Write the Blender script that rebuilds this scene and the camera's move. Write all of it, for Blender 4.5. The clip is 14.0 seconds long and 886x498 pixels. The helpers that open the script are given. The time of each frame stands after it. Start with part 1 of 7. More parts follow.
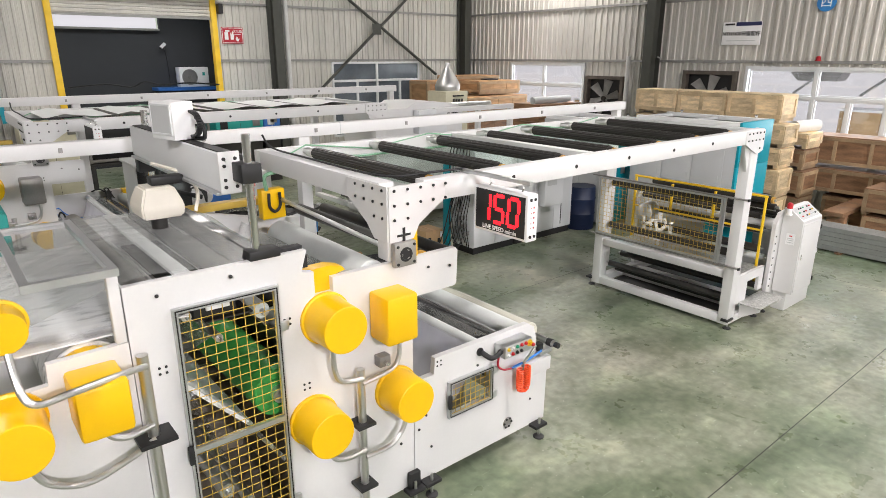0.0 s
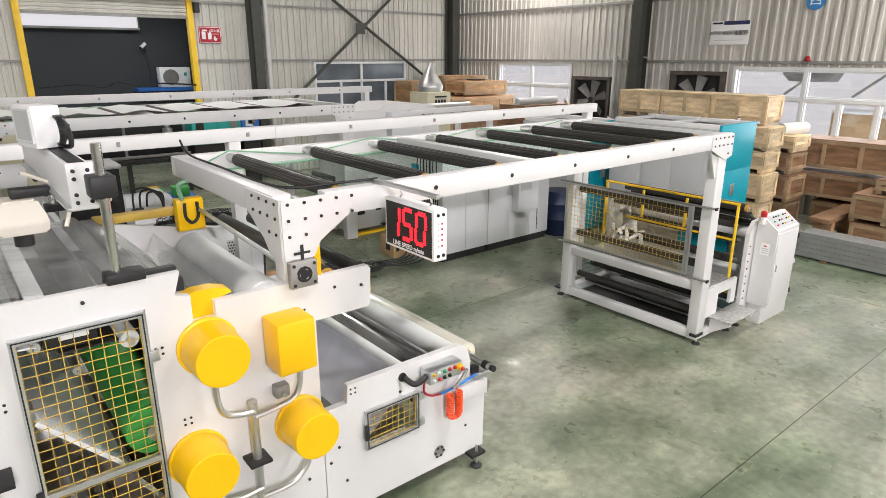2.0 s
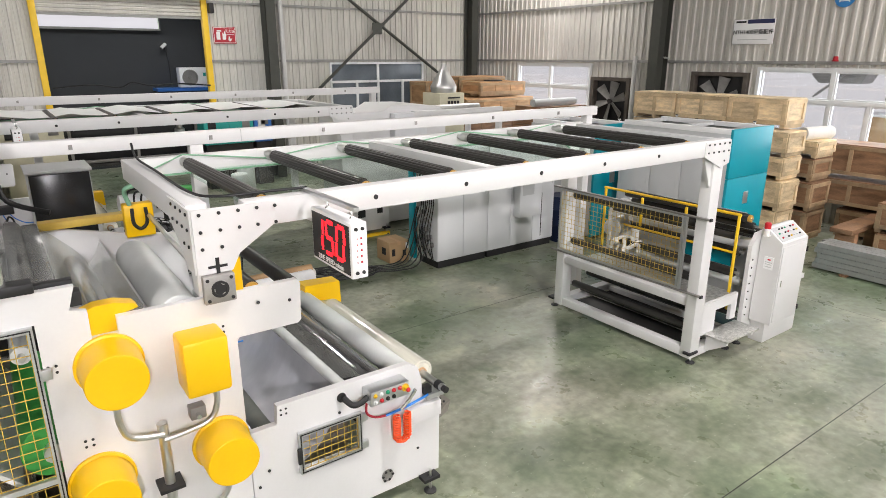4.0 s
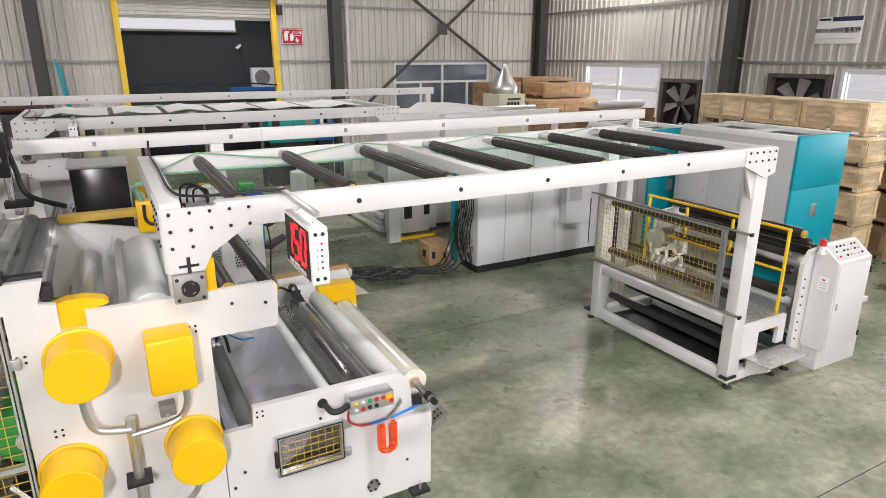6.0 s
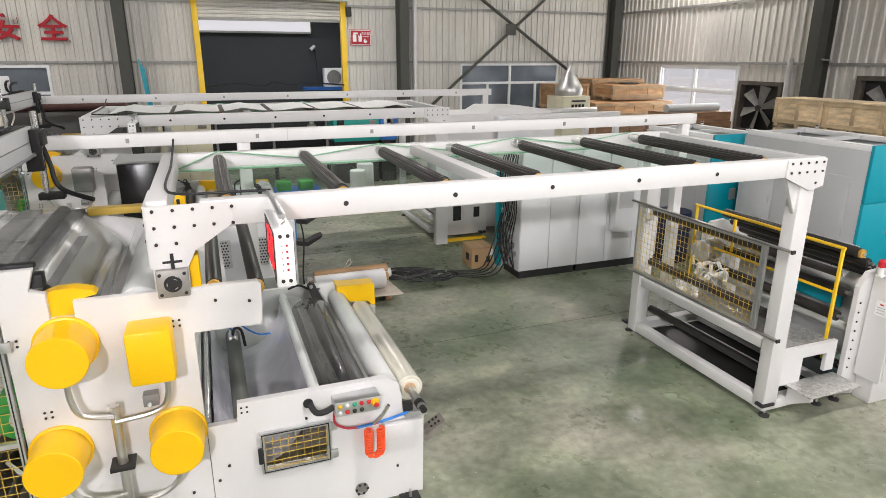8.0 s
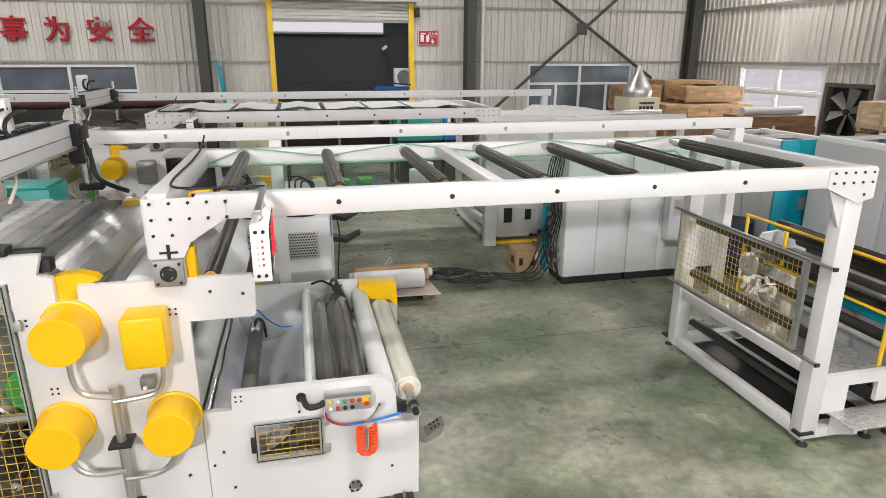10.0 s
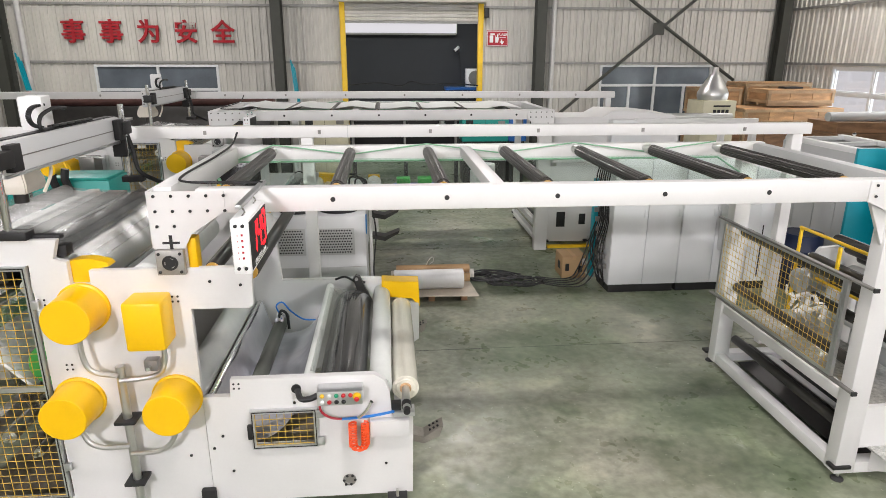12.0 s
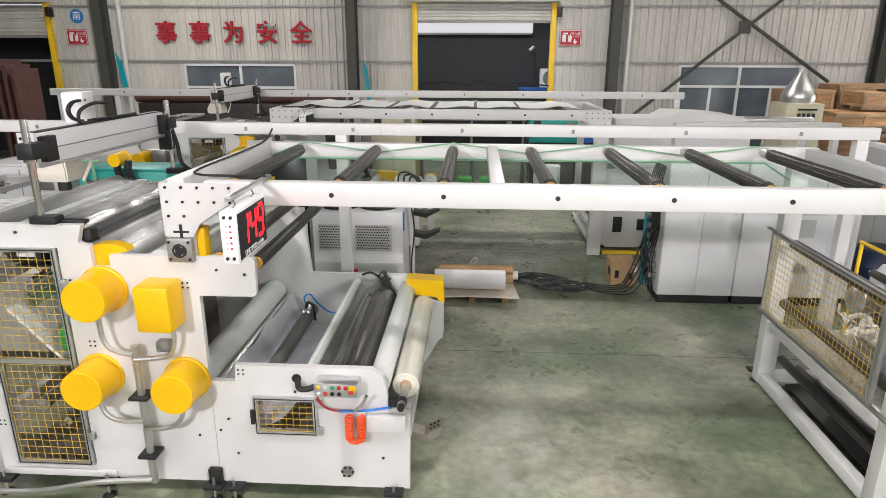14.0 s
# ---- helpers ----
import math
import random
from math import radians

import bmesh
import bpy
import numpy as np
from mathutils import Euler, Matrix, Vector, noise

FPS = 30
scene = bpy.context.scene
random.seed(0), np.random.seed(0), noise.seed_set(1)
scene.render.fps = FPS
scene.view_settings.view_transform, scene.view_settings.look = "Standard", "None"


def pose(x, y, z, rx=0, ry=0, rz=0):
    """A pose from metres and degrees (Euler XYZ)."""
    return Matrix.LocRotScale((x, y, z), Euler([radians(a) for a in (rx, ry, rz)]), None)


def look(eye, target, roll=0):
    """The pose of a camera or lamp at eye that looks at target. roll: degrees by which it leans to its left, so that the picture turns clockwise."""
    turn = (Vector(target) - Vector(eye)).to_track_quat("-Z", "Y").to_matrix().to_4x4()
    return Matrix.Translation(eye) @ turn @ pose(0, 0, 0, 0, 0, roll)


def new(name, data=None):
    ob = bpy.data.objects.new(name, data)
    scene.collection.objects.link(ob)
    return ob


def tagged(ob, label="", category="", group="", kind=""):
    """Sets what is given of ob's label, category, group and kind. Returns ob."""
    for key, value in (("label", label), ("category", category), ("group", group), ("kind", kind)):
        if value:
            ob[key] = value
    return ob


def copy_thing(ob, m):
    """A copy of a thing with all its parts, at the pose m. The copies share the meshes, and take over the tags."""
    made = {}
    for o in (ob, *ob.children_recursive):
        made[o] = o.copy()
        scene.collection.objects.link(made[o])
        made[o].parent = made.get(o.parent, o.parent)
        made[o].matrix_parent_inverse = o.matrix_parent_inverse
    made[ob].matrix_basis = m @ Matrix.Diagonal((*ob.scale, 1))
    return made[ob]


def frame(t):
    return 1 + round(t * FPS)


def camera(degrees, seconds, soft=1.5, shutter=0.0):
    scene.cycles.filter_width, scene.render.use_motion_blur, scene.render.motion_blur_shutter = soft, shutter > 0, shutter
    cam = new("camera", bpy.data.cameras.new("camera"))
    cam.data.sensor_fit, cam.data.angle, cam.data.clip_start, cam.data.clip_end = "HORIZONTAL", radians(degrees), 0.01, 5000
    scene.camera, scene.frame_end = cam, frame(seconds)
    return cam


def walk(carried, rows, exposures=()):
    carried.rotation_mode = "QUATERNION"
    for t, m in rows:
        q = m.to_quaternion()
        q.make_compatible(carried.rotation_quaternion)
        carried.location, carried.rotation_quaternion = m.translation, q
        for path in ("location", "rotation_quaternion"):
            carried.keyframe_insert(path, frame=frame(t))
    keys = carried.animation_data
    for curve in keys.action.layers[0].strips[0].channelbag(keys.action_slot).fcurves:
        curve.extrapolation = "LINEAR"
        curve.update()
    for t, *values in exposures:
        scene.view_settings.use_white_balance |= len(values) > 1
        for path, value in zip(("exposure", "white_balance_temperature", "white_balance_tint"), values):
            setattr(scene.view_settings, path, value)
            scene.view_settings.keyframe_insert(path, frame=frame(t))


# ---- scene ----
cam = camera(70.9, 14.0, soft=0.7)
METRES, EYE, TILT, LEAN, TURN = 4.5, 3.34, 0.0, 0.0, -39.5
ROWS = [
    (0.0, 0.0, 0.0, 0.0, 0.02, -17.22, -0.06),
    (0.5, 0.0337, 0.0255, -0.0004, 0.09, -17.22, -0.07),
    (1.0, 0.0708, 0.0507, -0.0005, 0.18, -17.22, -0.08),
    (1.5, 0.1047, 0.0719, -0.0008, 0.29, -17.22, -0.07),
    (2.0, 0.1411, 0.0945, -0.001, 0.54, -17.21, -0.07),
    (2.5, 0.1744, 0.1142, -0.0006, 1.02, -17.21, -0.06),
    (5.0, 0.347, 0.1987, -0.0006, 7.04, -17.17, -0.06),
    (5.5, 0.3773, 0.211, -0.0005, 9.07, -17.16, -0.06),
    (6.0, 0.4099, 0.2242, -0.0008, 11.28, -17.15, -0.05),
    (6.5, 0.4399, 0.2373, -0.0006, 13.17, -17.15, -0.06),
    (7.0, 0.4721, 0.2513, -0.0001, 15.11, -17.13, -0.09),
    (7.5, 0.5027, 0.2647, 0.0008, 16.94, -17.13, -0.09),
    (8.0, 0.5342, 0.2803, 0.0016, 18.95, -17.12, -0.1),
    (10.5, 0.6767, 0.357, 0.001, 28.59, -17.1, -0.12),
    (11.0, 0.706, 0.3753, 0.0011, 30.62, -17.08, -0.13),
    (11.5, 0.7325, 0.3925, 0.0011, 32.48, -17.07, -0.15),
    (12.0, 0.7606, 0.4116, 0.001, 34.5, -17.07, -0.16),
    (12.5, 0.7857, 0.4304, 0.0006, 36.36, -17.08, -0.16),
    (13.0, 0.8121, 0.4528, -0.0003, 38.43, -17.08, -0.17),
    (13.5, 0.8367, 0.4739, -0.0007, 40.43, -17.07, -0.15),
    (14.0, 0.8623, 0.4969, -0.0005, 42.58, -17.09, -0.2),
]
walk(cam, [(t, pose(0, 0, EYE, TILT, LEAN, TURN) @ pose(METRES * x, METRES * y, METRES * z, 90 + pitch, roll, yaw)) for t, x, y, z, yaw, pitch, roll in ROWS], [(0.0, 0.03), (5.0, -0.01), (14.0, -0.06)])

# ---- light ----
world = bpy.data.worlds.new("world")
scene.world = world
world.use_nodes = True
wn = world.node_tree.nodes
sky = wn.new("ShaderNodeTexSky")
sky.sky_type, sky.sun_disc, sky.sun_elevation, sky.sun_rotation = "NISHITA", False, radians(40), radians(120)
world.node_tree.links.new(sky.outputs["Color"], wn["Background"].inputs["Color"])
wn["Background"].inputs["Strength"].default_value = 0.12
scene.view_settings.exposure = 0.0

LAMPS = [(-3.2, 13.0), (5.6, 13.2), (14.2, 12.6), (-3.2, 1.4), (5.2, 0.6), (13.4, 1.4)]
LAMP_Z, LAMP_WATTS = 7.2, 285.0
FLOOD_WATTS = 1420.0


# ---- materials ----
def mat(name, color, rough=0.5, metal=0.0, vary=0.08, grain=6.0, fine=60.0, bump=0.0, island=0.0, coat=0.0, stretch=(1, 1, 1)):
    """A paint, metal or plastic with stains at a large scale and grain at a small one."""
    m = bpy.data.materials.new(name)
    m.use_nodes = True
    n, l = m.node_tree.nodes, m.node_tree.links
    b = n["Principled BSDF"]
    co = n.new("ShaderNodeTexCoord")
    mp = n.new("ShaderNodeMapping")
    mp.inputs["Scale"].default_value = stretch
    l.new(co.outputs["Object"], mp.inputs["Vector"])
    a, c = n.new("ShaderNodeTexNoise"), n.new("ShaderNodeTexNoise")
    a.inputs["Scale"].default_value, a.inputs["Detail"].default_value = grain, 5
    c.inputs["Scale"].default_value, c.inputs["Detail"].default_value = fine, 3
    l.new(mp.outputs[0], a.inputs["Vector"]), l.new(mp.outputs[0], c.inputs["Vector"])
    mix = n.new("ShaderNodeMath")
    mix.operation = "MULTIPLY_ADD"
    mix.inputs[1].default_value = 0.35
    l.new(c.outputs["Fac"], mix.inputs[0]), l.new(a.outputs["Fac"], mix.inputs[2])
    ramp = n.new("ShaderNodeValToRGB")
    lo, hi = ramp.color_ramp.elements
    lo.position, hi.position = 0.4, 0.95
    lo.color = (*[max(0, v * (1 - vary)) for v in color], 1)
    hi.color = (*[min(1, v * (1 + vary)) for v in color], 1)
    l.new(mix.outputs[0], ramp.inputs["Fac"])
    out = ramp.outputs["Color"]
    if island:
        info = n.new("ShaderNodeObjectInfo")
        hsv = n.new("ShaderNodeHueSaturation")
        rng = n.new("ShaderNodeMapRange")
        rng.inputs["To Min"].default_value, rng.inputs["To Max"].default_value = 1 - island, 1 + island
        l.new(info.outputs["Random"], rng.inputs["Value"]), l.new(rng.outputs[0], hsv.inputs["Value"])
        l.new(out, hsv.inputs["Color"])
        out = hsv.outputs["Color"]
    l.new(out, b.inputs["Base Color"])
    rr = n.new("ShaderNodeMapRange")
    rr.inputs["To Min"].default_value, rr.inputs["To Max"].default_value = max(0.02, rough - 0.08), min(1, rough + 0.1)
    l.new(mix.outputs[0], rr.inputs["Value"]), l.new(rr.outputs[0], b.inputs["Roughness"])
    b.inputs["Metallic"].default_value, b.inputs["Coat Weight"].default_value = metal, coat
    if bump:
        bp = n.new("ShaderNodeBump")
        bp.inputs["Strength"].default_value, bp.inputs["Distance"].default_value = bump, 0.004
        l.new(c.outputs["Fac"], bp.inputs["Height"]), l.new(bp.outputs[0], b.inputs["Normal"])
    return m


def glow(name, color, strength):
    m = bpy.data.materials.new(name)
    m.use_nodes = True
    b = m.node_tree.nodes["Principled BSDF"]
    b.inputs["Base Color"].default_value = (*color, 1)
    b.inputs["Emission Color"].default_value, b.inputs["Emission Strength"].default_value = (*color, 1), strength
    return m


def film_material(name, clear=0.7, tint=(0.965, 0.975, 0.97), rough=0.12, streak=(2, 60, 2), milk=0.26):
    """Clear plastic web: mostly see-through, with a streaky gloss and a little milkiness."""
    m = bpy.data.materials.new(name)
    m.use_nodes = True
    n, l = m.node_tree.nodes, m.node_tree.links
    n.remove(n["Principled BSDF"])
    tr, gl, df = n.new("ShaderNodeBsdfTransparent"), n.new("ShaderNodeBsdfGlossy"), n.new("ShaderNodeBsdfDiffuse")
    tr.inputs[0].default_value, gl.inputs[0].default_value, df.inputs[0].default_value = (*tint, 1), (0.9, 0.9, 0.9, 1), (0.8, 0.82, 0.82, 1)
    gl.inputs["Roughness"].default_value = rough
    co, mp, nz = n.new("ShaderNodeTexCoord"), n.new("ShaderNodeMapping"), n.new("ShaderNodeTexNoise")
    mp.inputs["Scale"].default_value = streak
    nz.inputs["Scale"].default_value, nz.inputs["Detail"].default_value = 1.0, 4
    l.new(co.outputs["Object"], mp.inputs[0]), l.new(mp.outputs[0], nz.inputs["Vector"])
    r1 = n.new("ShaderNodeMapRange")
    r1.inputs["From Min"].default_value, r1.inputs["From Max"].default_value = 0.35, 0.7
    r1.inputs["To Min"].default_value, r1.inputs["To Max"].default_value = milk * 0.15, milk
    l.new(nz.outputs["Fac"], r1.inputs[0])
    m1, m2 = n.new("ShaderNodeMixShader"), n.new("ShaderNodeMixShader")
    l.new(r1.outputs[0], m1.inputs[0]), l.new(gl.outputs[0], m1.inputs[1]), l.new(df.outputs[0], m1.inputs[2])
    bp = n.new("ShaderNodeBump")
    bp.inputs["Strength"].default_value, bp.inputs["Distance"].default_value = 0.05, 0.004
    l.new(nz.outputs["Fac"], bp.inputs["Height"]), l.new(bp.outputs[0], gl.inputs["Normal"])
    m2.inputs[0].default_value = clear
    l.new(m1.outputs[0], m2.inputs[1]), l.new(tr.outputs[0], m2.inputs[2])
    l.new(m2.outputs[0], n["Material Output"].inputs["Surface"])
    return m


def floor_material():
    """Green-grey sealed concrete: cloudy stains, scuffs, pale specks and a patchy shine."""
    m = bpy.data.materials.new("sealed_concrete")
    m.use_nodes = True
    n, l = m.node_tree.nodes, m.node_tree.links
    b = n["Principled BSDF"]
    co = n.new("ShaderNodeTexCoord")

    def noise_at(scale, detail, stretch=(1, 1, 1), warp=0.0):
        mp, t = n.new("ShaderNodeMapping"), n.new("ShaderNodeTexNoise")
        mp.inputs["Scale"].default_value = stretch
        t.inputs["Scale"].default_value, t.inputs["Detail"].default_value, t.inputs["Distortion"].default_value = scale, detail, warp
        l.new(co.outputs["Object"], mp.inputs[0]), l.new(mp.outputs[0], t.inputs["Vector"])
        return t.outputs["Fac"]

    def ramp(fac, stops):
        r = n.new("ShaderNodeValToRGB")
        while len(r.color_ramp.elements) < len(stops):
            r.color_ramp.elements.new(0.5)
        for e, (p, c) in zip(r.color_ramp.elements, stops):
            e.position, e.color = p, (*c, 1)
        l.new(fac, r.inputs[0])
        return r.outputs[0]

    def blend(fac, x, y, kind="MIX"):
        mx = n.new("ShaderNodeMix")
        mx.data_type, mx.blend_type = "RGBA", kind
        if isinstance(fac, float):
            mx.inputs["Factor"].default_value = fac
        else:
            l.new(fac, mx.inputs["Factor"])
        l.new(x, mx.inputs["A"]), l.new(y, mx.inputs["B"])
        return mx.outputs["Result"]

    base = ramp(noise_at(0.8, 9, warp=0.2), [(0.3, (0.088, 0.118, 0.074)), (0.44, (0.186, 0.216, 0.148)), (0.56, (0.288, 0.296, 0.23)), (0.72, (0.44, 0.43, 0.355))])
    warm = ramp(noise_at(0.4, 5, warp=0.5), [(0.38, (0.155, 0.2, 0.125)), (0.64, (0.32, 0.302, 0.257))])
    col = blend(0.45, base, warm)
    scuff = ramp(noise_at(1.7, 12, (0.8, 1.1, 1), warp=0.3), [(0.34, (0.64, 0.68, 0.61)), (0.45, (0.92, 0.93, 0.9)), (0.56, (1.04, 1.04, 1.03)), (0.66, (1.38, 1.36, 1.31))])
    col = blend(1.0, col, scuff, "MULTIPLY")
    grit = ramp(noise_at(11, 8), [(0.35, (0.85, 0.86, 0.84)), (0.65, (1.2, 1.19, 1.18))])
    col = blend(1.0, col, grit, "MULTIPLY")
    scratch = ramp(noise_at(5, 4, (1, 9, 1), warp=0.2), [(0.66, (0, 0, 0)), (0.72, (0.07, 0.07, 0.06))])
    col = blend(1.0, col, scratch, "ADD")
    speck = ramp(noise_at(26, 2), [(0.7, (0, 0, 0)), (0.75, (0.2, 0.2, 0.175))])
    blot = ramp(noise_at(3.4, 6, warp=0.8), [(0.3, (0.74, 0.78, 0.72)), (0.42, (1, 1, 1))])
    col = blend(1.0, col, blot, "MULTIPLY")
    col = blend(1.0, col, speck, "ADD")
    l.new(col, b.inputs["Base Color"])
    rr = n.new("ShaderNodeMapRange")
    rr.inputs["From Min"].default_value, rr.inputs["From Max"].default_value = 0.3, 0.7
    rr.inputs["To Min"].default_value, rr.inputs["To Max"].default_value = 0.24, 0.46
    grainy = n.new("ShaderNodeMapRange")
    grainy.inputs["From Min"].default_value, grainy.inputs["From Max"].default_value = 0.42, 0.6
    grainy.inputs["To Min"].default_value, grainy.inputs["To Max"].default_value = -0.03, 0.1
    total = n.new("ShaderNodeMath")
    l.new(noise_at(9.0, 12), grainy.inputs[0])
    l.new(rr.outputs[0], total.inputs[0]), l.new(grainy.outputs[0], total.inputs[1])
    l.new(noise_at(2.2, 12, warp=0.3), rr.inputs[0]), l.new(total.outputs[0], b.inputs["Roughness"])
    bp = n.new("ShaderNodeBump")
    bp.inputs["Strength"].default_value, bp.inputs["Distance"].default_value = 0.12, 0.004
    l.new(noise_at(9, 5), bp.inputs["Height"]), l.new(bp.outputs[0], b.inputs["Normal"])
    return m


WHITE = mat("white_powder_coat", (0.7, 0.695, 0.69), 0.38, vary=0.035, grain=2.5)
YELLOW = mat("yellow_paint", (0.88, 0.52, 0.0), 0.35, vary=0.05, grain=4)
RAIL_YELLOW = mat("rail_yellow_paint", (0.85, 0.55, 0.02), 0.4, vary=0.07)
MESH_YELLOW = mat("mesh_yellow_paint", (0.6, 0.41, 0.07), 0.5, vary=0.12)
BRASS = mat("brass_collar", (0.68, 0.4, 0.08), 0.35, metal=0.4, vary=0.1)
STEEL = mat("polished_steel", (0.62, 0.62, 0.61), 0.34, metal=1.0, vary=0.06, grain=2.0, fine=8.0)
CHROME = mat("chrome", (0.8, 0.8, 0.8), 0.14, metal=1.0, vary=0.03, grain=1.0, fine=4.0)
ALU = mat("aluminium_profile", (0.6, 0.61, 0.62), 0.32, metal=0.85, vary=0.07)
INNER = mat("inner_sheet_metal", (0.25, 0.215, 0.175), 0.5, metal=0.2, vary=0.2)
DARKMETAL = mat("dark_steel", (0.05, 0.048, 0.046), 0.42, metal=0.6, vary=0.2)
BLACK = mat("black_plastic", (0.014, 0.014, 0.015), 0.5, vary=0.2)
GLOSSBLACK = mat("glossy_black_panel", (0.006, 0.006, 0.007), 0.18, vary=0.2)
RUBBER = mat("black_rubber", (0.03, 0.03, 0.031), 0.5, vary=0.25)
CARBON = mat("dark_roller_coating", (0.042, 0.039, 0.036), 0.36, metal=0.3, vary=0.18, grain=3, fine=40, stretch=(6, 1, 6))
PALEROLL = mat("pale_rubber_roller", (0.72, 0.74, 0.72), 0.45, vary=0.06)
GREYROLL = mat("grey_green_roller", (0.13, 0.14, 0.12), 0.5, vary=0.15)
GREENROLL = mat("green_roller", (0.045, 0.33, 0.06), 0.42, vary=0.15)
TEAL = mat("teal_paint", (0.0, 0.31, 0.4), 0.35, vary=0.05)
TEALGREEN = mat("teal_green_paint", (0.02, 0.33, 0.29), 0.4, vary=0.06)
NAVY = mat("navy_drum_paint", (0.007, 0.016, 0.055), 0.4, vary=0.1)
BLUE = mat("blue_paint", (0.03, 0.15, 0.5), 0.4, vary=0.08)
GREY = mat("grey_paint", (0.52, 0.53, 0.53), 0.4, vary=0.05, grain=2)
CABINET = mat("pale_grey_cabinet_paint", (0.68, 0.69, 0.7), 0.36, vary=0.03, grain=2)
CREAM = mat("cream_plastic", (0.76, 0.71, 0.62), 0.45, vary=0.03)
BEIGE = mat("beige_machine_paint", (0.55, 0.52, 0.38), 0.5, vary=0.08)
RED = mat("red_paint", (0.55, 0.02, 0.03), 0.35, vary=0.08)
LETTERRED = mat("dark_red_acrylic", (0.36, 0.014, 0.022), 0.8, vary=0.15)
SIGNRED = mat("sign_red", (0.45, 0.02, 0.035), 0.4, vary=0.05)
SIGNBLUE = mat("sign_blue", (0.03, 0.2, 0.5), 0.4, vary=0.05)
SIGNWHITE = mat("sign_white", (0.85, 0.85, 0.85), 0.45, vary=0.03)
ORANGE = mat("orange_air_hose", (0.85, 0.09, 0.015), 0.35, vary=0.05)
BLUEHOSE = mat("blue_air_hose", (0.02, 0.2, 0.65), 0.35, vary=0.05)
REDHOSE = mat("red_cable", (0.45, 0.02, 0.04), 0.4, vary=0.1)
GREENBELT = mat("green_threading_belt", (0.24, 0.46, 0.3), 0.5, vary=0.1)
SHEET = mat("cream_profiled_sheet", (0.56, 0.545, 0.5), 0.42, vary=0.2, grain=1.6, fine=26, stretch=(1, 1, 0.12), bump=0.08)
COLUMN = mat("dark_green_grey_steel", (0.055, 0.057, 0.048), 0.6, vary=0.15)
GIRT = mat("galvanised_girt", (0.3, 0.3, 0.285), 0.5, metal=0.3, vary=0.15)
FRAMEW = mat("white_window_frame", (0.72, 0.74, 0.74), 0.4, vary=0.05)
PIPE = mat("white_drainpipe", (0.62, 0.62, 0.6), 0.4, vary=0.08)
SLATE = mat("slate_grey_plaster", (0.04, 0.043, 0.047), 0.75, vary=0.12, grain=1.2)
WOOD = mat("new_pine_plywood", (0.7, 0.545, 0.34), 0.55, vary=0.45, grain=2.8, fine=20, island=0.22, stretch=(1, 1, 4), bump=0.2)
ORANGEWOOD = mat("orange_brown_plywood", (0.46, 0.27, 0.13), 0.6, vary=0.4, grain=2.4, fine=22, island=0.25, stretch=(1, 1, 4), bump=0.2)
SHADEWOOD = mat("shaded_plywood_core", (0.07, 0.045, 0.028), 0.7, vary=0.3)
BATTEN = mat("rough_pine_batten", (0.6, 0.46, 0.28), 0.65, vary=0.35, grain=3, fine=30, island=0.25, bump=0.2)
OLDBATTEN = mat("aged_brown_batten", (0.36, 0.25, 0.145), 0.65, vary=0.35, grain=3, fine=30, island=0.25, bump=0.2)
WOODOLD = mat("old_brown_plywood", (0.27, 0.15, 0.08), 0.6, vary=0.5, grain=2.2, fine=24, island=0.18, stretch=(1, 1, 5), bump=0.2)
CARDBOARD = mat("cardboard", (0.47, 0.31, 0.16), 0.75, vary=0.08, grain=3)
KRAFT = mat("kraft_paper_tube", (0.52, 0.33, 0.17), 0.65, vary=0.08)
SHEETPAPER = mat("pale_kraft_sheet", (0.6, 0.53, 0.44), 0.7, vary=0.15)
PAPER = mat("off_white_paper", (0.75, 0.73, 0.69), 0.6, vary=0.04)
FOAM = mat("white_wrapped_roll", (0.8, 0.8, 0.8), 0.35, vary=0.04)
CONCRETE = mat("darkened_roof_sheet", (0.09, 0.092, 0.092), 0.6, vary=0.1)
FLOOR = floor_material()
FILM = film_material("clear_film", 0.56, rough=0.13)
LOOSEFILM = film_material("loose_film", 0.85, rough=0.3, streak=(0.8, 40, 0.8), milk=0.35)
THINFILM = film_material("thin_web", 0.86, rough=0.1, milk=0.2)
# clear web; its high milk paints the white streaks of reflected light
DECKFILM = film_material("stretched_film", 0.8, rough=0.22, streak=(0.5, 16, 2), milk=0.6)
DRAPE = mat("white_draped_film", (0.78, 0.8, 0.78), 0.3, vary=0.06)
FILM2 = film_material("bright_clear_film", 0.35, rough=0.18, streak=(40, 3, 3))
ROLLFILM = mat("wound_film_roll", (0.72, 0.7, 0.6), 0.16, vary=0.12, grain=1.5, fine=30, stretch=(12, 0.6, 12), coat=0.7)
SILVERFILM = mat("crumpled_silver_film", (0.84, 0.84, 0.9), 0.18, metal=0.45, vary=0.12, grain=1.2, fine=3, stretch=(2, 3, 2), bump=0.5)
SILVERROLL = mat("bright_silver_roll", (0.86, 0.87, 0.89), 0.25, metal=0.1, vary=0.15, grain=2, stretch=(3, 10, 3), bump=0.3)
DARKFILM = mat("dark_glossy_web", (0.055, 0.055, 0.056), 0.12, vary=0.3, grain=2, stretch=(12, 1, 12), coat=0.6)
CHECKER = mat("checker_plate", (0.62, 0.62, 0.6), 0.3, metal=0.7, vary=0.4, grain=24, fine=70, bump=1.0)
LEDRED = glow("red_led", (1.0, 0.01, 0.02), 2.3)
LAMPGLOW = glow("lamp_diffuser", (1.0, 0.98, 0.95), 12.0)
DAY = glow("bright_daylight", (0.93, 0.9, 0.95), 0.82)
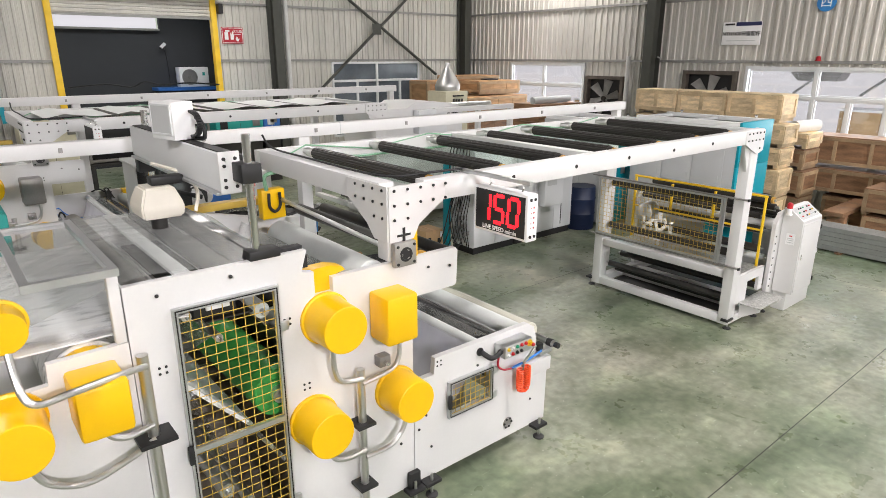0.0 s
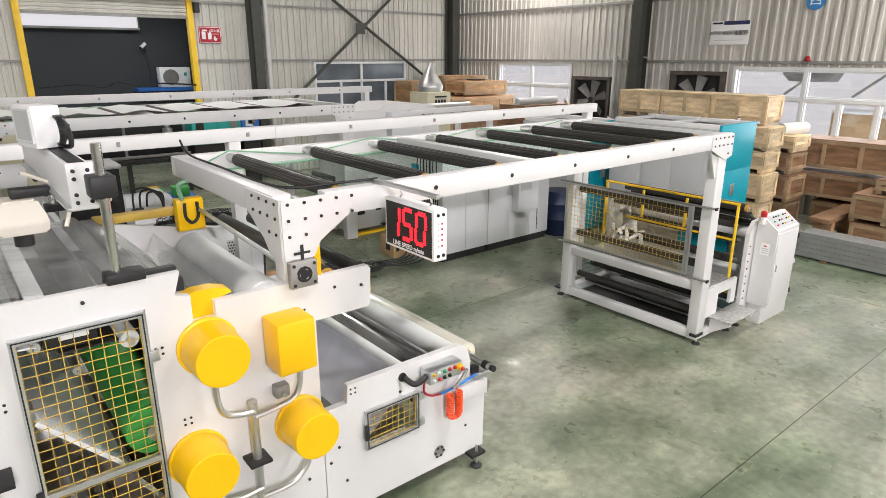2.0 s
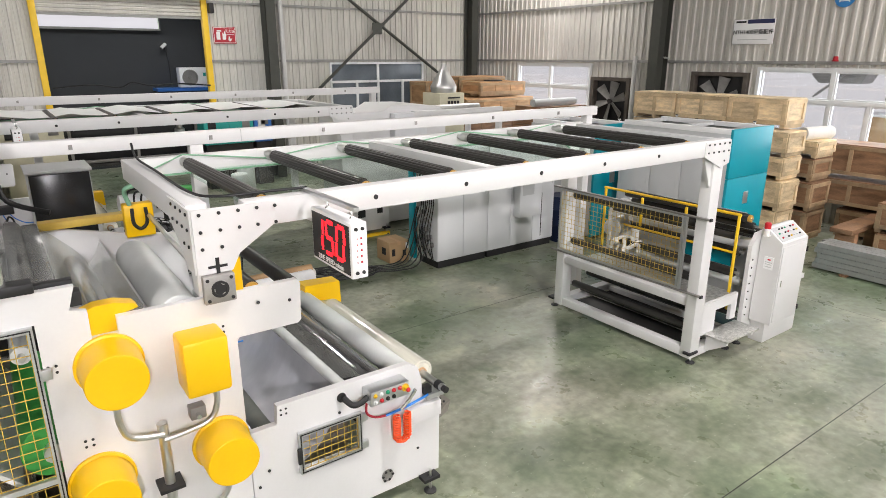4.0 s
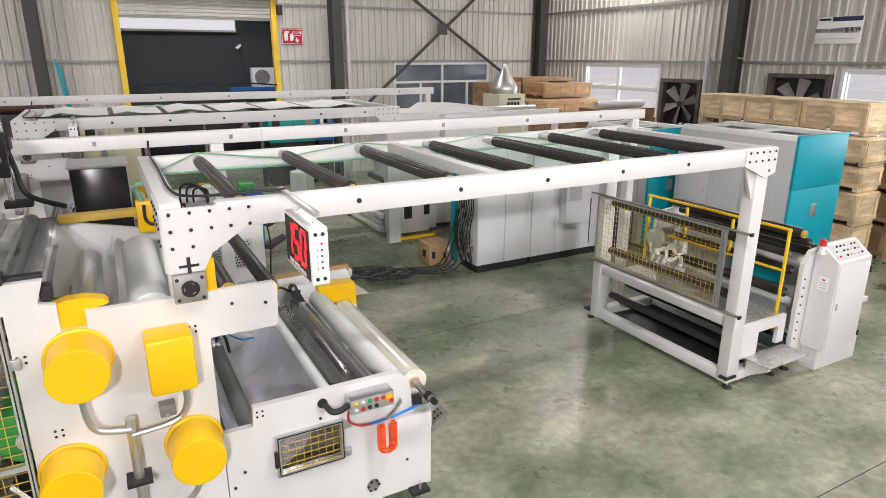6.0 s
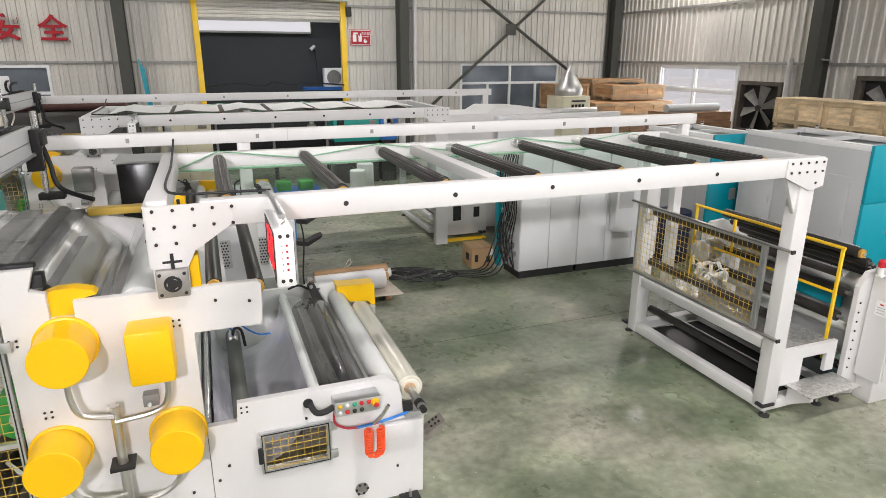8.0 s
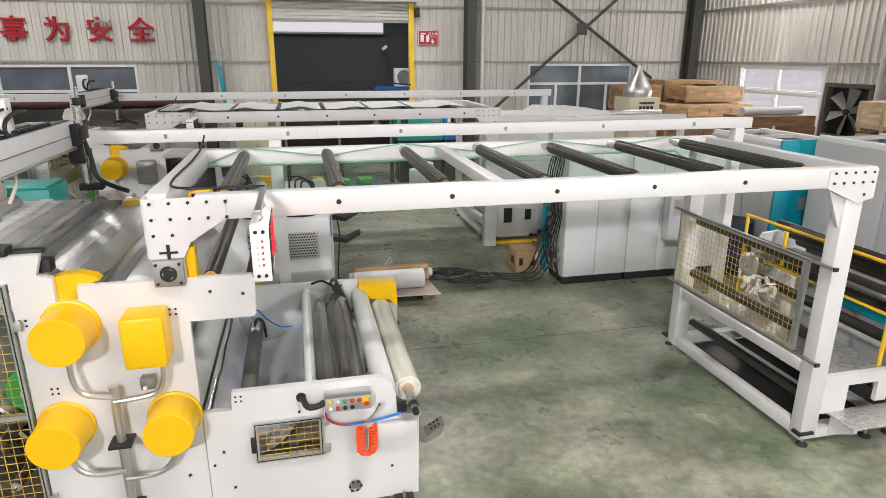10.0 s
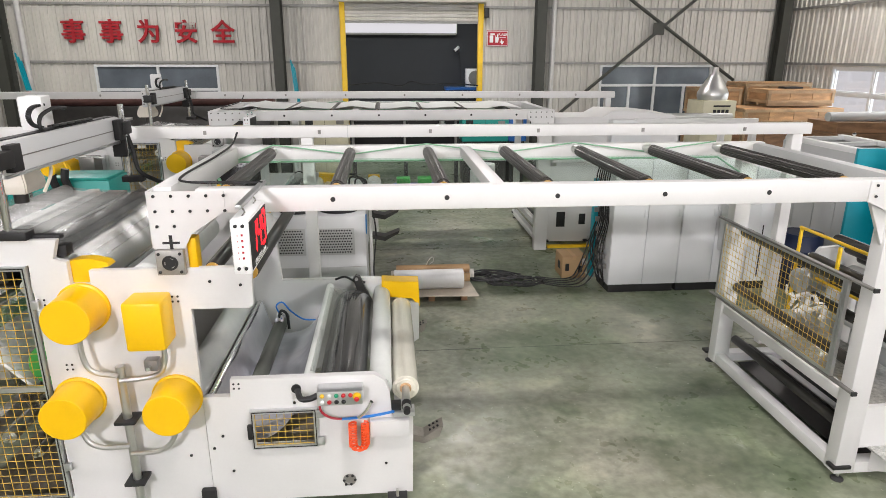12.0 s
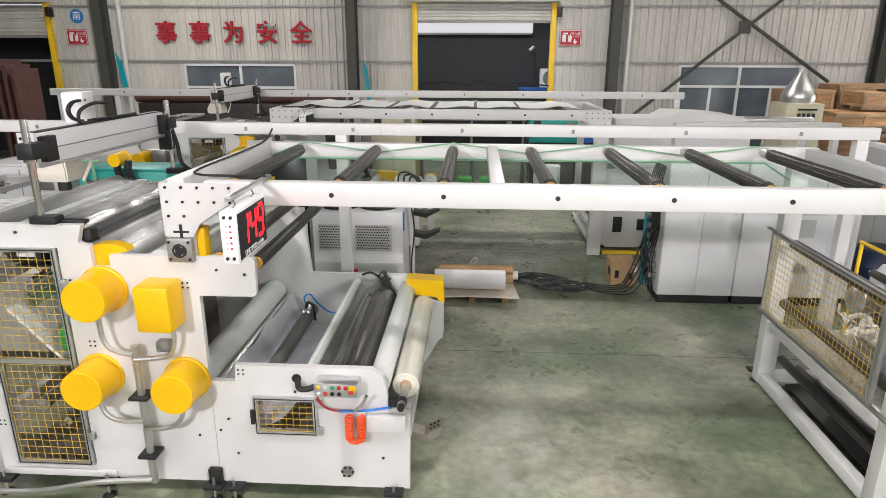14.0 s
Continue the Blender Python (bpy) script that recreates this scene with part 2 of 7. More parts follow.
DAY.node_tree.nodes["Principled BSDF"].inputs["Base Color"].default_value = (0.02, 0.02, 0.02, 1)
GLASS = film_material("window_glass", 0.93, (0.93, 0.93, 0.93), 0.03, (1, 1, 1))
GREYGLASS = mat("dark_window_glass", (0.12, 0.14, 0.16), 0.12, vary=0.4, grain=1.2)
BLADE = mat("dusty_fan_blade", (0.2, 0.195, 0.185), 0.5, vary=0.3)
FANFRAME = mat("rusty_fan_housing", (0.09, 0.075, 0.062), 0.6, vary=0.4)
CASTLIGHT = mat("light_cast_steel", (0.36, 0.35, 0.335), 0.4, metal=0.55, vary=0.2)
BRACKET = mat("dull_zinc_bracket", (0.27, 0.25, 0.22), 0.5, metal=0.4, vary=0.25)
PLATE_GREY = mat("cast_steel", (0.3, 0.29, 0.28), 0.4, metal=0.7, vary=0.15)
BTN = {"y": mat("yellow_button", (0.8, 0.5, 0.02), 0.3), "w": mat("white_button", (0.7, 0.72, 0.72), 0.3), "g": mat("green_button", (0.02, 0.3, 0.16), 0.3), "r": mat("red_button", (0.5, 0.02, 0.03), 0.3), "k": BLACK}


# ---- building blocks ----
ORIGIN = {}


def thing(name, loc, label, category, group="", kind=""):
    ob = new(name)
    ob.empty_display_size = 0.1
    ob.location = loc
    ORIGIN[ob] = Vector(loc)
    return tagged(ob, label, category, group, kind)


def smooth(me, angle=35):
    me.shade_smooth()
    me.set_sharp_from_angle(angle=radians(angle))


def part(name, bm, material, parent=None, label="", category="", kind="", group=""):
    """One mesh object from a bmesh in world coordinates, laid under its thing."""
    o = ORIGIN.get(parent, Vector((0, 0, 0)))
    bmesh.ops.recalc_face_normals(bm, faces=bm.faces[:])
    bm.transform(Matrix.Translation(-o))
    me = bpy.data.meshes.new(name)
    bm.to_mesh(me)
    bm.free()
    me.materials.append(material)
    smooth(me)
    ob = new(name, me)
    if parent:
        ob.parent = parent
        ORIGIN[ob] = o
    return tagged(ob, label, category, group, kind)


def share(name, me, parent, at):
    """One more object on a mesh that alike pieces share."""
    ob = new(name, me)
    ob.parent = parent
    ob.location = Vector(at) - ORIGIN.get(parent, Vector((0, 0, 0)))
    return ob


def mesh_of(bm, name, material):
    bmesh.ops.recalc_face_normals(bm, faces=bm.faces[:])
    me = bpy.data.meshes.new(name)
    bm.to_mesh(me)
    bm.free()
    me.materials.append(material)
    smooth(me)
    return me


def bx(x0, x1, y0, y1, z0, z1, bev=0.0, bm=None, m=None):
    bm = bm or bmesh.new()
    r = bmesh.ops.create_cube(bm, size=1.0, matrix=Matrix.LocRotScale(((x0 + x1) / 2, (y0 + y1) / 2, (z0 + z1) / 2), None, (abs(x1 - x0), abs(y1 - y0), abs(z1 - z0))))
    if bev:
        es = list({e for v in r["verts"] for e in v.link_edges})
        r2 = bmesh.ops.bevel(bm, geom=es, offset=bev, segments=2, profile=0.5, affect="EDGES")
        vs = list({v for f in r2["faces"] for v in f.verts})
    else:
        vs = r["verts"]
    if m:
        bmesh.ops.transform(bm, matrix=m, verts=vs)
    return bm


def cy(p0, p1, r, n=20, r2=None, bm=None, bev=0.0):
    bm = bm or bmesh.new()
    p0, p1 = Vector(p0), Vector(p1)
    d = p1 - p0
    m = Matrix.Translation((p0 + p1) / 2) @ d.to_track_quat("Z", "Y").to_matrix().to_4x4()
    bmesh.ops.create_cone(bm, cap_ends=True, segments=n, radius1=r, radius2=r if r2 is None else r2, depth=d.length, matrix=m)
    return bm


def lathe(p0, axis, profile, n=28, bm=None):
    """A turned shape: profile of (distance along the axis, radius)."""
    bm = bm or bmesh.new()
    q = Vector(axis).to_track_quat("Z", "Y").to_matrix()
    rings = []
    for d, r in profile:
        rings.append([bm.verts.new(Vector(p0) + q @ Vector((r * math.cos(2 * math.pi * i / n), r * math.sin(2 * math.pi * i / n), d))) for i in range(n)])
    for a, b in zip(rings, rings[1:]):
        for i in range(n):
            bm.faces.new((a[i], a[(i + 1) % n], b[(i + 1) % n], b[i]))
    bm.faces.new(rings[0]), bm.faces.new(rings[-1])
    return bm


def prism(pts, axis, a, b, bm=None):
    """A flat outline, given in the two other axes, made solid from a to b along axis."""
    bm = bm or bmesh.new()
    def at(p, w):
        return {"x": (w, p[0], p[1]), "y": (p[0], w, p[1]), "z": (p[0], p[1], w)}[axis]
    lo = [bm.verts.new(at(p, a)) for p in pts]
    hi = [bm.verts.new(at(p, b)) for p in pts]
    n = len(pts)
    bm.faces.new(lo), bm.faces.new(hi)
    for i in range(n):
        bm.faces.new((lo[i], lo[(i + 1) % n], hi[(i + 1) % n], hi[i]))
    return bm


def curve_points(pts, steps=6):
    """A smooth line through the points."""
    pts = [Vector(p) for p in pts]
    out = []
    for i in range(len(pts) - 1):
        p0, p1, p2, p3 = pts[max(0, i - 1)], pts[i], pts[i + 1], pts[min(len(pts) - 1, i + 2)]
        for k in range(steps):
            t = k / steps
            out.append(0.5 * (2 * p1 + (p2 - p0) * t + (2 * p0 - 5 * p1 + 4 * p2 - p3) * t * t + (3 * p1 - p0 - 3 * p2 + p3) * t ** 3))
    return out + [pts[-1]]


def tube(pts, r, n=8, steps=6, bm=None):
    bm = bm or bmesh.new()
    line = curve_points(pts, steps) if steps else [Vector(p) for p in pts]
    up, rings = None, []
    for i, p in enumerate(line):
        d = (line[min(i + 1, len(line) - 1)] - line[max(0, i - 1)]).normalized()
        if up is None:
            up = d.orthogonal().normalized()
        up = (up - d * up.dot(d)).normalized()
        s = d.cross(up)
        rings.append([bm.verts.new(p + r * (up * math.cos(2 * math.pi * k / n) + s * math.sin(2 * math.pi * k / n))) for k in range(n)])
    for a, b in zip(rings, rings[1:]):
        for k in range(n):
            bm.faces.new((a[k], a[(k + 1) % n], b[(k + 1) % n], b[k]))
    bm.faces.new(rings[0]), bm.faces.new(rings[-1])
    return bm


def grid_mesh(u0, u1, v0, v1, step, axis, at, r=0.0019, bm=None):
    """Wire mesh: thin square wires both ways in the plane axis = at."""
    bm = bm or bmesh.new()
    def add(a0, a1, b0, b1, off):
        lo, hi = at - r + off, at + r + off
        if axis == "y":
            bx(a0, a1, lo, hi, b0, b1, bm=bm)
        else:
            bx(lo, hi, a0, a1, b0, b1, bm=bm)
    nu, nv = max(1, round((u1 - u0) / step)), max(1, round((v1 - v0) / step))
    for i in range(nu + 1):
        u = u0 + (u1 - u0) * i / nu
        add(u - r, u + r, v0, v1, r)
    for i in range(nv + 1):
        v = v0 + (v1 - v0) * i / nv
        add(u0, u1, v - r, v + r, -r)
    return bm


def frame_ring(u0, u1, v0, v1, w, axis, a, b, bm=None):
    bm = bm or bmesh.new()
    for (p, q, r, s) in ((u0, u1, v0, v0 + w), (u0, u1, v1 - w, v1), (u0, u0 + w, v0 + w, v1 - w), (u1 - w, u1, v0 + w, v1 - w)):
        if axis == "y":
            bx(p, q, a, b, r, s, bm=bm)
        else:
            bx(a, b, p, q, r, s, bm=bm)
    return bm


def lettering(words, size, m, material, name="lettering", parent=None, depth=0.002, bold=0.0, wide=1.0):
    c = bpy.data.curves.new(name, "FONT")
    c.body, c.size, c.extrude, c.align_x, c.align_y, c.offset = words, size, depth, "CENTER", "CENTER", bold
    tmp = bpy.data.objects.new("tmp", c)
    scene.collection.objects.link(tmp)
    me = bpy.data.meshes.new_from_object(tmp.evaluated_get(bpy.context.evaluated_depsgraph_get()))
    bpy.data.objects.remove(tmp)
    me.name = name
    me.transform(m @ Matrix.Diagonal((wide, 1, 1, 1)))
    if parent:
        me.transform(Matrix.Translation(-ORIGIN[parent]))
    me.materials.clear()
    me.materials.append(material)
    ob = new(name, me)
    if parent:
        ob.parent = parent
    return ob


BOLT = mesh_of(lathe((0, 0, 0), (0, -1, 0), [(0, 0.0105), (0.007, 0.0105), (0.009, 0.006)], n=8), "bolt", BLACK)
BOLT_X = mesh_of(lathe((0, 0, 0), (-1, 0, 0), [(0, 0.0105), (0.007, 0.0105), (0.009, 0.006)], n=8), "bolt", BLACK)


def bolts(parent, spots, y=None, x=None):
    for u, v in spots:
        if y is not None:
            share("bolt", BOLT, parent, (u, y, v))
        else:
            share("bolt", BOLT_X, parent, (x, u, v))


def roller(parent, x, z, r, y0, y1, material, name="roller", ends=True, label="", collar=True):
    ob = part(name, lathe((x, y0, z), (0, 1, 0), [(0, r * 0.96), (0.006, r), (y1 - y0 - 0.006, r), (y1 - y0, r * 0.96)], n=32), material, parent, label)
    if ends:
        part("journal", cy((x, y0 - 0.05, z), (x, y1 + 0.05, z), r * 0.35, 12), STEEL, ob)
    if collar:
        part("collar", cy((x, y0 - 0.03, z), (x, y0 - 0.002, z), r * 0.9, 20), BRASS, ob, "brass-coloured end collar")
    return ob


def film_sheet(pts, y0, y1, amp, seed, steps=10, rows=40, along=2.0):
    """A thin web that follows the line of (x, z) points, with small waves and folds."""
    line = curve_points([(x, 0, z) for x, z in pts], steps)
    bm = bmesh.new()
    grid = []
    for i, p in enumerate(line):
        row = []
        for j in range(rows + 1):
            y = y0 + (y1 - y0) * j / rows
            d = noise.noise(Vector((p.x * along, y * 3.0 + seed, p.z * along))) * amp + noise.noise(Vector((p.x * 1.0, y * 14.0, seed + p.z))) * amp * 0.14
            row.append(bm.verts.new((p.x, y, p.z + d)))
        grid.append(row)
    for a, b in zip(grid, grid[1:]):
        for j in range(rows):
            bm.faces.new((a[j], a[j + 1], b[j + 1], b[j]))
    r = bmesh.ops.extrude_face_region(bm, geom=bm.faces[:])
    bmesh.ops.translate(bm, vec=(0, 0, -0.0015), verts=[v for v in r["geom"] if isinstance(v, bmesh.types.BMVert)])
    return bm


# ---- the hall ----
XW, YW, XL, YB, ZC = 15.43, 17.45, -13.0, -8.0, 8.2

part("floor", bx(XL - 0.3, XW + 0.3, YB - 0.3, 22.3, -0.2, 0.0), FLOOR, None, "green-grey sealed concrete floor with stains and scuffs", "floor", "structure")
for k, (a, b, c, d) in enumerate([(XL, XW, 1.845, 1.845), (XL, XW, 6.0, 6.0), (XL, XW, 10.15, 10.15), (XL, XW, 14.3, 14.3), (10.6, 10.6, YB, YW)]):
    w = 0.004
    part("floor_joint", bx(min(a, b) - (w if a == b else 0), max(a, b) + (w if a == b else 0), c - (w if c == d else 0), d + (w if c == d else 0), -0.01, 0.0012), DARKMETAL, None, "thin dark sawn joint in the floor", "floor joint", "structure")


def sheet_strip(u0, u1, z0, z1, axis, at, out, bm):
    """Profiled steel sheet: raised flat ribs with slanted flanks, on a solid back."""
    pitch, rib = 0.2, 0.042
    prof, u = [], u0
    while u < u1 - 1e-4:
        for du, dep in ((0, 0), (0.055, 0), (0.06, 0.008), (0.07, 0.008), (0.075, 0), (0.13, 0), (0.142, rib), (0.188, rib)):
            if u + du < u1:
                prof.append((u + du, dep))
        u += pitch
    prof.append((u1, 0))
    def vert(u, dep, z):
        w = at - out * dep
        return bm.verts.new((u, w, z) if axis == "y" else (w, u, z))
    lo = [vert(u, d, z0) for u, d in prof]
    hi = [vert(u, d, z1) for u, d in prof]
    bl, bh = [vert(u, -0.1, z0) for u in (u0, u1)], [vert(u, -0.1, z1) for u in (u0, u1)]
    for i in range(len(prof) - 1):
        bm.faces.new((lo[i], lo[i + 1], hi[i + 1], hi[i]))
    bm.faces.new((bl[0], bl[1], bh[1], bh[0]))
    bm.faces.new([*lo, bl[1], bl[0]]), bm.faces.new([*hi, bh[1], bh[0]])
    bm.faces.new((lo[0], hi[0], bh[0], bl[0])), bm.faces.new((lo[-1], hi[-1], bh[1], bl[1]))


def sheet_wall(name, axis, at, out, u0, u1, holes, label):
    bm = bmesh.new()
    cuts = sorted({u0, u1, *[h[0] for h in holes], *[h[1] for h in holes]})
    for a, b in zip(cuts, cuts[1:]):
        mid, z = (a + b) / 2, 0.0
        for h in sorted([h for h in holes if h[0] < mid < h[1]], key=lambda h: h[2]):
            if h[2] > z:
                sheet_strip(a, b, z, h[2], axis, at, out, bm)
            z = h[3]
        if z < ZC:
            sheet_strip(a, b, z, ZC, axis, at, out, bm)
    return part(name, bm, SHEET, None, label, "wall", "structure")


FAR_HOLES = [(2.66, 6.45, 0, 4.75), (-11.6, -7.75, 0, 4.75), (-4.0, -0.75, 0.9, 3.15), (9.95, 13.3, 0.9, 3.17)]
RIGHT_HOLES = [(12.1, 15.15, 0.9, 3.16), (0.4, 7.33, 0.9, 3.12), (10.7, 12.0, 1.55, 2.8), (7.5, 8.9, 1.75, 3.0)]
sheet_wall("wall_far", "y", YW, 1, XL, XW, FAR_HOLES, "cream profiled steel sheet wall with ribs")
sheet_wall("wall_right", "x", XW, 1, YB, YW, RIGHT_HOLES, "cream profiled steel sheet wall with windows")
sheet_wall("wall_left", "x", XL, -1, YB, YW, [], "cream profiled steel sheet wall")
sheet_wall("wall_near", "y", YB, -1, XL, XW, [], "cream profiled steel sheet wall")
# roof out of view, its colour set dark to hold down bounced light
part("ceiling", bx(XL - 0.2, XW + 0.2, YB - 0.2, YW + 0.2, ZC, ZC + 0.15), CONCRETE, None, "unseen steel roof sheet, coloured dark to cut bounced light", "ceiling", "structure")

for z in (3.22, 4.68, 6.2):
    for a, b in ((XL, -7.75), (-7.75, 2.66) if z < 4.7 else (-7.75, 2.6), (6.45, XW)):
        part("girt", bx(a + (0.01 if a > XL else 0), b, YW - 0.075, YW - 0.03, z - 0.03, z + 0.03), GIRT, None, "galvanised horizontal wall rail", "wall rail", "structure")
    part("girt", bx(XW - 0.075, XW - 0.03, YB, YW, z - 0.03, z + 0.03), GIRT, None, "galvanised horizontal wall rail", "wall rail", "structure")


def h_column(name, x, y, along):
    w, d, t = 0.26, 0.42, 0.02
    bm = bmesh.new()
    if along == "y":
        bx(x - w / 2, x + w / 2, y - d, y - d + t, 0, ZC, bm=bm), bx(x - w / 2, x + w / 2, y - t, y, 0, ZC, bm=bm), bx(x - 0.01, x + 0.01, y - d + t, y - t, 0, ZC, bm=bm)
    else:
        bx(x - d, x - d + t, y - w / 2, y + w / 2, 0, ZC, bm=bm), bx(x - t, x, y - w / 2, y + w / 2, 0, ZC, bm=bm), bx(x - d + t, x - t, y - 0.01, y + 0.01, 0, ZC, bm=bm)
    part(name, bm, COLUMN, None, "dark green-grey steel I-section column", "column", "structure")


for k, x in enumerate((-13.2 + 0.3, -6.1, 0.95, 8.08)):
    h_column("column_%d" % (k + 1), x, YW - 0.08, "y")
for k, y in enumerate((-5.0, 2.3, 9.75)):
    h_column("column_%d" % (k + 5), XW - 0.08, y, "x")
h_column("column_8", XW - 0.35, YW - 0.08, "y")
for x in (-5.65, 8.5):
    part("drainpipe", cy((x, YW - 0.12, 0), (x, YW - 0.12, ZC), 0.07, 20), PIPE, None, "white plastic drainpipe beside a column", "pipe", "structure")
part("drainpipe", cy((XW - 0.14, 10.55, 0), (XW - 0.14, 10.55, 3.35), 0.06, 16), PIPE, None, "white plastic drainpipe beside a column", "pipe", "structure")
for p, q in (((10.1, 5.25), (13.9, 2.75)), ((8.6, 1.7), (12.8, 5.2))):
    y = YW - 0.2 if p[0] > 9 else YW - 0.26
    part("brace", tube([(p[0], y, p[1]), (q[0], y, q[1])], 0.045, 8, 0), COLUMN, None, "dark steel diagonal wall brace", "brace", "structure")
part("brace_plate", bx(11.3, 11.62, YW - 0.31, YW - 0.29, 3.98, 4.3), COLUMN, None, "dark steel plate where braces cross", "brace plate", "structure")


def window_far(name, x0, x1, z0, z1, bars, rail, pane_mat):
    w = thing(name, ((x0 + x1) / 2, YW, z0), "white aluminium window with dusty panes", "window", "", "structure")
    part("window_frame", frame_ring(x0, x1, z0, z1, 0.06, "y", YW - 0.05, YW + 0.05), FRAMEW, w)
    for k, b in enumerate(bars):
        part("mullion", bx(b - 0.035, b + 0.035, YW - 0.045, YW + 0.045, z0 + 0.06, z1 - 0.06 if k == 0 else rail), FRAMEW, w)
    part("transom", bx(x0 + 0.06, x1 - 0.06, YW - 0.048, YW + 0.048, rail - 0.035, rail + 0.035), FRAMEW, w)
    cols = [x0 + 0.06, *sorted(bars), x1 - 0.06]
    for a, b in zip(cols, cols[1:]):
        for c, d in ((z0 + 0.06, rail), (rail, z1 - 0.06)):
            part("pane", bx(a, b, YW + 0.005, YW + 0.012, c, d), pane_mat, w).visible_shadow = False


def window_right(name, y0, y1, z0, z1, bars, rail, low=None):
    low = low or bars
    w = thing(name, (XW, (y0 + y1) / 2, z0), "white aluminium window with bright daylight behind", "window", "", "structure")
    part("window_frame", frame_ring(y0, y1, z0, z1, 0.07, "x", XW - 0.05, XW + 0.05), FRAMEW, w)
    for row, c, d in ((bars, rail + 0.035, z1 - 0.07), (low, z0 + 0.07, rail - 0.035)):
        for b in row:
            part("mullion", bx(XW - 0.045, XW + 0.045, b - 0.035, b + 0.035, c, d), FRAMEW, w)
        edges = [y0 + 0.07, *sorted(row), y1 - 0.07]
        for a, b in zip(edges, edges[1:]):
            part("sash", frame_ring(a + 0.036, b - 0.036, c + 0.004, d - 0.004, 0.03, "x", XW - 0.02, XW + 0.03), FRAMEW, w)
    part("transom", bx(XW - 0.048, XW + 0.048, y0 + 0.07, y1 - 0.07, rail - 0.035, rail + 0.035), FRAMEW, w)
    cols = [y0 + 0.07, *bars, y1 - 0.07]
    for a, b in zip(cols, cols[1:]):
        for c, d in ((z0 + 0.07, rail), (rail, z1 - 0.07)):
            part("pane", bx(XW + 0.005, XW + 0.012, a, b, c, d), GLASS, w).visible_shadow = False


window_far("window_1", -4.0, -0.75, 0.9, 3.15, (-2.35,), 2.5, GREYGLASS)
window_far("window_2", 9.95, 13.3, 0.9, 3.17, (11.6, 10.85, 12.5), 2.6, GREYGLASS)
window_right("window_3", 12.1, 15.15, 0.9, 3.16, (13.7,), 2.5)
window_right("window_4", 0.4, 7.33, 0.9, 3.12, (1.9, 3.8, 5.74), 2.45, (1.2, 1.9, 2.9, 3.8, 4.3, 5.01, 5.74, 6.5))
part("backdrop_daylight", bx(19.0, 19.05, -6, 20, -0.5, 5.5), DAY, None, "bright overcast daylight outside the windows", "backdrop", "structure")
for y0, y1, z in ((13.0, 14.2, 1.9), (5.0, 5.9, 2.05), (3.9, 4.9, 2.0), (2.2, 3.7, 2.02)):
    yb = part("yard_box", bx(17.6, 18.4, y0, y1, 0, z, 0.02), CARDBOARD, None, "brown cardboard box in the yard outside", "box")
    part("lid", bx(17.56, 18.44, y0 - 0.03, y1 + 0.03, z + 0.001, z + 0.06, 0.01), SIGNWHITE, yb, "white cover sheet")
part("yard_ground", bx(XW + 0.3, 19.4, -6, 20, -0.2, -0.02), CONCRETE, None, "concrete yard outside the windows", "ground", "structure")
for y in (6.9, 5.4, 3.9):
    part("yard_brace", tube([(17.2, y, 2.45), (17.2, y - 1.0, 3.3)], 0.03, 6, 0), GIRT, None, "grey steel bracing outside the window", "brace", "structure")
part("yard_roof", prism([(6.1, 2.75), (7.0, 2.75), (7.2, 2.95), (6.5, 3.1), (6.0, 2.95)], "x", 17.6, 18.2), PLATE_GREY, None, "dark canopy roof across the yard", "roof", "structure")


def wall_fan(y0, y1, z0, z1, label):
    f = thing("wall_fan", (XW, (y0 + y1) / 2, z0), label, "fan")
    part("housing", frame_ring(y0, y1, z0, z1, 0.09, "x", XW - 0.12, XW + 0.08), FANFRAME, f)
    part("back", bx(XW + 0.06, XW + 0.08, y0 + 0.09, y1 - 0.09, z0 + 0.09, z1 - 0.09), BLACK, f)
    cyy, cz, r = (y0 + y1) / 2, (z0 + z1) / 2, min(y1 - y0, z1 - z0) * 0.42
    for k in range(6):
        a = k * math.pi / 3 + 0.3
        m = Matrix.Translation((XW - 0.02, cyy, cz)) @ Matrix.Rotation(a, 4, "X") @ Matrix.Rotation(0.5, 4, "Z")
        part("blade", blade_mesh(m, r), BLADE, f)
    part("hub", cy((XW - 0.08, cyy, cz), (XW + 0.02, cyy, cz), 0.07, 16), DARKMETAL, f)


def blade_mesh(m, r):
    bm = prism([(-0.05, 0.05), (0.05, 0.05), (0.16, r), (-0.1, r)], "x", -0.006, 0.006)
    bm.transform(m)
    return bm


wall_fan(10.7, 12.0, 1.55, 2.8, "dark square extractor fan with six blades in the wall")
wall_fan(7.5, 8.9, 1.75, 3.0, "dark extractor fan housing in the wall above crates")


